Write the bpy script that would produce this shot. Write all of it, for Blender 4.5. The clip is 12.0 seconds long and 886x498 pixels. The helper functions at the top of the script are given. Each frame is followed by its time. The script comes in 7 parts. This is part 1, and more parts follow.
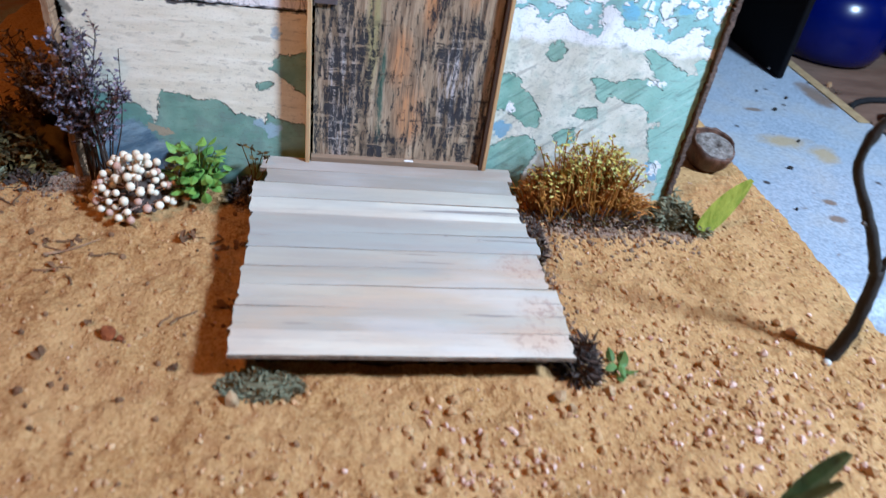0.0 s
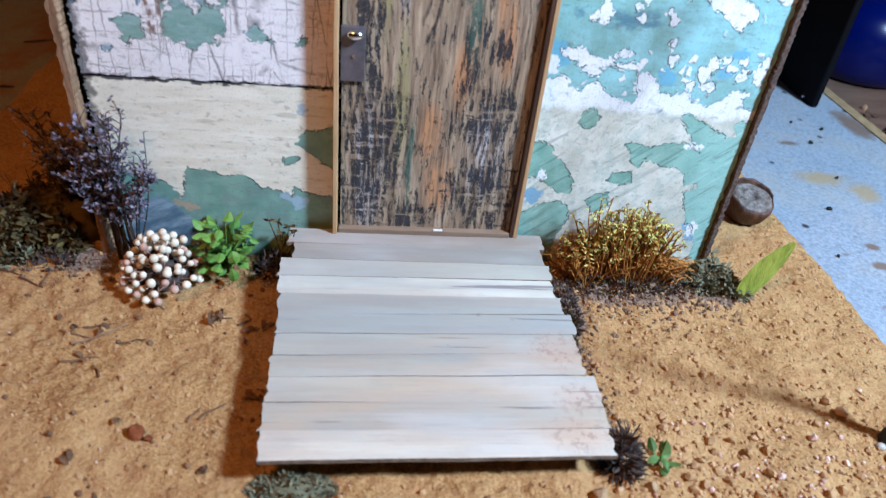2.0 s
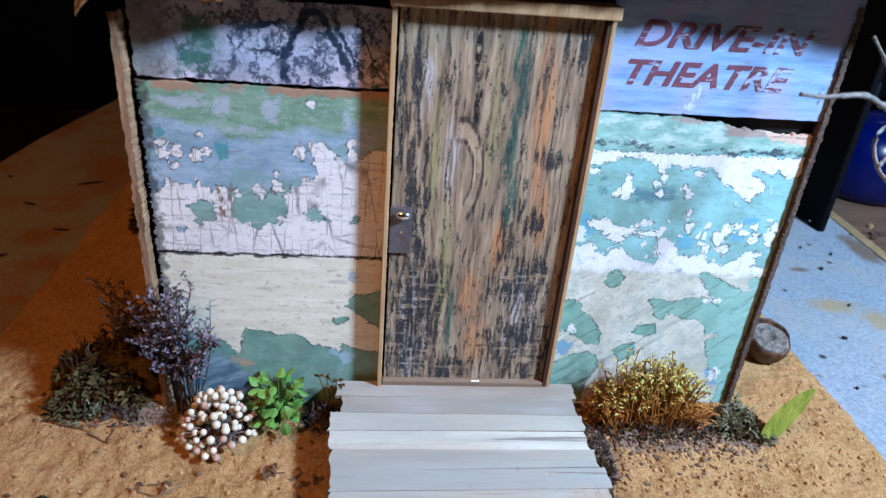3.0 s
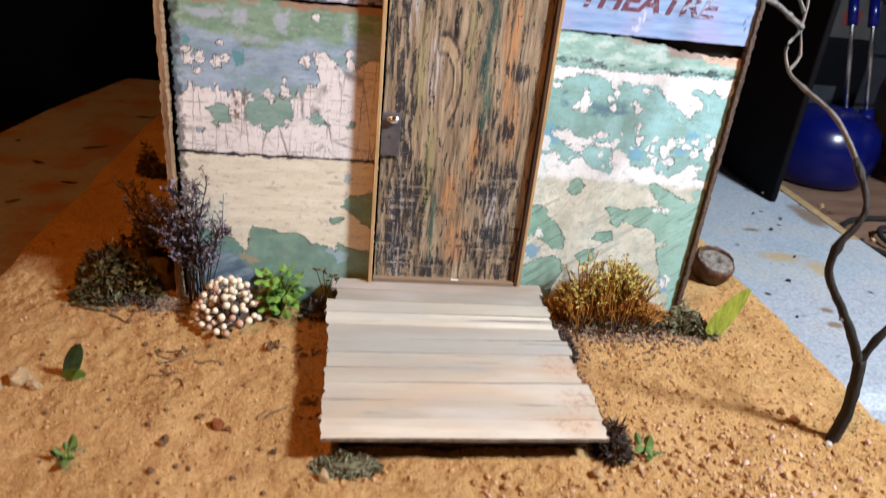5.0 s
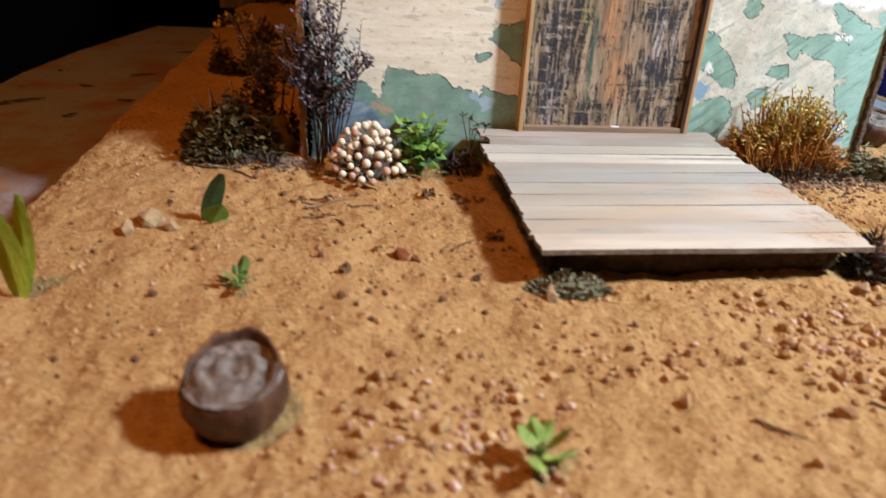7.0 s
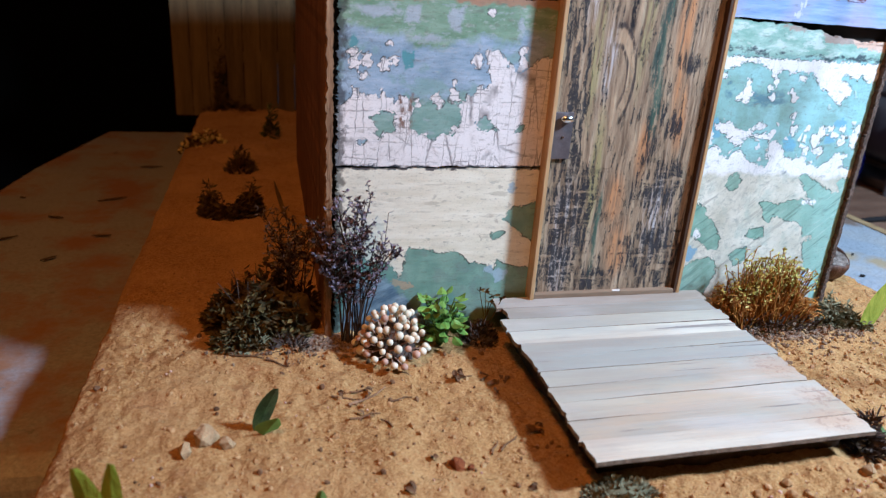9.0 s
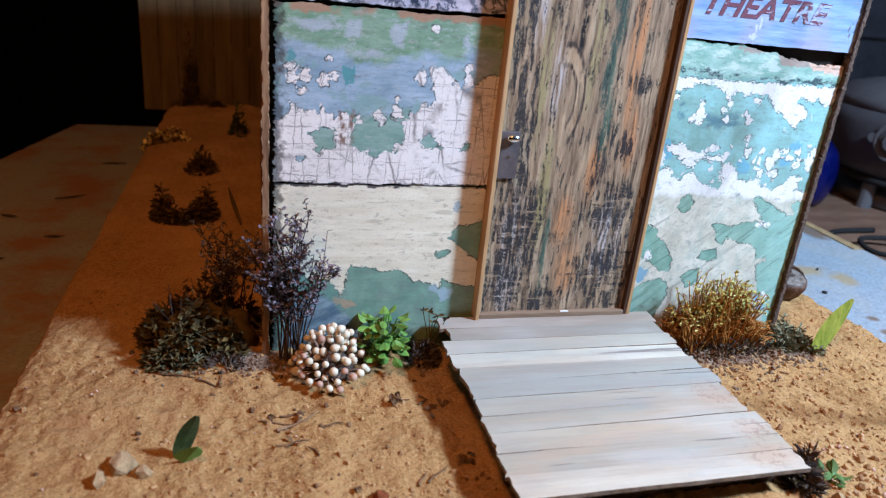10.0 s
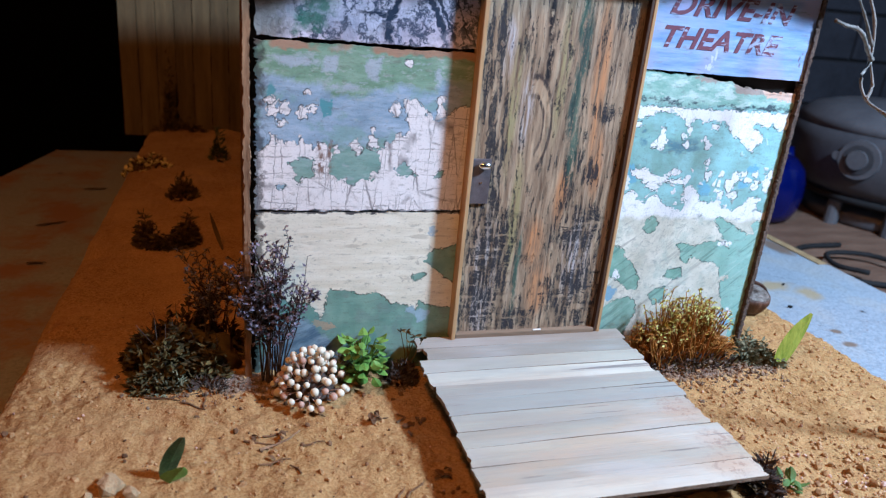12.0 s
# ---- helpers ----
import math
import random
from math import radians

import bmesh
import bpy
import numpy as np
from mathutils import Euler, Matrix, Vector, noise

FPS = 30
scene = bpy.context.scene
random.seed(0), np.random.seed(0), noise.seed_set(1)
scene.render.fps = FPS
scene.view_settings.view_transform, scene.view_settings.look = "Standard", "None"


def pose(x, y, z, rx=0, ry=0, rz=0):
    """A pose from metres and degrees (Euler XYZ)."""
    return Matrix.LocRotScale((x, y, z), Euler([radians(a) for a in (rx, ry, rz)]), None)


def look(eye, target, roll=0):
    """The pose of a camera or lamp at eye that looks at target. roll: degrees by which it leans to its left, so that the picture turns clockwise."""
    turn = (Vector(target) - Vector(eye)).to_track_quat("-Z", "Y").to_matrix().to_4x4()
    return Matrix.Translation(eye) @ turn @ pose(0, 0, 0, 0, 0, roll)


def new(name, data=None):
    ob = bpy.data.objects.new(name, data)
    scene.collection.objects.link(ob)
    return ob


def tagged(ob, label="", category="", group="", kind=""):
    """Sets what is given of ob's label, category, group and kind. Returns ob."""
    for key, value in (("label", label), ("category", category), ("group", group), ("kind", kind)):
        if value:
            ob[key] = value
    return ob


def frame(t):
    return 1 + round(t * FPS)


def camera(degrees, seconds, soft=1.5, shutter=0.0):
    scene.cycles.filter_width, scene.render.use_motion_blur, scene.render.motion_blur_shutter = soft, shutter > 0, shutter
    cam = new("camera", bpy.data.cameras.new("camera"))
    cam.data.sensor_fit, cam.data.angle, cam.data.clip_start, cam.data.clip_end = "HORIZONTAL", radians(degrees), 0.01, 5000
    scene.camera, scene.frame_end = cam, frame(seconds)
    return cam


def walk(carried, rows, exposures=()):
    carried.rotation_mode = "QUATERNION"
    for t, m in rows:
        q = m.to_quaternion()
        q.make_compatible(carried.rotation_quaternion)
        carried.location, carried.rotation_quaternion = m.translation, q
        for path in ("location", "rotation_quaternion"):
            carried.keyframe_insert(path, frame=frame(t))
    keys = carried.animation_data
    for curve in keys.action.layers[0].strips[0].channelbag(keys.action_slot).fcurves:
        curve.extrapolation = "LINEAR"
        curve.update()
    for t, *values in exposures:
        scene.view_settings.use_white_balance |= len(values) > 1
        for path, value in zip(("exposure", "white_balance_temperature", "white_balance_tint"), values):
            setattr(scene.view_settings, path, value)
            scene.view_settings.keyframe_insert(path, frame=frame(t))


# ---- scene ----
cam = camera(64.3, 12.0, 1.2, 0.3)
cam.data.dof.use_dof, cam.data.dof.focus_distance, cam.data.dof.aperture_fstop = True, 0.32, 16.0
METRES, EYE, TILT, LEAN, TURN = 0.5, 0.165, 0.0, 0.0, -10.7
ROWS = [
    (0.0, 0.0, 0.0, 0.0, 5.21, -36.26, -7.14),
    (0.5, -0.0005, 0.0725, 0.0051, 7.61, -37.47, -5.89),
    (1.0, -0.0104, 0.078, -0.0018, 7.75, -39.07, -4.57),
    (1.5, -0.0013, 0.0635, 0.0155, 6.01, -37.4, -5.46),
    (2.0, -0.0141, 0.0425, 0.0345, 6.32, -36.02, -5.45),
    (2.5, -0.0268, 0.0298, 0.0799, 6.27, -32.17, -5.57),
    (4.5, -0.021, -0.037, 0.098, 5.07, -26.48, -3.63),
    (5.0, -0.024, -0.0958, 0.039, 5.48, -26.01, -5.46),
    (5.5, 0.0202, -0.11, -0.0986, 5.43, -24.55, -5.09),
    (6.0, -0.0054, -0.0975, -0.1534, 6.23, -26.06, -3.03),
    (6.5, -0.088, -0.0887, -0.1561, 4.5, -27.53, -2.75),
    (7.0, -0.1559, -0.0839, -0.132, 3.86, -25.6, -3.07),
    (7.5, -0.2112, -0.0803, -0.1106, 2.78, -24.77, -2.47),
    (9.5, -0.2237, -0.0689, -0.0159, -3.51, -20.7, -4.28),
    (10.0, -0.2056, -0.0499, -0.011, -2.94, -21.82, -5.24),
    (10.5, -0.193, -0.042, -0.0086, -3.35, -21.32, -4.45),
    (11.0, -0.1933, -0.0519, -0.0097, -3.85, -21.15, -4.35),
    (11.5, -0.1986, -0.0598, -0.0068, -4.14, -20.85, -4.61),
    (12.0, -0.203, -0.0717, 0.0022, -4.63, -20.19, -5.05),
]
START = pose(-0.0236, -0.26, EYE, TILT, LEAN, TURN)
PATH = [(t, START @ pose(METRES * x, METRES * y, METRES * z, 90 + pitch, roll, yaw)) for t, x, y, z, yaw, pitch, roll in ROWS]
PATH += [
    (2.7, look((-0.041, -0.242, 0.212), (0.169, 1.472, -0.797), 5.7)),
    (4.3, look((-0.037, -0.262, 0.217), (0.162, 1.529, -0.651), 3.4)),
    (7.7, look((-0.138, -0.278, 0.114), (0.158, 1.522, -0.706), 2.5)),
    (9.3, look((-0.150, -0.271, 0.155), (0.351, 1.531, -0.554), 4.4)),
]
EXPOSURES = [
    (0.0, -0.03, 5150, 9), (0.5, -0.06, 5050, 8), (1.5, -0.04, 5200, 8), (2.7, -0.08, 5000, 7), (4.3, -0.06, 5900, 10), (5.0, 0.0, 6650, 13), (5.7, 0.07, 7250, 13), (6.5, 0.06, 7050, 13), (7.0, 0.07, 6450, 12), (7.5, 0.03, 5750, 11), (9.3, 0.0, 5350, 9), (12.0, -0.05, 5150, 9),
]
walk(cam, sorted(PATH, key=lambda row: row[0]), EXPOSURES)

# ---- light ----
world = bpy.data.worlds.new("room_dark")
world.use_nodes = True
world.node_tree.nodes["Background"].inputs[0].default_value = (1.0, 0.5, 0.2, 1)
world.node_tree.nodes["Background"].inputs[1].default_value = 0.0003
scene.world = world


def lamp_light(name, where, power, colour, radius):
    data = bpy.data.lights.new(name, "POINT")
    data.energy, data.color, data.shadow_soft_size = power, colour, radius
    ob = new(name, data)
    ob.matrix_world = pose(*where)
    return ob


LAMP = (0.46, -0.28, 0.53)
lamp_light("desk_lamp_light", LAMP, 43.0, (0.80, 0.92, 1.0), 0.045)
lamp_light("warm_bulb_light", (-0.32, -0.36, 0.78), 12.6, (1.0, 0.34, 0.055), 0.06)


# ---- materials ----
class Graph:
    """A small builder for one procedural material."""

    def __init__(self, name):
        self.mat = bpy.data.materials.new(name)
        self.mat.use_nodes = True
        self.tree = self.mat.node_tree
        self.tree.nodes.clear()
        self.geo = self.node("ShaderNodeNewGeometry")
        self.pos = self.geo.outputs["Position"]
        self.island = self.geo.outputs["Random Per Island"]
        self.rand = self.node("ShaderNodeObjectInfo").outputs["Random"]

    def node(self, kind):
        return self.tree.nodes.new(kind)

    def layer(self, name):
        """How far, in mm, a place lies inside the outline of a paint layer (less than 0: outside)."""
        n = self.node("ShaderNodeAttribute")
        n.attribute_name = name
        return n.outputs["Fac"]

    def turned(self, vec, angle, centre=(0, 0, 0)):
        n = self.node("ShaderNodeVectorRotate")
        n.rotation_type = "Y_AXIS"
        self.put(n.inputs["Vector"], vec)
        n.inputs["Center"].default_value, n.inputs["Angle"].default_value = centre, angle
        return n.outputs[0]

    def put(self, socket, value):
        if isinstance(value, bpy.types.NodeSocket):
            self.tree.links.new(value, socket)
        elif isinstance(value, (tuple, list)) and len(value) == 3 and socket.type == "RGBA":
            socket.default_value = (*value, 1)
        else:
            socket.default_value = value

    def math(self, op, a, b=0.0, c=0.0):
        n = self.node("ShaderNodeMath")
        n.operation = op
        for s, v in zip(n.inputs, (a, b, c)):
            self.put(s, v)
        return n.outputs[0]

    def vmath(self, op, a, b=(0, 0, 0)):
        n = self.node("ShaderNodeVectorMath")
        n.operation = op
        self.put(n.inputs[0], a)
        if op == "SCALE":
            self.put(n.inputs["Scale"], b)
        else:
            self.put(n.inputs[1], b)
        return n.outputs["Value" if op == "LENGTH" else "Vector"]

    def noise(self, scale, detail=3.0, rough=0.55, vec=None, distort=0.0, colour=False):
        n = self.node("ShaderNodeTexNoise")
        self.put(n.inputs["Vector"], vec or self.pos)
        for k, v in (("Scale", scale), ("Detail", detail), ("Roughness", rough), ("Distortion", distort)):
            n.inputs[k].default_value = v
        return n.outputs["Color" if colour else 0]

    def voronoi(self, scale, feature="F1", vec=None, out="Distance"):
        n = self.node("ShaderNodeTexVoronoi")
        n.feature = feature
        self.put(n.inputs["Vector"], vec or self.pos)
        n.inputs["Scale"].default_value = scale
        return n.outputs[out]

    def stretch(self, x, y, z, vec=None):
        return self.vmath("MULTIPLY", vec or self.pos, (x, y, z))

    def step(self, value, low, high):
        n = self.node("ShaderNodeMapRange")
        self.put(n.inputs[0], value)
        n.inputs[1].default_value, n.inputs[2].default_value = low, high
        return n.outputs[0]

    def mix(self, fac, a, b):
        n = self.node("ShaderNodeMix")
        n.data_type = "RGBA"
        self.put(n.inputs[0], fac)
        self.put(n.inputs[6], a)
        self.put(n.inputs[7], b)
        return n.outputs[2]

    def ramp(self, fac, stops):
        n = self.node("ShaderNodeValToRGB")
        self.put(n.inputs[0], fac)
        while len(n.color_ramp.elements) < len(stops):
            n.color_ramp.elements.new(0.5)
        for e, (p, c) in zip(n.color_ramp.elements, stops):
            e.position, e.color = p, (*c, 1)
        return n.outputs[0]

    def done(self, colour, rough=0.8, metal=0.0, bump=None, dist=0.001, strength=1.0, spec=0.5, **extra):
        p = self.node("ShaderNodeBsdfPrincipled")
        self.put(p.inputs["Base Color"], colour)
        self.put(p.inputs["Roughness"], rough)
        self.put(p.inputs["Metallic"], metal)
        self.put(p.inputs["Specular IOR Level"], spec)
        for k, v in extra.items():
            self.put(p.inputs[k.replace("_", " ")], v)
        if bump is not None:
            b = self.node("ShaderNodeBump")
            b.inputs["Strength"].default_value, b.inputs["Distance"].default_value = strength, dist
            self.put(b.inputs["Height"], bump)
            self.put(p.inputs["Normal"], b.outputs[0])
        o = self.node("ShaderNodeOutputMaterial")
        self.tree.links.new(p.outputs[0], o.inputs[0])
        return self.mat


def plain(name, dark, light, scale=120.0, rough=0.8, bump=0.0005, spread=(1, 1, 1), metal=0.0, spec=0.4, by_piece=0.0, **extra):
    """Two tones by noise at two scales, with fine relief; by_piece varies them from piece to piece."""
    g = Graph(name)
    v = g.stretch(*spread)
    a = g.math("ADD", g.math("MULTIPLY", g.noise(scale, 4, 0.6, v), 0.7), g.math("MULTIPLY", g.noise(scale * 7, 3, 0.6, v), 0.3))
    a = g.step(a, 0.32, 0.68)
    if by_piece:
        r = g.math("ADD", g.rand, g.island)
        a = g.math("ADD", g.math("MULTIPLY", a, 1 - by_piece), g.math("MULTIPLY", g.math("FRACT", r), by_piece))
    return g.done(g.mix(a, dark, light), rough, metal, a if bump else None, bump, 1.0, spec, **extra)


def sand_material():
    g = Graph("orange_sand")
    fine = g.noise(1000, 4, 0.70)
    mid = g.noise(260, 5, 0.66)
    big = g.noise(26, 4, 0.55)
    c = g.ramp(fine, [(0.30, (0.150, 0.073, 0.027)), (0.46, (0.360, 0.197, 0.070)), (0.72, (0.51, 0.335, 0.160))])
    c = g.mix(g.step(mid, 0.50, 0.34), c, g.mix(0.55, c, (0.22, 0.095, 0.032)))
    c = g.mix(g.step(big, 0.42, 0.64), c, g.mix(0.45, c, (0.52, 0.325, 0.145)))
    c = g.mix(g.step(g.noise(60, 4, 0.6), 0.58, 0.68), c, g.mix(0.40, c, (0.30, 0.14, 0.06)))
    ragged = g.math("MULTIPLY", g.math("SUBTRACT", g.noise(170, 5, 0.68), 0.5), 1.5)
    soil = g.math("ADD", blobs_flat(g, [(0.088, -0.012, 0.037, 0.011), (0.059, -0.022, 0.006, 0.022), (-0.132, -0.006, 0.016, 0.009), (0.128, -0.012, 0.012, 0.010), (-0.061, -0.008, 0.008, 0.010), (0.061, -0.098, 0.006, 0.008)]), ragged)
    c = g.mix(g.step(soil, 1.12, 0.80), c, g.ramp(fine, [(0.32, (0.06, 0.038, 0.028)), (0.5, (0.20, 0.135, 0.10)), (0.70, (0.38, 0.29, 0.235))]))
    h = g.math("ADD", g.math("MULTIPLY", fine, 0.25), g.math("MULTIPLY", mid, 1.0))
    return g.done(c, 0.92, 0, h, 0.0016, 1.0, 0.15)


def blobs(g, where, v):
    """Least distance, in radii, to ellipses (x, z, rx, rz) on a wall that faces y."""
    best = None
    for x, z, rx, rz in where:
        d = g.vmath("LENGTH", g.vmath("MULTIPLY", g.vmath("SUBTRACT", v, (x, 0, z)), (1 / rx, 0, 1 / rz)))
        best = d if best is None else g.math("MINIMUM", best, d)
    return best


def blobs_flat(g, where):
    """Least distance, in radii, to ellipses (x, y, rx, ry) on a level surface."""
    best = None
    for x, y, rx, ry in where:
        d = g.vmath("LENGTH", g.vmath("MULTIPLY", g.vmath("SUBTRACT", g.pos, (x, y, 0)), (1 / rx, 1 / ry, 0)))
        best = d if best is None else g.math("MINIMUM", best, d)
    return best


def plates(g, where, v):
    """Least distance, in half sides, to turned rectangles (x, z, rx, rz, degrees) on a wall that faces y."""
    best = None
    for x, z, rx, rz, turn in where:
        q = g.vmath("ABSOLUTE", g.vmath("MULTIPLY", g.turned(g.vmath("SUBTRACT", v, (x, 0, z)), math.radians(turn)), (1 / rx, 0, 1 / rz)))
        d = g.math("MAXIMUM", axis(g, q, "X"), axis(g, q, "Z"))
        best = d if best is None else g.math("MINIMUM", best, d)
    return best


def jagged(g, small=0.006, scale=160.0, seed=0.0, chip=0.0028, cells=420.0):
    """The place, shaken by noise and by small cells, so that what is drawn by it has torn, angular edges."""
    q = g.vmath("ADD", g.pos, (seed, seed, seed))
    n = g.noise(scale, 5, 0.62, q, colour=True)
    c = g.voronoi(cells, "F1", q, "Color")
    v = g.vmath("ADD", g.pos, g.vmath("SCALE", g.vmath("SUBTRACT", n, (0.5, 0.5, 0.5)), small * 2))
    return g.vmath("ADD", v, g.vmath("SCALE", g.vmath("SUBTRACT", c, (0.5, 0.5, 0.5)), chip))


def axis(g, v, name):
    n = g.node("ShaderNodeSeparateXYZ")
    g.put(n.inputs[0], v)
    return n.outputs[name]


def less(g, value, limit, soft=0.0006):
    return g.step(value, limit + soft, limit - soft)


def most(g, *values):
    out = values[0]
    for v in values[1:]:
        out = g.math("MAXIMUM", out, v)
    return out


def cracks(g, scale, vec, width=0.035):
    return g.step(g.voronoi(scale, "DISTANCE_TO_EDGE", vec), width, 0.0)


def flakes(g, scale, share, seed, inset=0.10):
    """Whole small cells chosen by chance: angular flakes of paint, share of them between 0 and 1 (a number or a mask)."""
    q = g.vmath("ADD", jagged(g, 0.0013, 420, seed, 0.0004, 900), (seed, 0, seed))
    pick = axis(g, g.voronoi(scale, "F1", q, "Color"), "X")
    hit = g.step(g.math("SUBTRACT", pick, share), 0.01, 0.0)
    return g.math("MULTIPLY", hit, g.step(g.voronoi(scale, "DISTANCE_TO_EDGE", q), inset * 0.5, inset))


def torn(g, name, amount=0.9, scale=330.0, seed=0.0, fine=0.35):
    """The depth inside a paint layer, in mm, with a torn outline of small angular steps."""
    q = g.vmath("ADD", g.pos, (seed, seed, seed))
    n = g.math("MULTIPLY", g.math("SUBTRACT", g.noise(scale * 1.5, 6, 0.80, q), 0.5), amount * 4.2)
    c = g.math("MULTIPLY", g.math("SUBTRACT", axis(g, g.voronoi(scale * 2.4, "F1", q, "Color"), "X"), 0.5), fine * 3.0)
    return g.math("ADD", g.math("ADD", g.layer(name), n), c)


def solid(g, depth, soft=0.07):
    return g.step(depth, -soft, soft)


def rim(g, depth, width=0.34, seed=0.0):
    """A broken dark line along a layer's torn edge, with the flake's shadow painted in."""
    line = g.step(g.math("ABSOLUTE", depth), width, width * 0.35)
    broken = g.step(g.noise(190, 3, 0.6, g.vmath("ADD", g.pos, (seed, 1.3, seed))), 0.40, 0.52)
    return g.math("MULTIPLY", line, broken)


def grime(g, c, dark=(0.15, 0.145, 0.13), much=1.0):
    """Fine dark specks, short scratches along the grain and broad stains."""
    c = g.mix(g.math("MULTIPLY", g.step(g.noise(620, 4, 0.75, g.stretch(0.35, 1, 1)), 0.575, 0.66), 0.55 * much), c, dark)
    c = g.mix(g.math("MULTIPLY", g.step(g.noise(1300, 3, 0.7), 0.58, 0.68), 0.42 * much), c, (0.10, 0.10, 0.09))
    c = g.mix(g.math("MULTIPLY", g.step(g.noise(150, 5, 0.7, g.stretch(0.6, 1, 1)), 0.54, 0.66), 0.30 * much), c, g.mix(0.6, c, dark))
    return g.mix(g.math("MULTIPLY", g.step(g.noise(35, 4, 0.6), 0.45, 0.75), 0.20 * much), c, (0.28, 0.25, 0.20))


def board_mid_material():
    """Green and blue-grey paint over cracked white, on the left wall's middle board."""
    g = Graph("cracked_blue_green_paint")
    grain = g.noise(90, 4, 0.6, g.stretch(1, 1, 4))
    smear = g.noise(200, 5, 0.7, g.stretch(0.35, 1, 1.3))
    dabs = g.noise(420, 5, 0.72, g.stretch(0.5, 1, 1.2))
    blue = g.mix(g.step(smear, 0.35, 0.65), (0.24, 0.35, 0.47), (0.42, 0.53, 0.67))
    blue = g.mix(g.math("MULTIPLY", g.step(g.noise(70, 4, 0.6), 0.54, 0.62), 0.7), blue, (0.24, 0.40, 0.39))
    green = g.mix(g.step(grain, 0.35, 0.7), (0.17, 0.30, 0.20), (0.30, 0.44, 0.34))
    green = g.mix(g.math("MULTIPLY", g.step(dabs, 0.56, 0.64), 0.6), green, (0.45, 0.52, 0.50))
    sea = g.mix(g.step(smear, 0.35, 0.7), (0.17, 0.32, 0.26), (0.31, 0.46, 0.41))
    c = g.mix(g.step(torn(g, "green_top", 2.2, 120, 0.6), -1.4, 1.4), blue, green)
    c = g.mix(g.math("MULTIPLY", g.step(torn(g, "grey_dabs", 1.2, 200, 3.1), -0.6, 0.7), 0.8), c, g.mix(dabs, (0.36, 0.42, 0.54), (0.55, 0.60, 0.68)))
    c = g.mix(g.math("MULTIPLY", g.step(torn(g, "sea_field", 2.0, 140, 5.1), -1.0, 1.0), 0.9), c, sea)
    c = g.mix(solid(g, torn(g, "teal_dab", 0.5, 300, 2.2), 0.3), c, (0.12, 0.32, 0.37))
    c = g.mix(g.math("MULTIPLY", g.step(g.noise(300, 4, 0.7, g.stretch(0.4, 1, 1)), 0.58, 0.64), 0.5), c, (0.42, 0.48, 0.54))
    c = g.mix(g.math("MULTIPLY", g.step(g.noise(520, 4, 0.7, g.stretch(0.25, 1, 1)), 0.36, 0.30), 0.55), c, (0.10, 0.13, 0.14))
    white = g.mix(g.noise(150, 4), (0.82, 0.78, 0.78), (0.92, 0.89, 0.91))
    wob = jagged(g, 0.0010, 300, 0.2, 0.0)
    up = cracks(g, 150, g.stretch(1, 0.2, 0.10, wob), 0.030)
    across = g.math("MULTIPLY", cracks(g, 120, g.stretch(0.10, 0.2, 1, wob), 0.026), g.step(g.noise(70, 2), 0.40, 0.52))
    cr = g.math("MULTIPLY", g.math("MAXIMUM", up, across), g.step(g.noise(110, 3), 0.36, 0.55))
    fine = g.math("MAXIMUM", cracks(g, 330, g.stretch(1, 0.2, 0.22, wob), 0.034), cracks(g, 260, g.stretch(0.16, 0.2, 1, wob), 0.030))
    cr = g.math("MAXIMUM", cr, g.math("MULTIPLY", g.math("MULTIPLY", fine, g.step(g.noise(85, 4, 0.6, g.vmath("ADD", g.pos, (3, 0, 1))), 0.46, 0.60)), 0.75))
    white = g.mix(g.math("MULTIPLY", cr, 0.9), white, (0.17, 0.15, 0.16))
    depth = torn(g, "white_layer", 0.55, 360, 0.0, 0.45)
    m = solid(g, depth)
    c = g.mix(m, c, white)
    rust = g.step(torn(g, "rust_run", 1.6, 210, 4.4), -0.8, 0.8)
    c = g.mix(g.math("MULTIPLY", rust, g.step(g.noise(420, 5, 0.7, g.stretch(1, 1, 0.5)), 0.46, 0.58)), c, (0.22, 0.13, 0.10))
    z = axis(g, jagged(g, 0.003, 160, 1.1, 0.001), "Z")
    bare = g.math("MULTIPLY", g.step(z, 0.1400, 0.1410), g.step(g.noise(60, 3), 0.40, 0.47))
    c = g.mix(bare, c, g.mix(smear, (0.26, 0.15, 0.09), (0.50, 0.34, 0.24)))
    c = g.mix(g.math("MULTIPLY", rim(g, depth, 0.34), 0.9), c, (0.06, 0.075, 0.085))
    c = grime(g, c, much=0.7)
    # dark ragged band: grime, with the shaded gap beside the post painted in
    edge = axis(g, jagged(g, 0.0050, 260, 0.7, 0.0020), "X")
    c = g.mix(g.math("MULTIPLY", less(g, edge, -0.1212, 0.0012), 0.75), c, (0.035, 0.030, 0.032))
    # dark broken lower rim: the shadow of the seam, painted on
    c = g.mix(g.math("MULTIPLY", less(g, axis(g, jagged(g, 0.0012, 400, 2.0, 0.0006), "Z"), 0.0773, 0.0002), g.step(g.noise(90, 3), 0.40, 0.52)), c, (0.05, 0.05, 0.06))
    return g.done(c, 0.7, 0, g.math("ADD", m, g.math("MULTIPLY", smear, 0.45)), 0.0005, 1.0, 0.3)


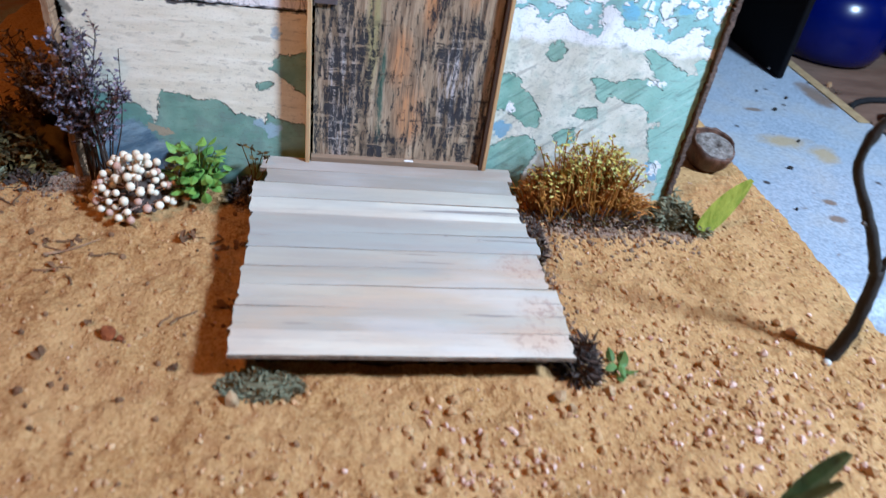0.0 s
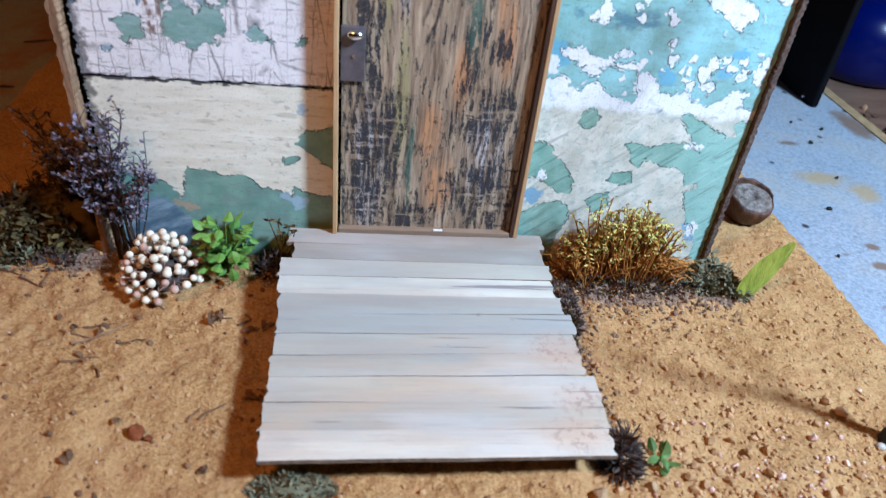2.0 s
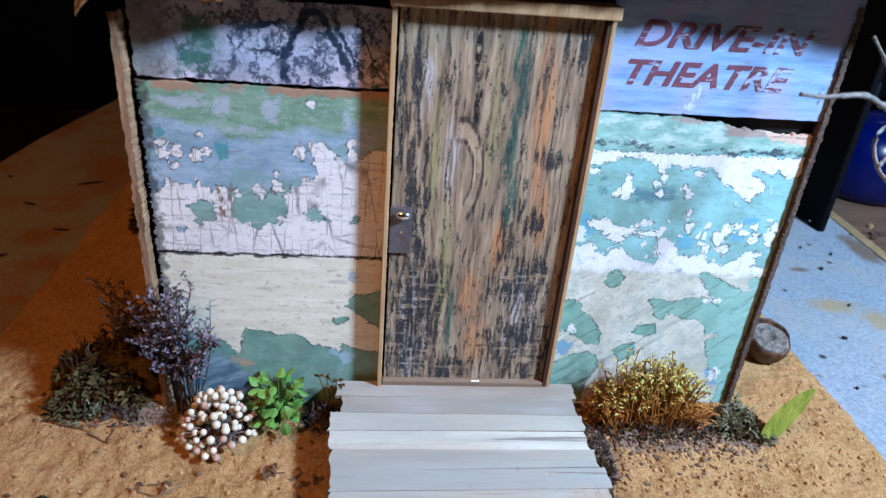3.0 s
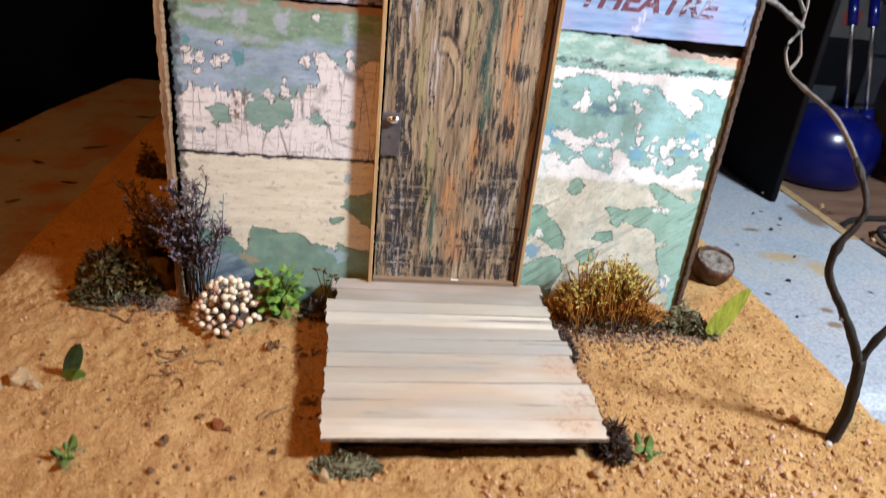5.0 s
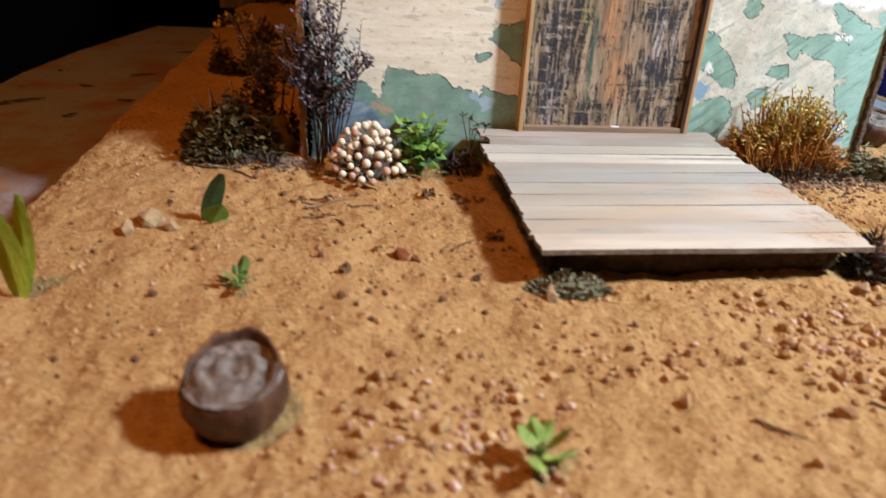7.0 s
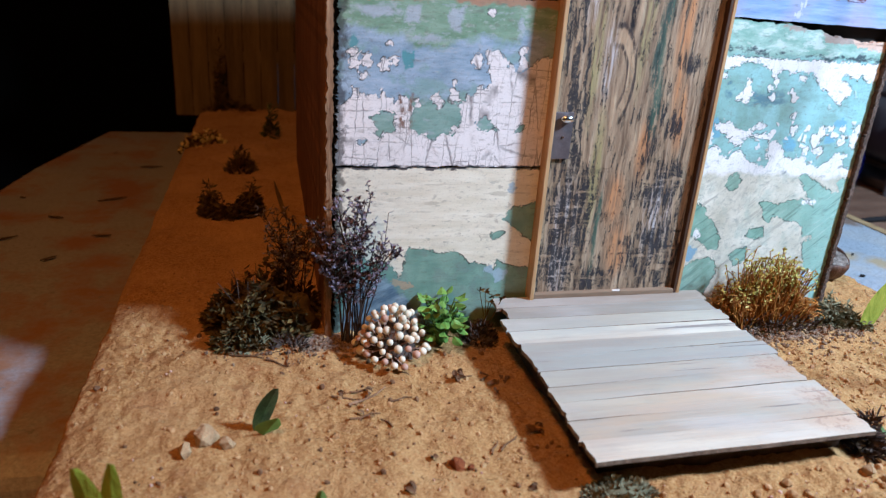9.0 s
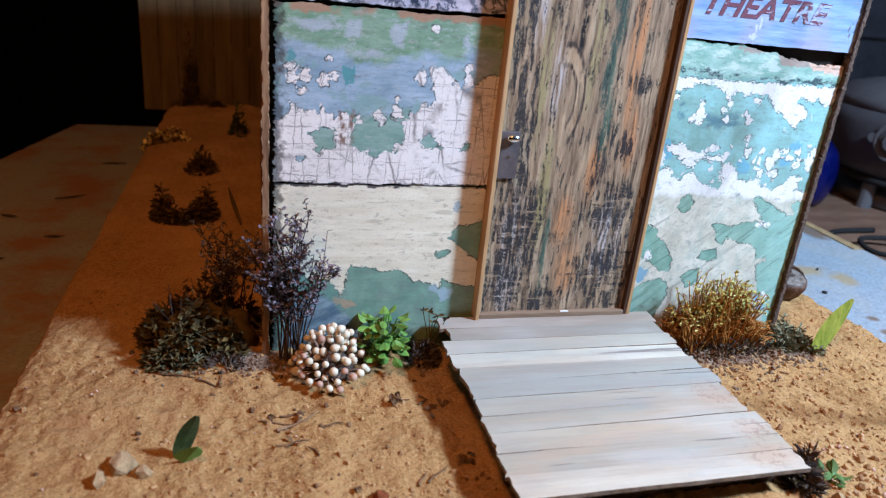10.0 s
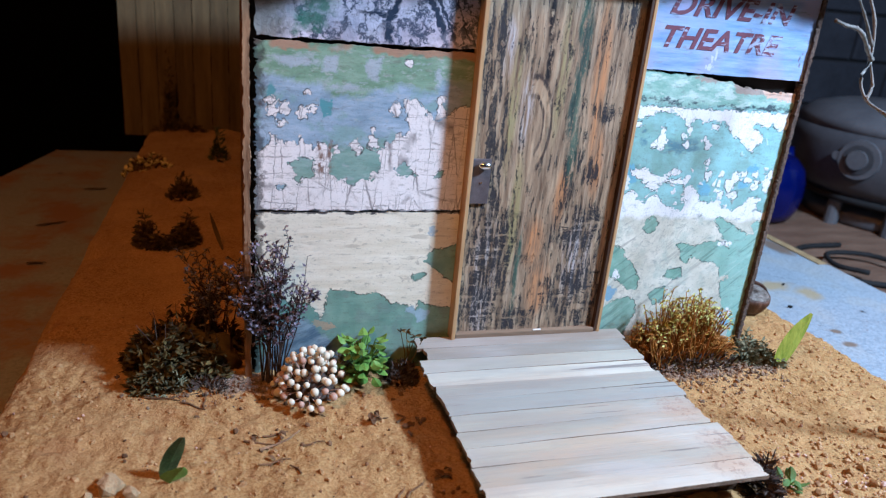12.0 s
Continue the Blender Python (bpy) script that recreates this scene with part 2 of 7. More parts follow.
def board_low_material():
    """Cream paint peeling off green, on the left wall's bottom board."""
    g = Graph("peeling_cream_paint")
    streak = g.noise(220, 4, 0.6, g.stretch(0.25, 1, 1.6))
    cream = g.mix(g.step(streak, 0.35, 0.7), (0.76, 0.71, 0.57), (0.89, 0.85, 0.72))
    cream = g.mix(g.math("MULTIPLY", g.step(g.noise(300, 4, 0.6, g.stretch(0.22, 1, 1)), 0.60, 0.68), 0.6), cream, (0.50, 0.46, 0.37))
    cream = g.mix(g.math("MULTIPLY", flakes(g, 420, 0.035, 3.3, 0.2), 0.5), cream, (0.34, 0.31, 0.26))
    green = g.mix(g.step(g.noise(130, 4), 0.3, 0.7), (0.15, 0.29, 0.24), (0.27, 0.43, 0.36))
    green = g.mix(g.math("MULTIPLY", g.step(g.noise(90, 4, 0.6), 0.54, 0.64), 0.6), green, (0.20, 0.29, 0.27))
    slant = g.noise(260, 4, 0.6, g.stretch(0.25, 1, 1, g.turned(g.pos, 0.42)))
    blue = g.mix(g.step(slant, 0.4, 0.62), (0.12, 0.18, 0.25), (0.34, 0.42, 0.49))
    depth = torn(g, "green_layer", 0.55, 300, 0.4, 0.35)
    under = g.mix(g.step(torn(g, "blue_wash", 2.0, 160, 1.7), -1.2, 1.2), green, blue)
    under = g.mix(g.math("MULTIPLY", solid(g, torn(g, "tan_scrap", 0.6, 330, 2.7), 0.2), 0.85), under, (0.46, 0.36, 0.25))
    m = solid(g, depth)
    c = g.mix(m, cream, under)
    c = g.mix(g.math("MULTIPLY", solid(g, torn(g, "sky_fleck", 0.8, 300, 3.7), 0.3), 0.85), c, (0.36, 0.48, 0.58))
    c = g.mix(g.math("MULTIPLY", rim(g, depth, 0.40, 2.0), 0.9), c, (0.05, 0.06, 0.05))
    # dark line along the top: black paint and the gap's shadow drawn in
    z = axis(g, jagged(g, 0.0014, 300, 5.0, 0.0008), "Z")
    c = g.mix(g.math("MULTIPLY", g.step(z, 0.0752, 0.0755), g.step(g.noise(120, 3), 0.42, 0.52)), c, (0.07, 0.065, 0.07))
    c = grime(g, c, much=0.7)
    # left end darkened for dirt and for the shade of the gap there
    edge = axis(g, jagged(g, 0.0050, 260, 0.7, 0.0020), "X")
    c = g.mix(g.math("MULTIPLY", less(g, edge, -0.1212, 0.0012), 0.75), c, (0.035, 0.030, 0.032))
    return g.done(c, 0.75, 0, g.math("SUBTRACT", g.math("MULTIPLY", streak, 0.35), m), 0.0005, 1.0, 0.3)


def board_top_material():
    """Lilac-white paint with dark navy blotches, on the left wall's top board."""
    g = Graph("blotched_navy_paint")
    v = jagged(g, 0.003, 300, 0.0, 0.0008)
    n = g.noise(190, 6, 0.72, v, 0.3)
    base = g.mix(g.step(g.noise(90, 4, 0.6), 0.35, 0.65), (0.42, 0.42, 0.55), (0.74, 0.69, 0.81))
    veins = g.step(g.math("ABSOLUTE", g.math("SUBTRACT", g.noise(85, 5, 0.62, v), 0.5)), 0.034, 0.010)
    navy = g.mix(g.noise(240, 3), (0.014, 0.024, 0.058), (0.07, 0.095, 0.16))
    c = g.mix(g.math("MULTIPLY", most(g, g.step(n, 0.535, 0.60), veins), 0.95), base, navy)
    strokes = most(g, less(g, plates(g, [(-0.0560, 0.1590, 0.0012, 0.0135, 27), (-0.0520, 0.1575, 0.0007, 0.0125, 27), (-0.0455, 0.1590, 0.0005, 0.0130, 24), (-0.0700, 0.1610, 0.0014, 0.0120, -27)], v), 1.0, 0.3),
                   less(g, plates(g, [(-0.0820, 0.1640, 0.0085, 0.0011, 8), (-0.0790, 0.1555, 0.0060, 0.0007, 0), (-0.0640, 0.1690, 0.0042, 0.0018, 0), (-0.0735, 0.1480, 0.0014, 0.0032, 0)], v), 1.0, 0.3))
    c = g.mix(strokes, c, (0.020, 0.034, 0.07))
    c = g.mix(g.math("MULTIPLY", less(g, plates(g, [(-0.1010, 0.1600, 0.0060, 0.0055, 0), (-0.1040, 0.1510, 0.0050, 0.0035, 0)], jagged(g, 0.006)), 1.0, 0.5), 0.9), c, (0.06, 0.18, 0.13))
    c = g.mix(less(g, axis(g, jagged(g, 0.005), "X"), -0.112, 0.004), c, g.mix(n, (0.05, 0.06, 0.08), (0.48, 0.46, 0.44)))
    c = grime(g, c, (0.10, 0.09, 0.11))
    return g.done(c, 0.75, 0, n, 0.0004, 1.0, 0.3)


def panel_right_material():
    """Turquoise paint above scratched cream, both peeling to white and green, on the right wall."""
    g = Graph("peeling_turquoise_paint")
    soft = jagged(g, 0.005, 130, 1.9, 0.0010)
    x = axis(g, g.pos, "X")
    askew = g.math("MULTIPLY", g.math("SUBTRACT", x, 0.037), 0.234)

    def upright(h):
        return g.math("ADD", h, g.math("MULTIPLY", g.math("SUBTRACT", 0.217, h), askew))

    z = upright(axis(g, g.pos, "Z"))
    soft_z = upright(axis(g, soft, "Z"))
    grain = g.noise(60, 5, 0.62, jagged(g, 0.004, 180, 0.7, 0.001))
    smear = g.noise(260, 4, 0.65, g.stretch(0.35, 1, 1))
    teal = g.mix(g.step(g.math("ADD", grain, g.math("MULTIPLY", g.step(x, 0.06, 0.12), 0.14)), 0.38, 0.64), (0.22, 0.38, 0.34), (0.34, 0.60, 0.62))
    teal = g.mix(g.math("MULTIPLY", g.step(smear, 0.52, 0.66), 0.55), teal, (0.23, 0.39, 0.37))
    teal = g.mix(g.math("MULTIPLY", g.step(g.noise(480, 4, 0.7, g.stretch(0.3, 1, 1)), 0.36, 0.30), 0.6), teal, (0.10, 0.20, 0.22))
    teal = g.mix(g.math("MULTIPLY", less(g, blobs(g, [(0.067, 0.108, 0.010, 0.0036), (0.046, 0.112, 0.002, 0.004)], soft), 1.0, 0.3), g.step(smear, 0.44, 0.54)), teal, (0.12, 0.24, 0.30))
    teal = g.mix(solid(g, torn(g, "sky_fleck", 0.7, 300, 1.2), 0.3), teal, (0.20, 0.44, 0.58))
    top = g.mix(g.step(smear, 0.4, 0.65), (0.24, 0.42, 0.36), (0.43, 0.61, 0.56))
    top = g.mix(g.math("MULTIPLY", g.step(g.noise(240, 4, 0.65, g.stretch(0.4, 1, 1.2)), 0.54, 0.62), 0.7), top, (0.62, 0.72, 0.70))
    top = g.mix(solid(g, torn(g, "bare_strip", 0.9, 300, 2.4), 0.3), top, g.mix(smear, (0.24, 0.20, 0.17), (0.50, 0.42, 0.38)))
    top = g.mix(solid(g, torn(g, "peach_strip", 0.7, 300, 3.4), 0.3), top, g.mix(smear, (0.62, 0.34, 0.22), (0.82, 0.70, 0.62)))
    c = g.mix(less(g, soft_z, 0.1275, 0.0006), top, teal)
    white = g.mix(g.noise(120, 3), (0.78, 0.79, 0.81), (0.90, 0.89, 0.90))
    lines = cracks(g, 200, g.stretch(1, 0.2, 0.35, jagged(g, 0.002, 300, 0.4, 0.001)), 0.03)
    white = g.mix(g.math("MULTIPLY", lines, 0.4), white, (0.34, 0.40, 0.42))
    scratch = g.noise(300, 4, 0.62, g.stretch(0.12, 0.2, 1.5, g.turned(g.pos, 0.65)))
    cream = g.mix(g.step(g.noise(90, 4, 0.6), 0.35, 0.65), (0.56, 0.55, 0.46), (0.75, 0.73, 0.64))
    cream = g.mix(g.math("MULTIPLY", g.step(scratch, 0.60, 0.65), 0.6), cream, (0.36, 0.35, 0.31))
    cream = g.mix(g.math("MULTIPLY", flakes(g, 420, 0.10, 5.3), 0.4), cream, (0.48, 0.47, 0.41))
    cream = g.mix(g.math("MULTIPLY", g.step(g.noise(130, 5, 0.68), 0.48, 0.62), 0.55), cream, (0.44, 0.51, 0.45))
    cream = g.mix(g.math("MULTIPLY", g.step(g.noise(560, 4, 0.7, g.stretch(1, 1, 0.4, g.turned(g.pos, -0.5))), 0.57, 0.64), 0.45), cream, (0.33, 0.34, 0.31))
    pale = g.mix(less(g, g.math("ADD", z, g.math("MULTIPLY", g.math("SUBTRACT", grain, 0.5), 0.012)), 0.0735, 0.0012), white, cream)
    green = g.mix(g.step(g.noise(110, 4), 0.35, 0.65), (0.19, 0.34, 0.27), (0.31, 0.49, 0.41))
    green = g.mix(g.step(x, 0.085, 0.118), green, g.mix(0.6, green, (0.36, 0.60, 0.55)))
    green = g.mix(g.math("MULTIPLY", g.step(scratch, 0.57, 0.63), 0.6), green, (0.12, 0.23, 0.20))
    green = g.mix(g.math("MULTIPLY", g.step(scratch, 0.40, 0.33), 0.55), green, (0.50, 0.66, 0.62))
    depth = torn(g, "white_layer", 0.55, 360, 0.7, 0.45)
    belt = g.math("MULTIPLY", g.step(z, 0.079, 0.083), g.step(z, 0.101, 0.096))
    loose = flakes(g, 300, g.math("MULTIPLY", belt, g.math("MULTIPLY", g.step(g.noise(60, 2), 0.40, 0.54), 0.34)), 2.2, 0.16)
    m = most(g, solid(g, depth), loose)
    c = g.mix(m, c, pale)
    hole = torn(g, "green_layer", 0.55, 330, 1.7, 0.40)
    h = solid(g, hole)
    c = g.mix(h, c, green)
    c = g.mix(solid(g, torn(g, "blue_low", 0.6, 300, 6.2), 0.3), c, (0.26, 0.42, 0.56))
    c = g.mix(solid(g, torn(g, "white_scrap", 0.5, 300, 7.2)), c, white)
    dots = g.math("MULTIPLY", flakes(g, 210, 0.16, 8.2, 0.3), less(g, g.math("ABSOLUTE", g.math("SUBTRACT", z, 0.0775)), 0.0032, 0.001))
    c = g.mix(g.math("MULTIPLY", dots, 0.8), c, (0.20, 0.24, 0.25))
    ink = g.math("MULTIPLY", less(g, g.math("ABSOLUTE", g.math("SUBTRACT", soft_z, g.math("ADD", 0.1282, g.math("MULTIPLY", g.step(x, 0.075, 0.045), 0.0010)))), 0.0010, 0.0004), g.step(g.noise(240, 4, 0.7, g.stretch(0.45, 1, 1)), 0.43, 0.52))
    c = g.mix(g.math("MULTIPLY", ink, 0.95), c, (0.045, 0.07, 0.09))
    edges = most(g, rim(g, depth, 0.32, 3.0), rim(g, hole, 0.36, 4.0))
    c = g.mix(g.math("MULTIPLY", edges, 0.85), c, (0.05, 0.085, 0.08))
    c = grime(g, c, (0.20, 0.24, 0.23), 0.85)
    return g.done(c, 0.7, 0, g.math("ADD", g.math("SUBTRACT", m, h), g.math("MULTIPLY", smear, 0.40)), 0.0005, 1.0, 0.3)


def sign_material():
    g = Graph("faded_blue_sign_paint")
    s = g.noise(150, 4, 0.6, g.stretch(0.25, 1, 2.2))
    c = g.mix(g.step(s, 0.3, 0.7), (0.17, 0.29, 0.55), (0.38, 0.50, 0.72))
    c = g.mix(g.step(g.noise(40, 3), 0.45, 0.65), c, (0.36, 0.37, 0.60))
    c = g.mix(g.step(g.noise(300, 3, 0.6, g.stretch(0.3, 1, 1.5)), 0.6, 0.68), c, (0.25, 0.30, 0.42))
    v = jagged(g, 0.0015, 300)
    c = g.mix(less(g, plates(g, [(0.0745, 0.1475, 0.0007, 0.0034, 0), (0.0740, 0.1440, 0.0018, 0.0012, 0)], v), 1.0, 0.3), c, (0.52, 0.56, 0.68))
    c = g.mix(less(g, plates(g, [(0.1235, 0.1495, 0.0006, 0.0024, -15)], v), 1.0, 0.3), c, (0.16, 0.17, 0.26))
    return g.done(c, 0.7, 0, s, 0.0003, 1.0, 0.3)


def letter_material():
    g = Graph("worn_red_lettering")
    s = g.noise(330, 4, 0.65, g.stretch(0.4, 1, 1.6))
    x = axis(g, g.pos, "X")
    worn = g.step(g.math("ADD", s, g.math("MULTIPLY", g.step(x, 0.086, 0.100), 0.125)), 0.60, 0.67)
    return g.done(g.mix(worn, g.mix(s, (0.095, 0.026, 0.050), (0.19, 0.062, 0.095)), (0.40, 0.46, 0.66)), 0.8)


def door_material():
    """Bare ochre wood with torn dark, green and orange streaks, a large knot, and a cross-hatched lower half."""
    g = Graph("weathered_door_wood")
    p = g.pos
    knot = g.vmath("LENGTH", g.vmath("MULTIPLY", g.vmath("SUBTRACT", p, (-0.0110, 0, 0.115)), (1 / 0.0092, 0, 1 / 0.0205)))
    shift = g.node("ShaderNodeCombineXYZ")
    g.put(shift.inputs[0], g.math("MULTIPLY", g.step(knot, 1.6, 0.3), 0.0006))
    v = g.vmath("ADD", p, shift.outputs[0])
    v = g.vmath("ADD", v, g.vmath("SCALE", g.vmath("SUBTRACT", g.noise(45, 2, 0.5, colour=True), (0.5, 0.5, 0.5)), 0.0024))
    ragged = g.vmath("ADD", v, g.vmath("SCALE", g.vmath("SUBTRACT", g.noise(700, 4, 0.7, colour=True), (0.5, 0.5, 0.5)), 0.0022))
    fibre = g.noise(430, 6, 0.72, g.stretch(1, 1, 0.07, v))
    long_ = g.noise(330, 5, 0.66, g.stretch(1, 1, 0.045, v))
    dash = g.noise(720, 6, 0.74, g.stretch(1, 1, 0.12, ragged))
    across = g.noise(430, 5, 0.70, g.stretch(0.13, 1, 1, ragged))
    patch = g.noise(120, 3, 0.6, g.stretch(1, 1, 0.5))
    z, x = axis(g, p, "Z"), axis(g, p, "X")

    def streaks(where):
        return g.step(blobs(g, where, v), 1.25, 0.55)

    tan = g.mix(g.step(fibre, 0.34, 0.66), (0.135, 0.088, 0.058), (0.50, 0.375, 0.25))
    tan = g.mix(g.math("MULTIPLY", g.step(long_, 0.54, 0.64), 0.5), tan, (0.52, 0.42, 0.31))
    orange = streaks([(0.0165, 0.150, 0.0022, 0.030), (0.0195, 0.128, 0.0024, 0.034), (0.0235, 0.100, 0.0030, 0.016), (-0.0020, 0.062, 0.0048, 0.012), (0.0030, 0.040, 0.0060, 0.014), (0.0080, 0.085, 0.0030, 0.014)])
    tan = g.mix(g.math("MULTIPLY", orange, g.math("MULTIPLY", g.step(fibre, 0.36, 0.56), 0.75)), tan, (0.56, 0.25, 0.095))
    olive = streaks([(0.0008, 0.140, 0.0026, 0.030), (-0.0195, 0.125, 0.0026, 0.030), (-0.0130, 0.075, 0.0030, 0.026)])
    tan = g.mix(g.math("MULTIPLY", olive, g.math("MULTIPLY", g.step(fibre, 0.40, 0.58), 0.7)), tan, (0.33, 0.31, 0.13))
    lilac = streaks([(-0.0245, 0.147, 0.0030, 0.011), (-0.0130, 0.122, 0.0030, 0.015), (-0.0250, 0.045, 0.0060, 0.030), (0.0200, 0.055, 0.0070, 0.020)])
    tan = g.mix(g.math("MULTIPLY", lilac, g.math("MULTIPLY", g.step(fibre, 0.46, 0.60), 0.85)), tan, (0.56, 0.54, 0.58))
    # dark streaks, thick in some columns
    cover = streaks([(-0.0326, 0.140, 0.0020, 0.034), (-0.0278, 0.130, 0.0026, 0.048), (-0.0225, 0.108, 0.0024, 0.022), (-0.0240, 0.075, 0.0034, 0.020), (0.0102, 0.088, 0.0034, 0.018), (0.0205, 0.096, 0.0058, 0.0055), (0.0135, 0.101, 0.0040, 0.006), (0.0270, 0.162, 0.0045, 0.010), (0.0240, 0.122, 0.0070, 0.004)])
    hatch = streaks([(-0.0250, 0.045, 0.0125, 0.032), (-0.0160, 0.056, 0.0060, 0.022), (0.0190, 0.069, 0.0140, 0.0125), (0.0210, 0.038, 0.0150, 0.019), (-0.0060, 0.024, 0.0100, 0.007)])
    ink = g.math("MAXIMUM", cover, hatch)
    dark = g.step(g.math("ADD", dash, g.math("MULTIPLY", ink, 0.11)), 0.570, 0.600)
    tone = g.mix(g.noise(300, 3), (0.007, 0.008, 0.013), (0.036, 0.040, 0.056))
    lines = g.math("MULTIPLY", g.step(across, 0.405, 0.375), g.math("MAXIMUM", hatch, g.math("MULTIPLY", g.step(z, 0.085, 0.060), g.step(patch, 0.48, 0.58))))
    gaps = g.math("MULTIPLY", g.step(across, 0.545, 0.575), g.math("ADD", 0.15, g.math("MULTIPLY", hatch, 0.85)))
    dark = g.math("MULTIPLY", dark, g.math("SUBTRACT", 1.0, gaps))
    dark = g.math("MAXIMUM", dark, g.math("MULTIPLY", lines, 0.92))
    c = g.mix(g.math("MULTIPLY", dark, 0.94), tan, tone)
    green = streaks([(0.0066, 0.160, 0.0024, 0.014), (0.0094, 0.148, 0.0028, 0.018), (0.0078, 0.125, 0.0030, 0.022), (0.0106, 0.104, 0.0030, 0.014), (-0.0090, 0.050, 0.0016, 0.022)])
    torn_green = g.math("MULTIPLY", green, g.step(g.math("ADD", dash, g.math("MULTIPLY", green, 0.10)), 0.50, 0.57))
    c = g.mix(g.math("MULTIPLY", torn_green, 0.92), c, g.mix(g.step(long_, 0.4, 0.6), (0.022, 0.055, 0.055), (0.075, 0.14, 0.105)))
    black = g.math("MULTIPLY", streaks([(-0.0072, 0.160, 0.0015, 0.012), (-0.0058, 0.143, 0.0016, 0.013)]), g.step(g.noise(420, 4, 0.7, g.stretch(1, 1, 0.5, ragged)), 0.42, 0.50))
    c = g.mix(black, c, (0.012, 0.009, 0.012))
    # the knot's two curved edges on its open side, with bare wood between them
    k = g.math("ADD", knot, g.math("MULTIPLY", g.math("SUBTRACT", fibre, 0.5), 0.20))
    open_ = g.step(g.math("ADD", x, g.math("MULTIPLY", g.math("SUBTRACT", z, 0.115), 0.18)), -0.0110, -0.0070)
    between = g.math("MULTIPLY", g.math("MULTIPLY", g.step(k, 0.66, 0.72), g.step(k, 1.02, 0.96)), open_)
    c = g.mix(g.math("MULTIPLY", between, 0.7), c, g.mix(fibre, (0.40, 0.27, 0.16), (0.60, 0.46, 0.31)))
    for radius, width in ((1.02, 0.085), (0.64, 0.07)):
        edge = g.math("MULTIPLY", g.step(g.math("ABSOLUTE", g.math("SUBTRACT", k, radius)), width, width * 0.4), open_)
        c = g.mix(g.math("MULTIPLY", edge, g.math("MULTIPLY", g.step(dash, 0.40, 0.48), 0.9)), c, (0.035, 0.026, 0.028))
    h = g.math("SUBTRACT", g.math("MULTIPLY", fibre, 0.9), dark)
    return g.done(c, 0.72, 0, h, 0.0006, 1.0, 0.3)


def plank_material():
    """Thin whitewash over weathered slats: each its own tone, with broad bluish and tan stains."""
    g = Graph("whitewashed_grey_plank")
    s = g.noise(85, 5, 0.60, g.stretch(0.14, 1.5, 1))
    f = g.noise(620, 4, 0.65, g.stretch(0.06, 1.5, 1))
    wash = g.layer("slat")
    tone = g.ramp(wash, [(0.0, (0.27, 0.222, 0.148)), (0.10, (0.25, 0.231, 0.174)), (0.20, (0.4, 0.389, 0.304)), (0.30, (0.59, 0.566, 0.448)), (0.40, (0.32, 0.325, 0.265)), (0.50, (0.305, 0.31, 0.261)), (0.60, (0.38, 0.364, 0.278)), (0.70, (0.37, 0.345, 0.252)), (0.80, (0.43, 0.384, 0.274)), (0.90, (0.41, 0.36, 0.248)), (1.0, (0.58, 0.522, 0.4))])
    c = g.mix(g.step(s, 0.36, 0.60), g.mix(0.42, tone, (0.25, 0.205, 0.165)), tone)
    warm = g.noise(70, 4, 0.6, g.stretch(0.10, 1.6, 1, g.vmath("ADD", g.pos, (7, 0, 0))))
    c = g.mix(g.math("MULTIPLY", g.step(warm, 0.52, 0.64), 0.5), c, g.mix(0.5, c, (0.50, 0.37, 0.24)))
    c = g.mix(g.math("MULTIPLY", g.step(warm, 0.46, 0.36), 0.5), c, g.mix(0.5, c, (0.36, 0.40, 0.375)))
    tan = g.math("MULTIPLY", g.step(g.noise(30, 4, 0.55, g.stretch(0.5, 1.3, 1)), 0.50, 0.64), g.step(wash, 0.35, 0.75))
    c = g.mix(g.math("MULTIPLY", tan, 0.55), c, g.mix(0.6, c, (0.50, 0.31, 0.16)))
    c = g.mix(g.math("MULTIPLY", g.step(g.noise(34, 3, 0.5, g.stretch(0.45, 1.2, 1, g.vmath("ADD", g.pos, (2, 0, 0)))), 0.50, 0.64), 0.5), c, g.mix(0.55, c, (0.27, 0.31, 0.295)))
    c = g.mix(g.math("MULTIPLY", g.step(g.noise(50, 3, 0.5, g.stretch(0.3, 1.2, 1, g.vmath("ADD", g.pos, (5, 0, 0)))), 0.54, 0.66), 0.5), c, g.mix(0.5, c, (0.58, 0.58, 0.56)))
    c = g.mix(g.math("MULTIPLY", g.step(f, 0.58, 0.70), 0.28), c, (0.25, 0.22, 0.19))
    spots = g.step(g.noise(380, 5, 0.74), 0.53, 0.57)
    dirt = g.step(blobs_flat(g, [(0.043, -0.0655, 0.009, 0.0075), (0.046, -0.087, 0.007, 0.006), (0.043, -0.101, 0.009, 0.006)]), 1.5, 0.5)
    c = g.mix(g.math("MULTIPLY", g.math("MULTIPLY", spots, dirt), 0.6), c, (0.17, 0.085, 0.045))
    c = g.mix(g.math("MULTIPLY", dirt, 0.32), c, (0.45, 0.25, 0.12))
    splits = g.math("MULTIPLY", g.step(g.noise(300, 4, 0.6, g.stretch(0.035, 1.2, 1)), 0.655, 0.68), g.step(g.noise(30, 2), 0.46, 0.54))
    c = g.mix(g.math("MULTIPLY", splits, 0.75), c, (0.11, 0.085, 0.065))
    mottle = g.noise(240, 5, 0.7, g.stretch(0.5, 1, 1))
    c = g.mix(g.math("MULTIPLY", g.step(mottle, 0.52, 0.66), 0.28), c, g.mix(0.5, c, (0.22, 0.20, 0.165)))
    few = g.math("MULTIPLY", g.step(g.voronoi(70, "F1"), 0.085, 0.06), g.step(g.noise(40, 2), 0.50, 0.56))
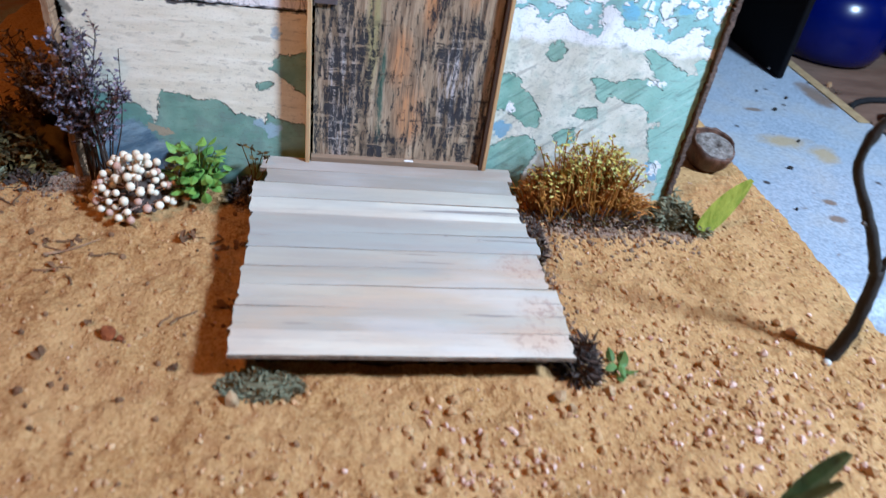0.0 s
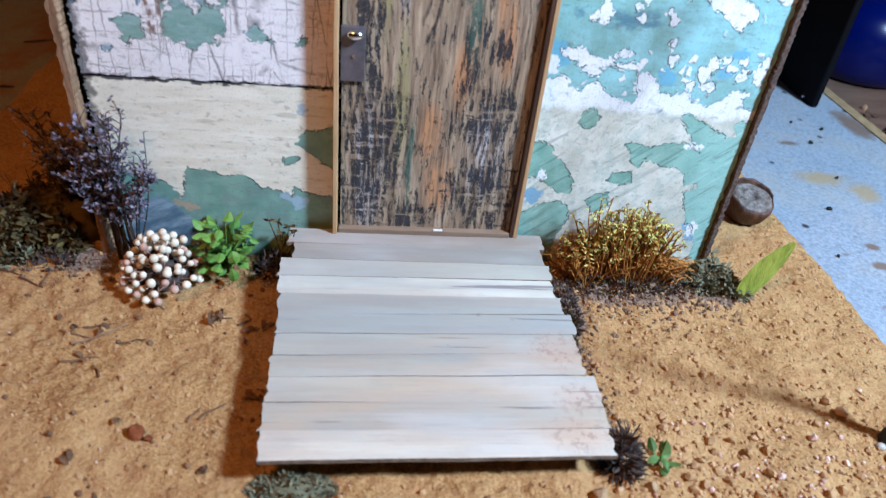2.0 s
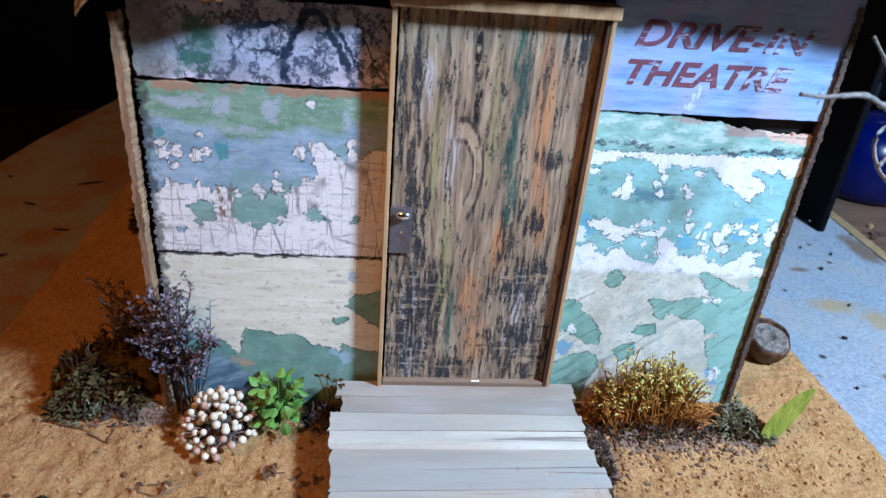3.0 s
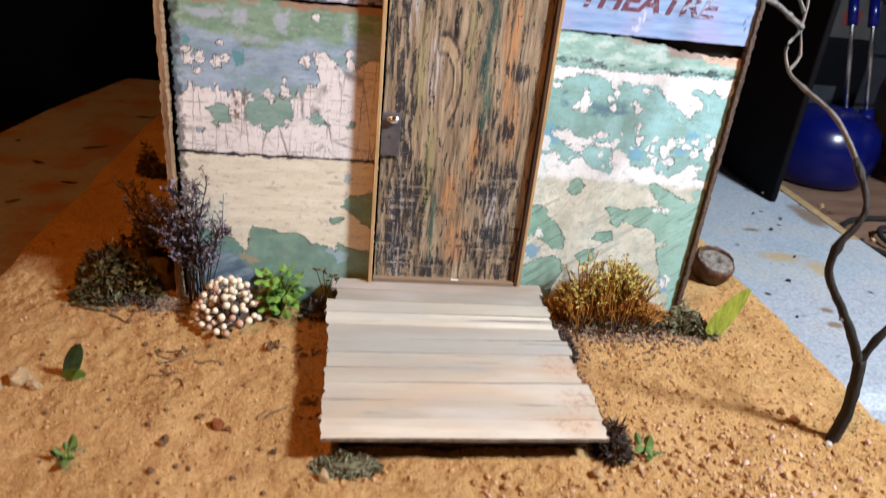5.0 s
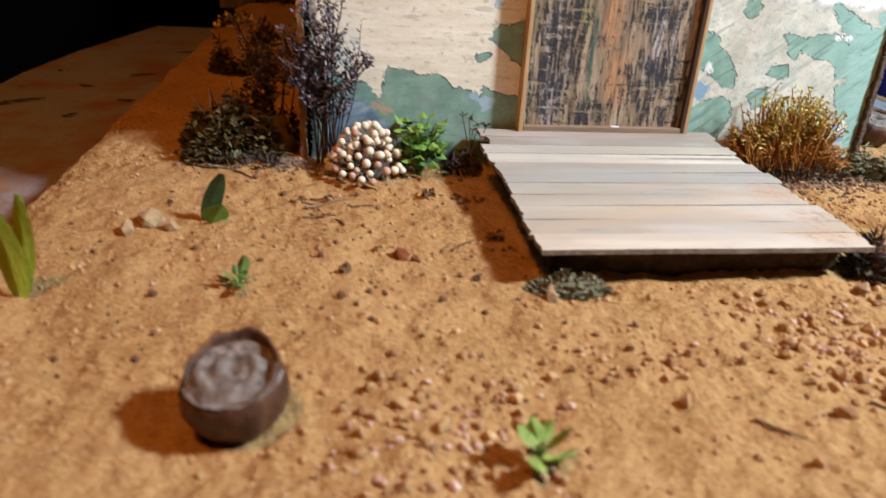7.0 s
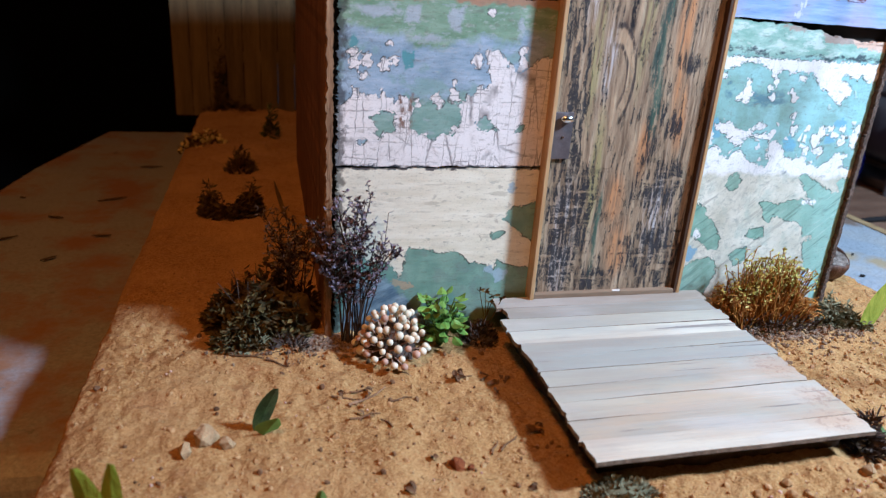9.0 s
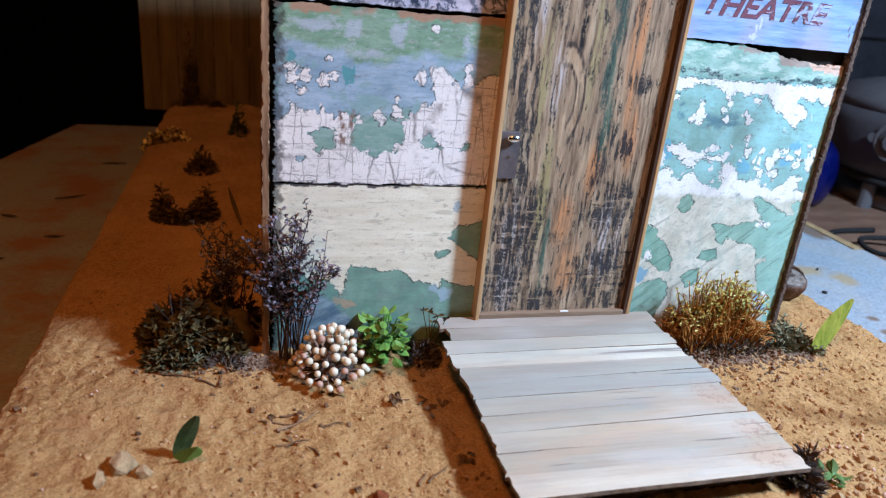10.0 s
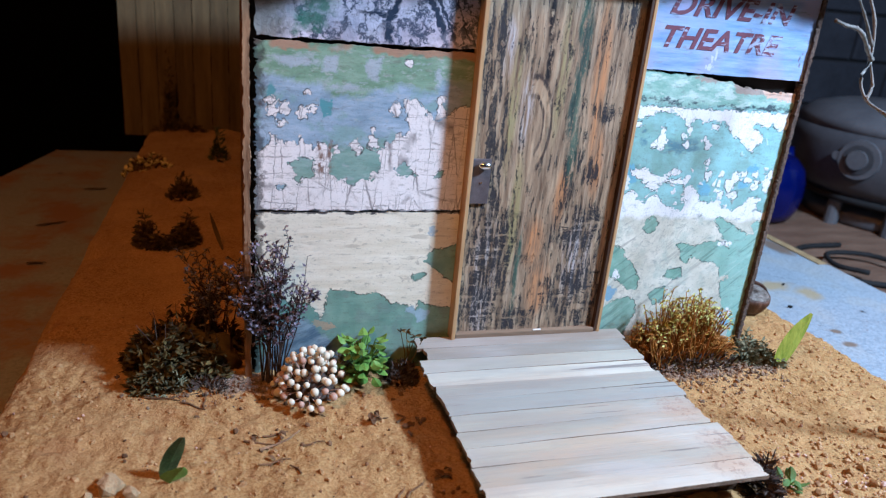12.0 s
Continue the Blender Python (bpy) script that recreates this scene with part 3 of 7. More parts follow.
    c = g.mix(g.math("MULTIPLY", few, 0.7), c, (0.16, 0.13, 0.11))
    c = g.mix(0.08, c, (0.72, 0.70, 0.92))
    return g.done(c, 0.50, 0, g.math("ADD", s, f), 0.0003, 1.0, 0.50)


def table_material():
    g = Graph("worn_bench_laminate")
    n = g.noise(14, 5, 0.65)
    grit = g.noise(480, 4, 0.7)
    c = g.mix(g.step(grit, 0.35, 0.65), (0.21, 0.245, 0.29), (0.375, 0.42, 0.49))
    c = g.mix(g.math("MULTIPLY", g.step(n, 0.52, 0.68), 0.30), c, (0.46, 0.38, 0.27))
    wander = g.math("MULTIPLY", g.math("SUBTRACT", g.noise(60, 4, 0.6), 0.5), 1.6)
    tan = g.math("ADD", blobs_flat(g, [(0.280, 0.149, 0.018, 0.009), (0.300, 0.135, 0.010, 0.012)]), wander)
    c = g.mix(g.math("MULTIPLY", g.step(tan, 1.3, 0.5), 0.8), c, (0.38, 0.27, 0.13))
    brown = g.math("ADD", blobs_flat(g, [(0.353, 0.236, 0.010, 0.024), (0.263, 0.053, 0.006, 0.004), (0.281, 0.200, 0.008, 0.003), (0.268, 0.071, 0.004, 0.003)]), wander)
    c = g.mix(g.math("MULTIPLY", g.step(brown, 1.25, 0.6), 0.85), c, (0.17, 0.105, 0.06))
    # left end: brown stains, with the warm light's tint mixed into the colour
    c = g.mix(g.step(axis(g, g.pos, "X"), -0.15, -0.23), c, g.mix(g.step(g.noise(24, 5, 0.65), 0.47, 0.64), g.mix(0.35, c, (0.30, 0.25, 0.26)), (0.30, 0.165, 0.10)))
    c = g.mix(g.step(g.noise(150, 4, 0.6), 0.66, 0.70), c, (0.20, 0.19, 0.20))
    spots = less(g, g.voronoi(34, "F1"), 0.075, 0.02)
    c = g.mix(spots, c, (0.05, 0.045, 0.05))
    return g.done(c, g.math("ADD", 0.34, g.math("MULTIPLY", g.step(n, 0.3, 0.7), 0.25)), 0, grit, 0.0003, 1.0, 0.5)


def roof_material():
    g = Graph("curled_rusty_sheet")
    n = g.noise(90, 5, 0.68, g.stretch(0.5, 1, 1))
    x = axis(g, g.pos, "X")
    edge = g.ramp(n, [(0.3, (0.020, 0.009, 0.005)), (0.48, (0.075, 0.032, 0.013)), (0.62, (0.20, 0.10, 0.038)), (0.75, (0.07, 0.042, 0.028))])
    pale = g.mix(g.noise(260, 4), (0.26, 0.22, 0.20), (0.62, 0.58, 0.55))
    edge = g.mix(g.math("MULTIPLY", g.step(x, -0.02, 0.03), g.step(g.noise(70, 3), 0.38, 0.55)), edge, pale)
    top = g.mix(n, (0.006, 0.005, 0.004), (0.022, 0.015, 0.011))
    flake = g.math("MULTIPLY", g.step(g.noise(110, 4, 0.6, g.stretch(0.4, 1, 1)), 0.62, 0.66), g.step(x, 0.03, 0.06))
    top = g.mix(flake, top, (0.40, 0.36, 0.31))
    c = g.mix(g.step(axis(g, jagged(g, 0.002), "Y"), -0.0080, -0.0060), edge, top)
    return g.done(c, 0.8, 0, n, 0.0006, 1.0, 0.3)


SAND = sand_material()
MID, LOW, TOP = board_mid_material(), board_low_material(), board_top_material()
PANEL, SIGN, LETTER, DOOR, PLANK, BENCH = panel_right_material(), sign_material(), letter_material(), door_material(), plank_material(), table_material()
TRIM = plain("tan_trim_wood", (0.30, 0.16, 0.06), (0.60, 0.40, 0.21), 160, 0.6, 0.0002, (1, 1, 0.08))
SIDE = plain("rusty_side_board", (0.10, 0.035, 0.018), (0.32, 0.15, 0.08), 160, 0.8, 0.0004, (1, 1, 0.15))
DARKWOOD = plain("dark_support_wood", (0.035, 0.02, 0.012), (0.11, 0.065, 0.04), 200, 0.85, 0.0004)
GAPSHADE = plain("black_gap_shade", (0.008, 0.006, 0.005), (0.02, 0.014, 0.01), 60, 0.9, 0)
RUST = roof_material()
METAL = plain("dull_lock_metal", (0.10, 0.085, 0.095), (0.17, 0.15, 0.165), 300, 0.45, 0.0001, metal=0.35)
SILL = plain("grey_brown_sill", (0.15, 0.095, 0.06), (0.30, 0.22, 0.15), 160, 0.7, 0.0002, (0.1, 1, 1))
SHINY = plain("bright_metal", (0.60, 0.60, 0.62), (0.85, 0.85, 0.87), 200, 0.2, 0, metal=1.0)
MOSS = plain("dark_olive_moss", (0.011, 0.006, 0.0025), (0.155, 0.108, 0.030), 260, 0.9, 0, by_piece=0.6)
LICHEN = plain("grey_green_lichen", (0.055, 0.052, 0.026), (0.27, 0.255, 0.155), 300, 0.9, 0, by_piece=0.6)
GOLD = plain("golden_moss_stalk", (0.17, 0.048, 0.009), (0.52, 0.235, 0.030), 200, 0.7, 0, by_piece=0.6)
CAPSULE = plain("yellow_moss_capsule", (0.23, 0.22, 0.025), (0.66, 0.62, 0.17), 200, 0.5, 0, by_piece=0.7)
PURPLE = plain("dry_purple_blossom", (0.025, 0.018, 0.026), (0.30, 0.245, 0.31), 300, 0.8, 0, by_piece=0.7)
DRYBLOOM = plain("dry_grey_brown_blossom", (0.04, 0.03, 0.03), (0.30, 0.25, 0.25), 300, 0.8, 0, by_piece=0.7)
STEM = plain("dark_dry_stem", (0.03, 0.02, 0.018), (0.10, 0.07, 0.055), 300, 0.85, 0)
LEAF = plain("fresh_green_leaf", (0.035, 0.10, 0.010), (0.22, 0.38, 0.065), 240, 0.6, 0.0002, by_piece=0.5)
BLADE = plain("yellow_green_leaf_blade", (0.14, 0.19, 0.015), (0.42, 0.43, 0.07), 300, 0.8, 0.0003, (1, 1, 0.2), spec=0.2)
# a brighter blade colour for two of the planted leaves
BRIGHTBLADE = plain("bright_yellow_green_leaf", (0.19, 0.29, 0.018), (0.44, 0.53, 0.065), 300, 0.7, 0.0003, (1, 1, 0.2), spec=0.2)
DEEP = plain("deep_green_leaf", (0.014, 0.026, 0.010), (0.065, 0.105, 0.034), 200, 0.45, 0.0002)
BERRY = plain("cream_white_berry", (0.58, 0.48, 0.35), (0.80, 0.74, 0.60), 300, 0.65, 0.0001, by_piece=0.6)
PINKBERRY = plain("dusky_pink_berry", (0.36, 0.19, 0.13), (0.58, 0.40, 0.32), 300, 0.6, 0.0001)
POD = plain("dry_brown_pod", (0.022, 0.008, 0.005), (0.135, 0.058, 0.030), 190, 0.5, 0.0004, (1, 1, 0.4))
PODTOP = plain("grey_pod_face", (0.035, 0.020, 0.013), (0.32, 0.27, 0.235), 420, 0.7, 0.0004)
BARK = plain("black_brown_bark", (0.006, 0.005, 0.004), (0.030, 0.024, 0.020), 260, 0.75, 0.0006, (1, 1, 0.25))
PALEBARK = plain("pale_grey_twig_bark", (0.07, 0.062, 0.056), (0.30, 0.275, 0.255), 420, 0.7, 0.0004)
GRIT = plain("mixed_grit", (0.21, 0.092, 0.036), (0.58, 0.37, 0.19), 300, 0.8, 0.0002, by_piece=0.85)
PINKGRIT = plain("pink_white_grit", (0.34, 0.16, 0.105), (0.72, 0.54, 0.45), 300, 0.6, 0.0002, by_piece=0.9)
ROCK = plain("sandy_rock", (0.26, 0.15, 0.07), (0.52, 0.36, 0.2), 300, 0.9, 0.0005)
SOIL = plain("grey_brown_soil", (0.12, 0.075, 0.048), (0.34, 0.235, 0.155), 420, 0.95, 0.0006)
FENCE = plain("olive_tan_fence_board", (0.046, 0.032, 0.014), (0.17, 0.125, 0.058), 130, 0.8, 0.0004, (1, 1, 0.1), by_piece=0.3)
BLUE = plain("glossy_blue_plastic", (0.0012, 0.003, 0.058), (0.002, 0.005, 0.080), 30, 0.24, 0)
BLACK = plain("matt_black_panel", (0.002, 0.002, 0.003), (0.004, 0.004, 0.0055), 120, 0.7, 0, spec=0.08)
GREYPLASTIC = plain("grey_appliance_plastic", (0.07, 0.07, 0.08), (0.11, 0.11, 0.12), 40, 0.45, 0)
DARKPLASTIC = plain("dark_grey_plastic", (0.035, 0.035, 0.04), (0.06, 0.06, 0.065), 40, 0.45, 0)
BLOCK = plain("dark_block_wall", (0.012, 0.014, 0.021), (0.030, 0.033, 0.046), 20, 0.85, 0.001)
GAP = plain("dark_mortar", (0.006, 0.006, 0.008), (0.012, 0.012, 0.014), 60, 0.95, 0)
ROOM = plain("black_unlit_wall", (0.0012, 0.0011, 0.0012), (0.0026, 0.0024, 0.0026), 3, 0.9, 0)
TAPE = plain("yellowed_tape", (0.20, 0.13, 0.06), (0.42, 0.30, 0.16), 130, 0.6, 0.0002)
BROWNTOP = plain("brown_bench_wood", (0.10, 0.055, 0.036), (0.23, 0.145, 0.10), 60, 0.6, 0.0003, (0.2, 1, 1))
CLOD = plain("sand_clod", (0.27, 0.135, 0.050), (0.54, 0.345, 0.165), 500, 0.95, 0.0003, by_piece=0.4)
CABLE = plain("matt_black_rubber", (0.010, 0.010, 0.011), (0.02, 0.02, 0.022), 80, 0.8, 0, spec=0.2)
RUSTRED = plain("rust_red_crumb", (0.12, 0.028, 0.007), (0.27, 0.075, 0.018), 400, 0.9, 0.0004)
POST = plain("brown_post_wood", (0.10, 0.045, 0.022), (0.44, 0.27, 0.15), 240, 0.8, 0.0003, (1, 1, 0.12))
DARKEDGE = plain("dark_frayed_edge", (0.020, 0.012, 0.009), (0.21, 0.14, 0.11), 900, 0.85, 0.0005)
LITTER = plain("dry_leaf_scrap", (0.065, 0.032, 0.014), (0.22, 0.115, 0.055), 300, 0.9, 0, by_piece=0.6)
GLINT = plain("white_glint", (0.74, 0.74, 0.74), (0.82, 0.82, 0.82), 300, 0.4, 0)

GLUE = plain("dried_clear_glue", (0.36, 0.34, 0.31), (0.52, 0.50, 0.47), 300, 0.15, 0, spec=0.8)
JAMBSHADE = plain("dark_brown_jamb_shade", (0.03, 0.013, 0.006), (0.09, 0.042, 0.020), 160, 0.7, 0.0002, (1, 1, 0.08))
PLANKEDGE = plain("brown_plank_edge", (0.10, 0.07, 0.05), (0.32, 0.25, 0.19), 300, 0.85, 0.0003)
BODYPLASTIC = plain("dark_appliance_body", (0.045, 0.045, 0.052), (0.075, 0.075, 0.085), 40, 0.4, 0)
REDINK = plain("faded_red_print", (0.10, 0.012, 0.010), (0.16, 0.025, 0.02), 90, 0.7, 0)
# card and panel colours darkened for the weak light behind the lamp
CARTON = plain("dimmed_grey_white_card", (0.03, 0.03, 0.032), (0.055, 0.053, 0.053), 60, 0.8, 0.0002)
SLATE = plain("dimmed_grey_blue_panel", (0.016, 0.02, 0.027), (0.032, 0.038, 0.048), 60, 0.7, 0.0002)
BLOSSOM = plain("pale_yellow_blossom", (0.62, 0.50, 0.18), (0.84, 0.76, 0.42), 300, 0.7, 0, by_piece=0.5)
PALELEAF = plain("pale_yellow_green_leaf", (0.12, 0.20, 0.025), (0.36, 0.46, 0.12), 240, 0.65, 0.0002, by_piece=0.5)
DULL = plain("dull_green_leaf", (0.03, 0.07, 0.012), (0.13, 0.22, 0.05), 240, 0.65, 0.0002, by_piece=0.5)


# ---- builders ----
def link(name, bm, material, smooth=False):
    me = bpy.data.meshes.new(name)
    bm.to_mesh(me)
    bm.free()
    me.materials.append(material)
    if smooth:
        me.polygons.foreach_set("use_smooth", [True] * len(me.polygons))
    return new(name, me)


def part(name, bm, material, parent, label="", smooth=False):
    """One mesh object under a thing or under a part; the mesh is given in the world's place."""
    ob = link(name, bm, material, smooth)
    ob.parent = parent
    ob.matrix_parent_inverse = origin_of(parent).inverted()
    return tagged(ob, label)


def origin_of(ob):
    m = ob.matrix_basis.copy()
    return m if ob.parent is None else origin_of(ob.parent) @ ob.matrix_parent_inverse @ m


def thing(name, where, label, category, group="", kind=""):
    ob = new(name)
    ob.empty_display_size = 0.005
    ob.matrix_basis = Matrix.Translation(where)
    return tagged(ob, label, category, group, kind)


def box(bm, lo, hi, bevel=0.0, seg=2, m=None):
    c = [(a + b) / 2 for a, b in zip(lo, hi)]
    s = [b - a for a, b in zip(lo, hi)]
    made = bmesh.ops.create_cube(bm, size=1, matrix=(m or Matrix()) @ Matrix.Translation(c) @ Matrix.Diagonal((*s, 1)))
    if bevel:
        edges = {e for v in made["verts"] for e in v.link_edges}
        bmesh.ops.bevel(bm, geom=list(edges), offset=bevel, segments=seg, affect="EDGES", profile=0.6)
    return bm


def boxed(lo, hi, bevel=0.0, seg=2):
    return box(bmesh.new(), lo, hi, bevel, seg)


def rough_board(lo, hi, step=0.002, amount=0.0005, seed=0.0, along=(True, True), teeth=0.0):
    """A board whose outline in x and z is uneven: cells across its face, thickness in y."""
    bm = bmesh.new()
    nx, nz = max(2, int((hi[0] - lo[0]) / step)), max(2, int((hi[2] - lo[2]) / step))
    rows = []
    for y in (lo[1], hi[1]):
        sheet = []
        for i in range(nx + 1):
            for k in range(nz + 1):
                x, z = lo[0] + (hi[0] - lo[0]) * i / nx, lo[2] + (hi[2] - lo[2]) * k / nz
                if i in (0, nx) and along[0]:
                    x += amount * noise.noise((seed, z * 300, i)) + teeth * noise.noise((seed, z * 1400, i))
                if k in (0, nz) and along[1]:
                    z += amount * noise.noise((x * 120, seed, k)) + amount * 0.6 * noise.noise((x * 500, seed, k))
                sheet.append(bm.verts.new((x, y, z)))
        rows.append(sheet)
    f, b = rows
    at = lambda i, k: i * (nz + 1) + k
    for i in range(nx):
        for k in range(nz):
            q = (at(i, k), at(i + 1, k), at(i + 1, k + 1), at(i, k + 1))
            bm.faces.new([f[j] for j in q])
            bm.faces.new([b[j] for j in reversed(q)])
    rim = [at(i, 0) for i in range(nx)] + [at(nx, k) for k in range(nz)] + [at(i, nz) for i in range(nx, 0, -1)] + [at(0, k) for k in range(nz, 0, -1)]
    for a, c in zip(rim, rim[1:] + rim[:1]):
        bm.faces.new((f[c], f[a], b[a], b[c]))
    return bm


def tube(bm, points, radii, sides=6, wobble=0.0, seed=0.0):
    """A tapered tube along points."""
    points = [Vector(p) for p in points]
    if isinstance(radii, (int, float)):
        radii = [radii] * len(points)
    rings, up = [], Vector((0.31, 0.17, 0.93))
    for i, (p, r) in enumerate(zip(points, radii)):
        d = (points[min(i + 1, len(points) - 1)] - points[max(i - 1, 0)]).normalized()
        a = d.cross(up if abs(d.dot(up)) < 0.95 else Vector((1, 0, 0))).normalized()
        b = d.cross(a)
        ring = []
        for k in range(sides):
            t = 2 * math.pi * k / sides
            rr = r * (1 + wobble * noise.noise((p.x * 300 + seed, p.z * 300, k * 1.7)))
            ring.append(bm.verts.new(p + (a * math.cos(t) + b * math.sin(t)) * rr))
        rings.append(ring)
    for r0, r1 in zip(rings, rings[1:]):
        for k in range(sides):
            bm.faces.new((r0[k], r0[(k + 1) % sides], r1[(k + 1) % sides], r1[k]))
    bm.faces.new(rings[0][::-1])
    bm.faces.new(rings[-1])
    return bm


def curve_points(points, n=6):
    """A smooth line through points (Catmull-Rom)."""
    p = [Vector(q) for q in points]
    p = [p[0] * 2 - p[1]] + p + [p[-1] * 2 - p[-2]]
    out = []
    for i in range(1, len(p) - 2):
        for k in range(n):
            t = k / n
            out.append(0.5 * ((2 * p[i]) + (p[i + 1] - p[i - 1]) * t + (2 * p[i - 1] - 5 * p[i] + 4 * p[i + 1] - p[i + 2]) * t * t
                              + (3 * p[i] - p[i - 1] - 3 * p[i + 1] + p[i + 2]) * t ** 3))
    return out + [p[-2]]


def leaf(bm, base, tip, side, width, segs=5, fold=0.25, bend=0.0, blunt=1.0, full=0.8):
    """A folded leaf blade from base to tip with some thickness; side is the way across it."""
    base, tip, side = Vector(base), Vector(tip), Vector(side)
    d = tip - base
    side = (side - d * (side.dot(d) / d.length_squared)).normalized()
    up = d.cross(side).normalized()
    last = None
    for i in range(segs + 1):
        t = i / segs
        w = width * 0.5 * math.sin(math.pi * min(0.985, 0.06 + 0.94 * t ** blunt)) ** full + width * 0.02
        c = base + d * t + up * bend * d.length * math.sin(math.pi * t)
        row = [bm.verts.new(c - side * w + up * w * fold), bm.verts.new(c), bm.verts.new(c + side * w + up * w * fold), bm.verts.new(c - up * width * 0.05)]
        if last:
            for a, b in ((0, 1), (1, 2)):
                bm.faces.new((last[a], last[b], row[b], row[a]))
            bm.faces.new((last[2], last[3], row[3], row[2]))
            bm.faces.new((last[3], last[0], row[0], row[3]))
        last = row
    return bm


def lathe(bm, profile, centre, sides=32, wobble=0.0, seed=0.0):
    rings = []
    for r, z in profile:
        rings.append([bm.verts.new((centre[0] + r * (1 + wobble * noise.noise((k * 6.0 / sides, z * 90, seed))) * math.cos(2 * math.pi * k / sides),
                                    centre[1] + r * (1 + wobble * noise.noise((k * 6.0 / sides, z * 90, seed))) * math.sin(2 * math.pi * k / sides), centre[2] + z)) for k in range(sides)])
    for a, b in zip(rings, rings[1:]):
        for k in range(sides):
            bm.faces.new((a[k], a[(k + 1) % sides], b[(k + 1) % sides], b[k]))
    bm.faces.new(rings[0][::-1])
    bm.faces.new(rings[-1])
    return bm


def pebble(bm, where, size, rng, flat=0.7):
    m = Matrix.Translation(where) @ Euler((rng.random() * 6, rng.random() * 6, rng.random() * 6)).to_matrix().to_4x4() @ Matrix.Diagonal((size * rng.uniform(0.7, 1.2), size * rng.uniform(0.6, 1.1), size * flat, 1))
    made = bmesh.ops.create_icosphere(bm, subdivisions=1, radius=1, matrix=m)
    for v in made["verts"]:
        v.co += Vector((rng.uniform(-1, 1), rng.uniform(-1, 1), rng.uniform(-1, 1))) * size * 0.22
    return bm


# ---- the room round the bench ----
BENCH_Z = -0.032
# closing box added round the bench, coloured near black for the dark room
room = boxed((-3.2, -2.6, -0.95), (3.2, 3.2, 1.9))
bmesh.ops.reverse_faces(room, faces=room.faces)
tagged(link("wall_workshop", room, ROOM), "added workshop walls, blackened to stand for an unlit room", "wall", kind="structure")

bench = thing("laminate_slab", (0, 0.3, BENCH_Z - 0.038), "worn pale laminate slab with a rounded front edge", "worktop")
bm = bmesh.new()
prof = [(0.553, 0.0), (0.52, 0.0), (0.48, 0.0), (0.44, 0.0), (0.40, 0.0), (0.35, 0.0), (0.30, 0.0), (-0.006, 0.0)] + [(-0.006 - 0.024 * math.sin(a), -0.024 + 0.024 * math.cos(a)) for a in (0.2, 0.4, 0.6, 0.8, 1.0, 1.2, 1.4, 1.57)] + [(-0.030, -0.030), (-0.024, -0.038), (0.30, -0.038), (0.35, -0.038), (0.40, -0.038), (0.44, -0.038), (0.48, -0.038), (0.52, -0.038), (0.553, -0.038)]
sides = [[bm.verts.new((x + (0.044 * max(0.0, (y - 0.28) / 0.273) ** 1.6 if x < 0 else 0), y, BENCH_Z + z)) for y, z in prof] for x in (-0.362, 0.372)]
for i in range(len(prof)):
    j = (i + 1) % len(prof)
    bm.faces.new((sides[0][i], sides[0][j], sides[1][j], sides[1][i]))
bm.faces.new(sides[0][::-1])
bm.faces.new(sides[1])
bmesh.ops.recalc_face_normals(bm, faces=bm.faces)
part("worktop", bm, BENCH, bench)
part("edge_strip", boxed((0.3615, 0.190, BENCH_Z + 0.0003), (0.3712, 0.330, BENCH_Z + 0.0010), 0.0003), TAPE, bench, "yellowed edge strip")
TABLE_Z = BENCH_Z - 0.038
table = thing("workbench", (0.3, 0.1, TABLE_Z), "brown wooden workbench under the laminate slab", "workbench")
part("tabletop", boxed((-0.372, -0.62, TABLE_Z - 0.03), (1.30, 0.20, TABLE_Z - 0.0002), 0.001), BROWNTOP, table)
part("tabletop", boxed((-0.05, 0.2005, TABLE_Z - 0.03), (1.30, 0.84, TABLE_Z - 0.0002), 0.001), BROWNTOP, table)
for x in (-0.36, 1.24):
    for y in (-0.60, 0.77):
        part("leg", boxed((x, y, -0.945), (x + 0.05, y + 0.05, TABLE_Z - 0.03), 0.003), DARKWOOD, table)
tagged(link("floor", boxed((-3.19, -2.59, -0.96), (3.19, 3.19, -0.945)), BROWNTOP), "brown workshop floor below the bench", "floor", kind="structure")


# ---- the sandy base ----
X0, X1, Y0, Y1 = -0.219, 0.191, -0.221, 0.53


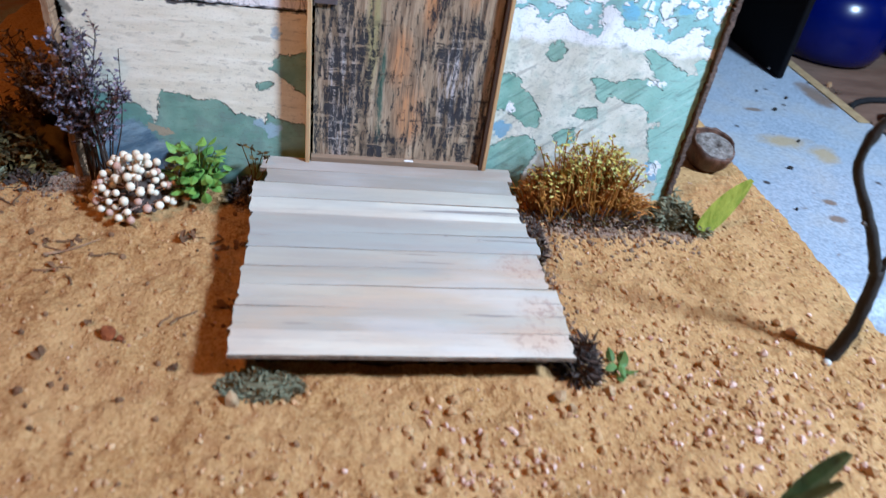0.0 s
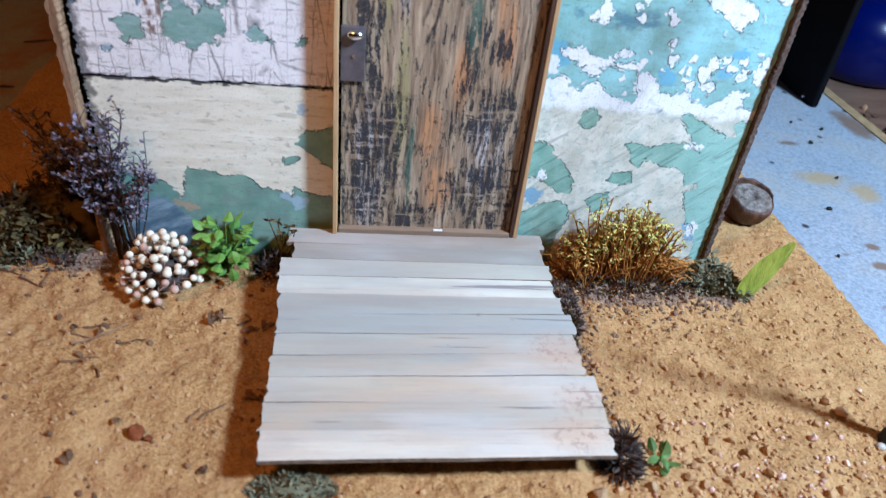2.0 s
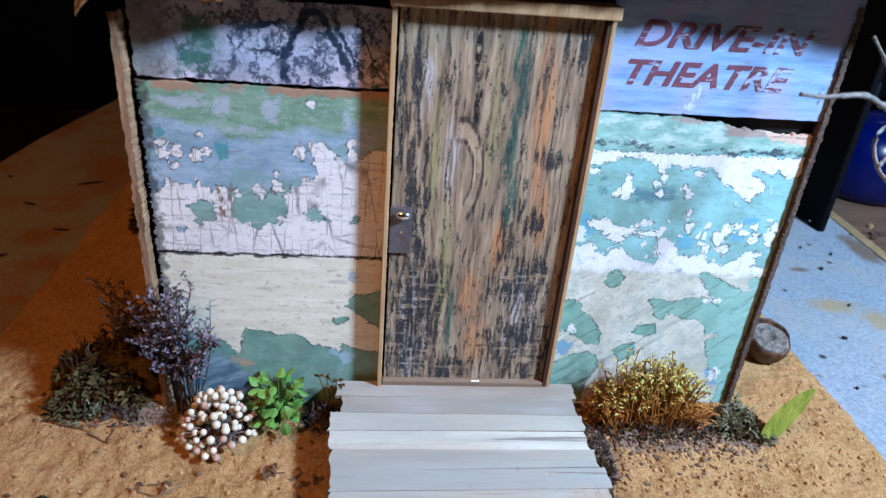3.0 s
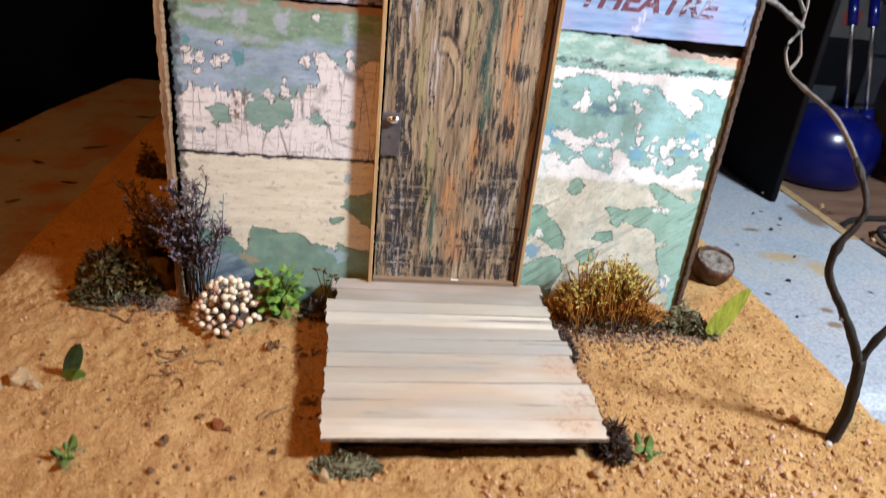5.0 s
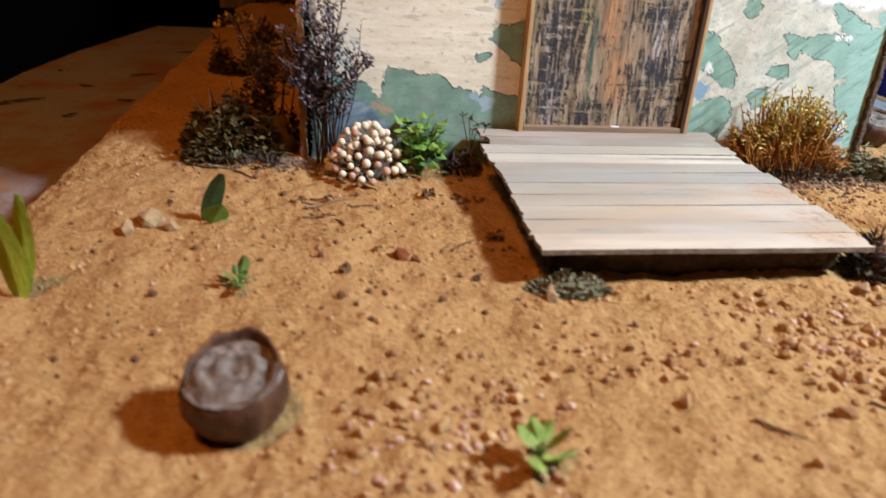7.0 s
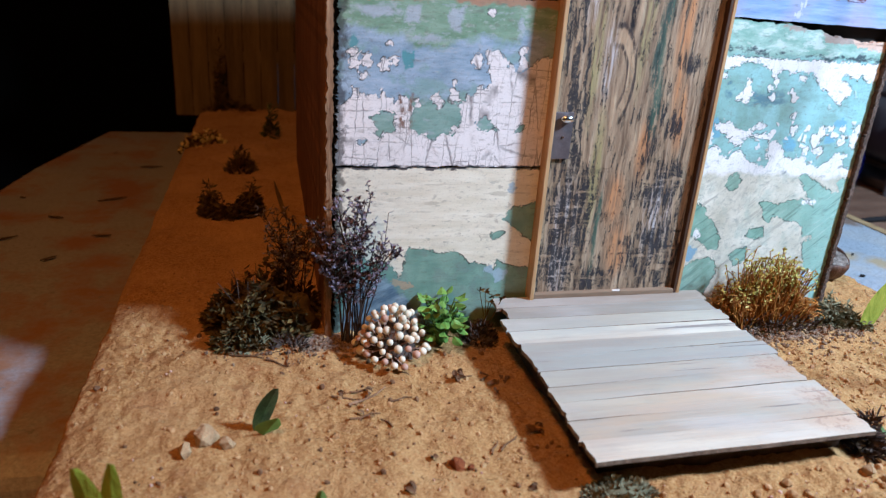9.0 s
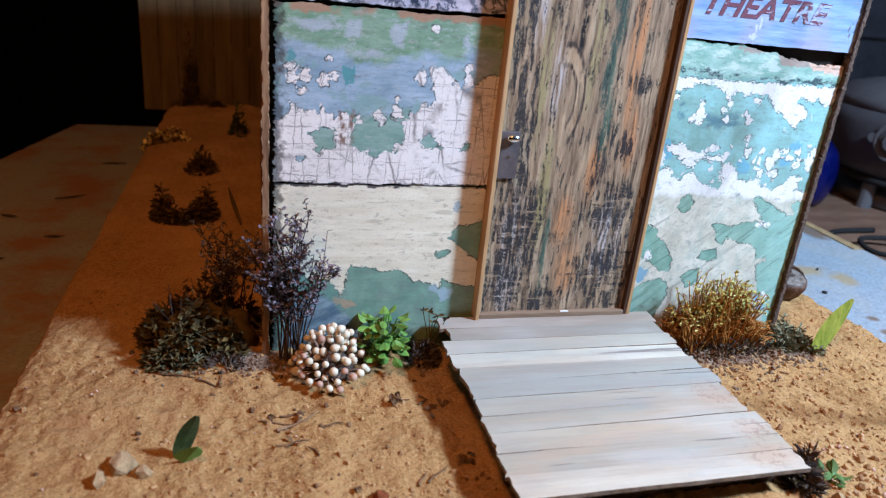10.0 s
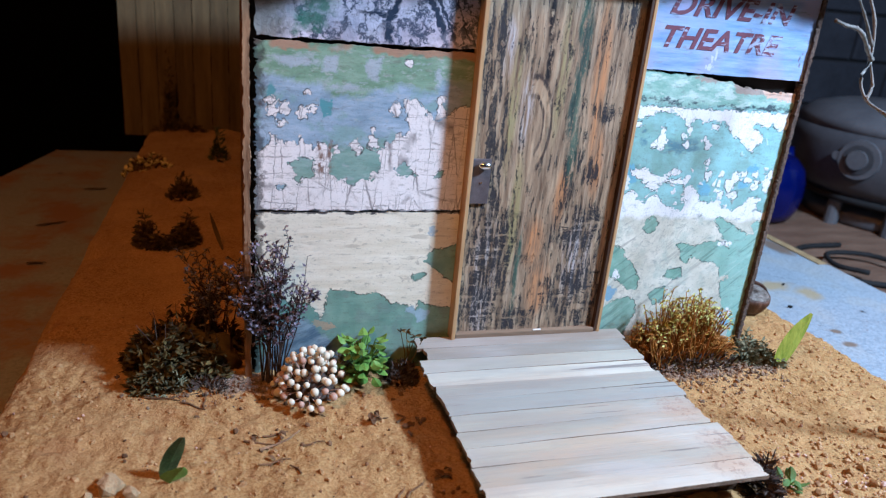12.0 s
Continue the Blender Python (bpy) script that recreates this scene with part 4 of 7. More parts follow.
def ground(x, y):
    z = 0.0020 * noise.noise((x * 18, y * 18, 3.1)) + 0.0017 * noise.noise((x * 55, y * 55, 7.7))
    rough = 0.55 + 0.9 * max(0.0, min(1.0, 0.5 + 1.3 * noise.noise((x * 22, y * 22, 6.6))))
    z += 0.0011 * noise.noise((x * 120, y * 120, 1.2)) + 0.0007 * rough * noise.noise((x * 270, y * 270, 5.2))
    z += 0.0028 * max(0.0, min(1.0, (-x - 0.03) / 0.12)) * max(0.0, min(1.0, (y + 0.17) / 0.08))
    for cx, cy, r in ((-0.0475, -0.2040, 0.0100), (-0.0265, -0.2065, 0.0135)):
        d = math.hypot(x - cx, y - cy)
        back = max(0.0, min(1.0, 0.6 + 1.2 * (y - cy) / r))
        z += back * (0.0006 * math.exp(-((d - r - 0.0015) / 0.0022) ** 2) - 0.0042 * math.exp(-((d - r + 0.0022) / 0.0026) ** 2))
    z += 0.0005 * rough * noise.noise((x * 430, y * 430, 9.2))
    z += 0.0030 * math.exp(-((x - 0.088) / 0.034) ** 4 - ((y + 0.004) / 0.0125) ** 2) + 0.0020 * math.exp(-((x + 0.140) / 0.024) ** 2 - ((y + 0.002) / 0.014) ** 2)
    edge = min(x - X0, X1 - x, y - Y0, Y1 - y)
    z -= 0.004 * math.exp(-edge / 0.006)
    return z


def soil_sheet():
    xs = np.concatenate([np.linspace(X0, X1, 500)])
    ys = np.concatenate([np.linspace(Y0, 0.06, 360), np.linspace(0.064, Y1, 110)])
    verts = [(x, y, ground(x, y)) for y in ys for x in xs]
    nx, ny = len(xs), len(ys)
    faces = [(j * nx + i, j * nx + i + 1, (j + 1) * nx + i + 1, (j + 1) * nx + i) for j in range(ny - 1) for i in range(nx - 1)]
    rim = [i for i in range(nx)] + [j * nx + nx - 1 for j in range(1, ny)] + [(ny - 1) * nx + i for i in range(nx - 2, -1, -1)] + [j * nx for j in range(ny - 2, 0, -1)]
    low = len(verts)
    for i in rim:
        x, y, z = verts[i]
        k = 0.0012 * noise.noise((x * 400, y * 400, 0.5))
        verts.append((x + k, y + k, BENCH_Z + 0.022))
    n = len(rim)
    faces += [(rim[(a + 1) % n], rim[a], low + a, low + (a + 1) % n) for a in range(n)]
    me = bpy.data.meshes.new("sand_layer")
    me.from_pydata(verts, [], faces)
    me.materials.append(SAND)
    me.polygons.foreach_set("use_smooth", [True] * len(me.polygons))
    return me


base = thing("diorama_base", (0, 0, BENCH_Z), "flat display board covered with orange sand, on the workbench", "model base")
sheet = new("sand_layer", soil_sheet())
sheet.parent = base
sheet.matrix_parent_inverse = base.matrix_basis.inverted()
part("board", boxed((X0 + 0.001, Y0 + 0.001, BENCH_Z), (X1 - 0.001, Y1 - 0.001, BENCH_Z + 0.0225), 0.001), DARKWOOD, base, "dark wooden board edge")

# ---- the shack ----
shack = thing("shack", (0, 0.15, 0), "miniature weathered shack with peeling turquoise and cream boards", "miniature house")
WALL_Y = 0.003


def inside_by(x, z, outline):
    """Distance in mm from the outline of a patch, more than 0 inside it."""
    far, odd = np.full(len(x), 1e9), np.zeros(len(x), bool)
    for (ax, az), (bx, bz) in zip(outline, outline[1:] + outline[:1]):
        dx, dz = bx - ax, bz - az
        t = np.clip(((x - ax) * dx + (z - az) * dz) / (dx * dx + dz * dz), 0, 1)
        far = np.minimum(far, np.hypot(x - ax - t * dx, z - az - t * dz))
        if dz:
            odd ^= ((az > z) != (bz > z)) & (x < dx * (z - az) / dz + ax)
    return np.where(odd, far, -far)


def paint(ob, layer, outlines=(), chips=(), holes=()):
    """Lays a paint layer on a board: patches by outline and small rounded chips (x, z, rx, rz), in mm."""
    me = ob.data
    at = np.empty(len(me.vertices) * 3)
    me.vertices.foreach_get("co", at)
    x, z = at[0::3] * 1000, at[2::3] * 1000
    depth = np.full(len(x), -50.0)
    for outline in outlines:
        depth = np.maximum(depth, inside_by(x, z, outline))
    for outline in holes:
        depth = np.minimum(depth, -inside_by(x, z, outline))
    for k, (cx, cz, rx, rz) in enumerate(chips):
        a = np.arctan2(z - cz, x - cx)
        r = np.hypot((x - cx) / rx, (z - cz) / rz)
        depth = np.maximum(depth, (1.0 + 0.16 * np.sin(3 * a + k * 2.1) + 0.10 * np.sin(5 * a + k) - r) * min(rx, rz) + 0.35)
    me.attributes.new(layer, "FLOAT", "POINT").data.foreach_set("value", depth)


def recede(ob):
    """The right half of the front stands slightly askew: it runs back towards the corner."""
    pivot = Vector((-0.037, -0.262, 0.217))
    for v in ob.data.vertices:
        v.co = pivot + (v.co - pivot) * (1 + 0.234 * max(0.0, v.co.x - 0.037))


def wall_piece(name, lo, hi, material, label, seed, amount=0.0005, cell=0.0006):
    return part(name, rough_board(lo, hi, cell, amount, seed, teeth=0.0016 if lo[0] < 0 else 0.0), material, shack, label)


T = 0.0022
cream = wall_piece("cream_board", (-0.1236, WALL_Y, -0.006), (-0.036, WALL_Y + T, 0.0759), LOW, "cream painted bottom board peeling to green", 1.3, 0.0003)
cracked = wall_piece("cracked_board", (-0.1236, WALL_Y - 0.0002, 0.0768), (-0.036, WALL_Y + T, 0.1432), MID, "blue-green board with cracked white paint", 2.7, 0.0008)
wall_piece("blotched_board", (-0.1236, WALL_Y, 0.1446), (-0.036, WALL_Y + T, 0.1722), TOP, "lilac board with dark navy blotches", 4.1, 0.0010, 0.0012)
turquoise = wall_piece("turquoise_board", (0.0370, WALL_Y, -0.006), (0.1238, WALL_Y + T, 0.1368), PANEL, "peeling turquoise board, white and cream below", 5.9, 0.0008)
for v in turquoise.data.vertices:
    if v.co.z > 0.1355:
        v.co.z += 0.0040 * max(0.0, min(1.0, (0.094 - v.co.x) / 0.022)) + 0.0009 * noise.noise((v.co.x * 260, 2.1, 0.4)) - 0.0016 * max(0.0, min(1.0, (v.co.x - 0.10) / 0.02)) + 0.0005 * noise.noise((v.co.x * 900, 2.1, 0.4))

paint(cream, "green_layer", [
    [(-130, 44), (-118, 40.6), (-112.4, 37.6), (-109.1, 34.7), (-105.4, 35.2), (-101.1, 34), (-98.5, 30.7), (-96.3, 27.3), (-94.5, 32.2), (-94.2, 38.7), (-92.4, 41.1), (-88.1, 40.5), (-83.3, 39.9), (-78.5, 38.1), (-72.3, 39.3), (-68.7, 36.3), (-65.1, 33.2), (-61.4, 33.5), (-56.9, 32), (-53.9, 29.8), (-52.6, 34.4), (-47.6, 31.9), (-30, 28.8), (-30, -10), (-130, -10)],
    [(-51.6, 53.3), (-48.2, 59.3), (-43.8, 59), (-40.9, 59.9), (-36.1, 62.7), (-33, 55), (-35.9, 42.4), (-41.4, 45.4), (-46.8, 49.8)],
    [(-56.9, 46.9), (-53.7, 48.1), (-50, 47.5), (-53.2, 44.5), (-56.2, 44)]])
paint(cream, "blue_wash", [[(-118.3, 26.3), (-103.6, 27.7), (-92, 16.8), (-85, 7), (-85, -8), (-122, -8)]])
paint(cream, "tan_scrap", [[(-99.9, 27.7), (-91.5, 24.5), (-89.2, 22.4), (-99.1, 23.4)]], [(-94, 22.5, 1.6, 0.9)])
paint(cream, "sky_fleck", chips=[(-50.7, 27.3, 3.0, 3.1), (-49.1, 67.7, 1.4, 1.9), (-56, 30, 1.6, 1.2)])

paint(cracked, "white_layer", [
    [(-130, 99), (-121.6, 101.3), (-118.7, 103.3), (-117.8, 108.1), (-115.9, 107.7), (-115.6, 104.3), (-113.2, 107), (-112.1, 104.4), (-109.4, 105.4), (-107.8, 104.2), (-106.6, 107.9), (-104.7, 105), (-102.2, 104.1), (-101, 102.2), (-99.5, 104.6), (-96, 104.7), (-94.4, 102.8), (-93.4, 98.9), (-94.9, 96.8), (-95.2, 92.8), (-93, 91.3), (-90.9, 89.3), (-88.2, 90.4), (-87.4, 88.3), (-84.7, 87.3), (-80, 84), (-80, 65), (-130, 65)],
    [(-90, 84), (-84.8, 87.3), (-82.3, 89.9), (-78.2, 90), (-77.4, 89), (-76.4, 91), (-78.6, 92), (-77.6, 94.1), (-74.9, 93.1), (-73.6, 97.7), (-75, 100.6), (-75.8, 102.6), (-73.1, 103.6), (-72.1, 106.6), (-70.3, 105.6), (-68.5, 106.7), (-68.4, 109.1), (-66.2, 110.1), (-65.3, 108.2), (-62.8, 110.2), (-59, 113), (-45, 116), (-25, 116), (-25, 65), (-90, 65)],
    [(-62.8, 112.1), (-64.2, 115.4), (-64.1, 118.3), (-65.8, 120.6), (-65.7, 122.9), (-63.5, 123.9), (-60.7, 124), (-57.9, 121.2), (-56.2, 119.9), (-56.2, 117.5), (-54, 118.5), (-52.7, 115.7), (-50.5, 115.7), (-47.2, 117.7), (-41.6, 122), (-25, 121), (-25, 95), (-68, 95), (-67, 105), (-63.5, 109.5)]],
    chips=[(-117.8, 120.8, 1.9, 1.4), (-117.2, 117.1, 2.1, 2.1), (-112.8, 118.1, 1.9, 2.1), (-114.1, 112.5, 1.3, 0.9), (-104.2, 124.5, 0.7, 0.7), (-106, 116.4, 1.7, 2.1), (-102, 118.4, 1.3, 1.2), (-92, 102.3, 1.1, 1.2), (-85, 104.4, 1.5, 1.7), (-83.1, 102.7, 0.9, 1.5), (-77.4, 105.5, 1.8, 2.5), (-69.1, 119.6, 1.7, 2.4), (-50.4, 123.8, 1.5, 1.6), (-50, 118.6, 2.0, 2.9), (-77.6, 110.8, 0.5, 0.7), (-64.8, 137.9, 1.1, 0.9)],
    holes=[[(-111, 96.6), (-107.8, 97.6), (-106.1, 99.4), (-102.2, 98.5), (-100.6, 96.7), (-101.7, 94.2), (-100.6, 92.2), (-102.1, 90.2), (-105.1, 90.7), (-106.6, 87.3), (-109, 90.1), (-107.7, 91.6), (-108.6, 93.6)],
           [(-67.8, 94.7), (-63.9, 97.8), (-57.7, 91.8), (-61.8, 91.8), (-66.3, 92.2)], [(-50.8, 91.4), (-48.9, 94.5), (-47, 95.5), (-46.1, 93), (-48.5, 91.4)], [(-115.7, 87), (-113.9, 87.8), (-111.7, 87.3), (-114.1, 85.2)]])
paint(cracked, "green_top", [[(-130, 150), (-30, 150), (-30, 131), (-50.3, 131.6), (-52.6, 127.4), (-59.1, 127.7), (-67.7, 129.3), (-78.6, 125.6), (-85.1, 123.2), (-93.6, 124.1), (-99.7, 127.4), (-107.9, 128.7), (-116.1, 129.9), (-130, 130)]])
paint(cracked, "grey_dabs", [[(-98.1, 138.5), (-92.5, 138.7), (-92.9, 132.7), (-98.6, 132.6)], [(-81.6, 139), (-75.7, 139.2), (-76.6, 129.5), (-81.5, 130.8)]], [(-110, 136, 7.0, 1.6), (-52.5, 133, 1.0, 2.8), (-88, 127, 5.0, 0.9)])
paint(cracked, "sea_field", [[(-97, 106), (-88, 103), (-73, 107), (-72.7, 86), (-96.6, 86)], [(-112, 100), (-100, 100), (-100, 86), (-112, 86)], [(-68, 98), (-57, 98), (-57, 90), (-68, 90)], [(-52, 96), (-45, 96), (-45, 90), (-52, 90)]])
paint(cracked, "teal_dab", [[(-98.7, 121.7), (-94.2, 121.8), (-94.4, 116.7), (-97.8, 114.7), (-98.8, 118)]], [(-118, 124, 1.2, 2.4)])
paint(cracked, "rust_run", [[(-99.9, 105.5), (-93.4, 105.5), (-94.7, 90), (-98.8, 90)], [(-124, 121), (-118, 120.5), (-118, 118.5), (-124, 118)]])

paint(turquoise, "white_layer", [
    [(30, 125.8), (130, 126.7), (125.9, 122.5), (124.4, 119.4), (121.1, 118.1), (118.1, 118), (114.8, 121.2), (113.3, 119.2), (109.5, 119.6), (104.9, 121.5), (104.5, 119), (111.8, 115.4), (111.6, 112), (108.3, 110.9), (107.2, 107.3), (103.9, 108.3), (101.6, 110.8), (98.8, 112.6), (93.3, 115), (87.3, 121.6), (84.8, 120.6), (79.8, 121.5), (76.6, 119.4), (73.8, 121.3), (70.4, 120.3), (67.6, 118.2), (65.5, 120.7), (60.3, 123.5), (52, 123.8), (47.6, 121.7), (43.1, 120.2), (30, 121)],
    [(42.6, 96.9), (50.9, 98), (54.3, 95.4), (58.9, 93.9), (61.7, 95), (65.4, 92.4), (70.1, 93.8), (74.2, 92), (72, 90.3), (66.9, 90.8), (60.7, 91.8), (57.1, 89.6), (51.9, 91.2), (46.8, 92.7), (43.1, 94.8)],
    [(30, 83), (38, 84.5), (45, 87.3), (48.2, 85.5), (48.6, 83), (53.3, 81.4), (55.8, 84.7), (59, 85.3), (62.9, 81.5), (68.9, 78.8), (74.1, 77.7), (75.5, 81.6), (73.3, 85.7), (72.6, 89.8), (77.1, 89.9), (81.4, 86.7), (83.4, 83.1), (87.5, 81.8), (91.2, 82.3), (94.7, 84), (96.9, 79.6), (103.6, 78.5), (108.2, 81.4), (110.9, 84.2), (113.3, 85.4), (116.6, 82), (118, 78.7), (123.5, 77.6), (131, 79.4), (131, -12), (30, -12)]],
    chips=[(55.7, 115, 0.8, 2.2), (55.9, 110.5, 2.2, 3.6), (52.5, 108.9, 1.4, 1.3), (69.9, 116.3, 1.2, 1.5), (67.1, 113.2, 1.2, 1.0), (69.4, 109.5, 1.5, 1.5), (83.5, 118.6, 1.9, 1.2), (80.9, 109.7, 1.5, 1.8), (83.2, 101.2, 1.0, 1.6), (84.9, 95.1, 1.5, 1.9), (78.7, 112.2, 1.0, 1.0), (55.8, 90.1, 3.2, 2.7), (51.2, 92.8, 2.2, 2.1), (66.4, 96.7, 2.0, 1.3), (41, 90.2, 1.7, 3.2)]
    + [(98.4, 90.9, 2.5, 3.3), (100.9, 94.5, 2.0, 2.7), (101.5, 86.1, 2.6, 1.9), (104.8, 96.7, 1.8, 1.1), (112.6, 90.3, 2.1, 1.6), (112, 96.3, 1.5, 1.3), (114.1, 92.8, 1.8, 1.1), (119.8, 92.6, 2.1, 2.2), (120.9, 96.4, 1.5, 2.2), (112.9, 83.7, 1.6, 1.7), (116.7, 84, 1.3, 1.1), (94.3, 86, 1.5, 1.4), (120.2, 88.8, 1.3, 0.8), (125, 90.5, 1.0, 2.2), (42.2, 117.7, 1.9, 1.2)])
paint(turquoise, "green_layer", [
    [(54.6, 68.8), (55.8, 73.1), (59.8, 74.8), (63, 70.9), (61.6, 68), (58.6, 65.7)],
    [(33, 55), (41.7, 59.8), (46.8, 57.8), (47.8, 54.3), (53, 50.4), (55.7, 46.2), (58.3, 42.5), (58.1, 36.3), (53, 37), (47.2, 40.7), (43.4, 43.8), (33, 43.8)],
    [(75.8, 60.2), (79, 61.4), (85.2, 59.4), (92.6, 61.8), (99.3, 62.7), (107.2, 58.3), (101.7, 64.1), (97.3, 69.9), (94, 73.4), (96.8, 75.1), (104.2, 72), (116.2, 65.7), (119.6, 66.3), (116.9, 72.1), (130, 74.2), (132, 56), (132, -10), (118.4, 0), (118.4, 13.8), (114.6, 23.8), (111.6, 24.5), (107.3, 35.8), (105.6, 39.9), (110.6, 42.4), (110.3, 43.6), (105.5, 43), (103.4, 48.3), (99.5, 51.3), (94.7, 51.3), (91.8, 52.2), (85.6, 54), (83.6, 50.4), (80.1, 52.2), (78.2, 57.3)],
    [(72, 43.7), (74, 47.4), (81.3, 48.3), (82.8, 43.1), (77.6, 42.2)], [(34, -10), (34, 22), (38.4, 25.1), (44, 29.8), (48.3, 32), (53.5, 33.2), (58.3, 31.3), (59.7, 24.9), (55.9, 15.2), (54, -10)], [(65.4, 34.4), (69, 36.9), (74.2, 38.1), (75.3, 31.2), (69, 28)]])
paint(turquoise, "sky_fleck", [[(34, 100), (43.4, 99.5), (46.5, 94.8), (46.1, 90.6), (34, 90)], [(80, 90.4), (84.1, 92.7), (87.7, 90), (87.5, 85.6), (83, 85)]], [(96, 121, 3.0, 2.2), (106, 92, 2.5, 2.0), (110, 99, 3.0, 1.6)])
paint(turquoise, "blue_low", [[(109.7, 24.5), (115, 24.5), (118.1, 15.2), (113.6, 15.2)]], [(42.5, 35, 3.4, 3.4)])
paint(turquoise, "white_scrap", chips=[(115, 21.8, 2.2, 3.0), (44.6, 44.7, 1.6, 2.2), (103.6, 61.2, 3.2, 1.0)])
paint(turquoise, "bare_strip", [[(87.7, 139), (105.4, 137.7), (107.7, 134.3), (90.5, 133.9)]], [(74, 139, 5.0, 1.0)])
paint(turquoise, "peach_strip", [[(103.9, 137.5), (130, 136.5), (126, 131.4), (107.4, 133.3)]])
recede(turquoise)
# black sheet behind the boards, so that their gaps look deep in shade
recede(part("back_lining", boxed((-0.1255, WALL_Y + T + 0.0006, -0.006), (0.1270, WALL_Y + T + 0.0026, 0.1690)), GAPSHADE, shack))
part("side_wall", rough_board((-0.1280, 0.0052, -0.006), (-0.1262, 0.300, 0.1645), 0.004, 0.0004, 3.3), SIDE, shack, "reddish brown side board")
part("corner_post", rough_board((-0.1281, -0.0024, -0.004), (-0.1257, 0.0050, 0.1665), 0.0008, 0.0006, 6.4, teeth=0.0005), POST, shack, "splintered brown corner edge")
part("side_wall", rough_board((0.1285, 0.0105, -0.006), (0.1300, 0.300, 0.1825), 0.004, 0.0004, 9.3), SIDE, shack, "reddish brown side board")
recede(part("corner_post", rough_board((0.1243, 0.0008, -0.001), (0.1262, 0.0052, 0.1830), 0.0008, 0.0006, 7.1, teeth=0.0010), DARKEDGE, shack, "frayed corner edge"))
part("back_wall", boxed((-0.1236, 0.2950, -0.006), (0.1285, 0.3000, 0.168)), SIDE, shack)

# sign board, with its lettering
sign = part("sign_board", rough_board((0.0375, WALL_Y - 0.0008, 0.1418), (0.1262, WALL_Y + T, 0.1855), 0.0022, 0.0005, 3.9), SIGN, shack, "faded blue sign board with worn red lettering")

recede(sign)


def lettering(text, x0, x1, z, height, name):
    data = bpy.data.curves.new(name, "FONT")
    data.body, data.size, data.shear, data.extrude, data.offset = text, 0.01, 0.30, 0.00004, 0.00024
    tmp = bpy.data.objects.new(name, data)
    me = bpy.data.meshes.new_from_object(tmp)
    bpy.data.objects.remove(tmp)
    xs = [v.co.x for v in me.vertices]
    hs = [v.co.y for v in me.vertices]
    for v in me.vertices:
        u = (v.co.x - min(xs)) / (max(xs) - min(xs))
        h = (v.co.y - min(hs)) / (max(hs) - min(hs))
        v.co = (x0 + (x1 - x0) * u, WALL_Y - 0.00095 + v.co.z, z + height * h)
    me.materials.append(LETTER)
    ob = new(name, me)
    recede(ob)
    ob.parent = sign
    ob.matrix_parent_inverse = origin_of(sign).inverted()
    return ob


lettering("DRIVE-IN", 0.0470, 0.1118, 0.1653, 0.0090, "lettering")
lettering("THEATRE", 0.0460, 0.1078, 0.1518, 0.0090, "lettering")

# door
door = part("door", boxed((-0.0348, 0.0004, 0.0185), (0.0348, 0.0050, 0.1735), 0.0003), DOOR, shack, "weathered tan wooden door with dark streaks")
part("door_jamb", boxed((-0.0376, -0.0034, 0.0165), (-0.0358, 0.0054, 0.1740), 0.0003), TRIM, shack)
jamb = part("door_jamb", boxed((0.0364, -0.0022, 0.0165), (0.0380, 0.0054, 0.1740), 0.0003), TRIM, shack)
# strip added so that the jamb's shaded inner face looks dark
part("jamb_lining", boxed((0.0349, -0.0020, 0.0165), (0.0363, 0.0054, 0.1740), 0.0002), JAMBSHADE, jamb, "dark brown strip for the shade inside the jamb")
part("door_lintel", boxed((-0.0384, -0.0049, 0.1742), (0.0386, 0.0054, 0.1785), 0.0004), TRIM, shack)
part("door_sill", boxed((-0.0354, -0.0024, 0.0166), (0.0347, 0.0054, 0.0192), 0.0004), SILL, shack)
plate = part("lock_plate", boxed((-0.0352, -0.0010, 0.0812), (-0.0268, 0.0005, 0.1008), 0.0003), METAL, door, "dull metal lock plate")
knob = bmesh.new()
bmesh.ops.create_uvsphere(knob, u_segments=16, v_segments=10, radius=0.0020, matrix=Matrix.Translation((-0.0302, -0.0026, 0.0984)) @ Matrix.Diagonal((1.45, 0.8, 0.85, 1)))
part("knob", tube(knob, [(-0.0298, -0.0005, 0.0982), (-0.0298, -0.0030, 0.0982)], 0.0010, 10), SHINY, door, "small bright round knob", True)
part("keyhole", tube(bmesh.new(), [(-0.0308, -0.0006, 0.0905), (-0.0308, -0.0013, 0.0905)], 0.0006, 10), SHINY, door)


# roof sheet
def roof_z(x, y):
    z = 0.1757 + 0.0078 * max(0.0, min(1.0, (x + 0.135) / 0.085)) + 0.0095 * max(0.0, min(1.0, (x + 0.05) / 0.185)) - 0.0005 * (x > 0.1) + y * 0.09
    return z + 0.0016 * noise.noise((x * 38, 0.3, 4.4)) * math.exp(-max(0.0, y) / 0.03)


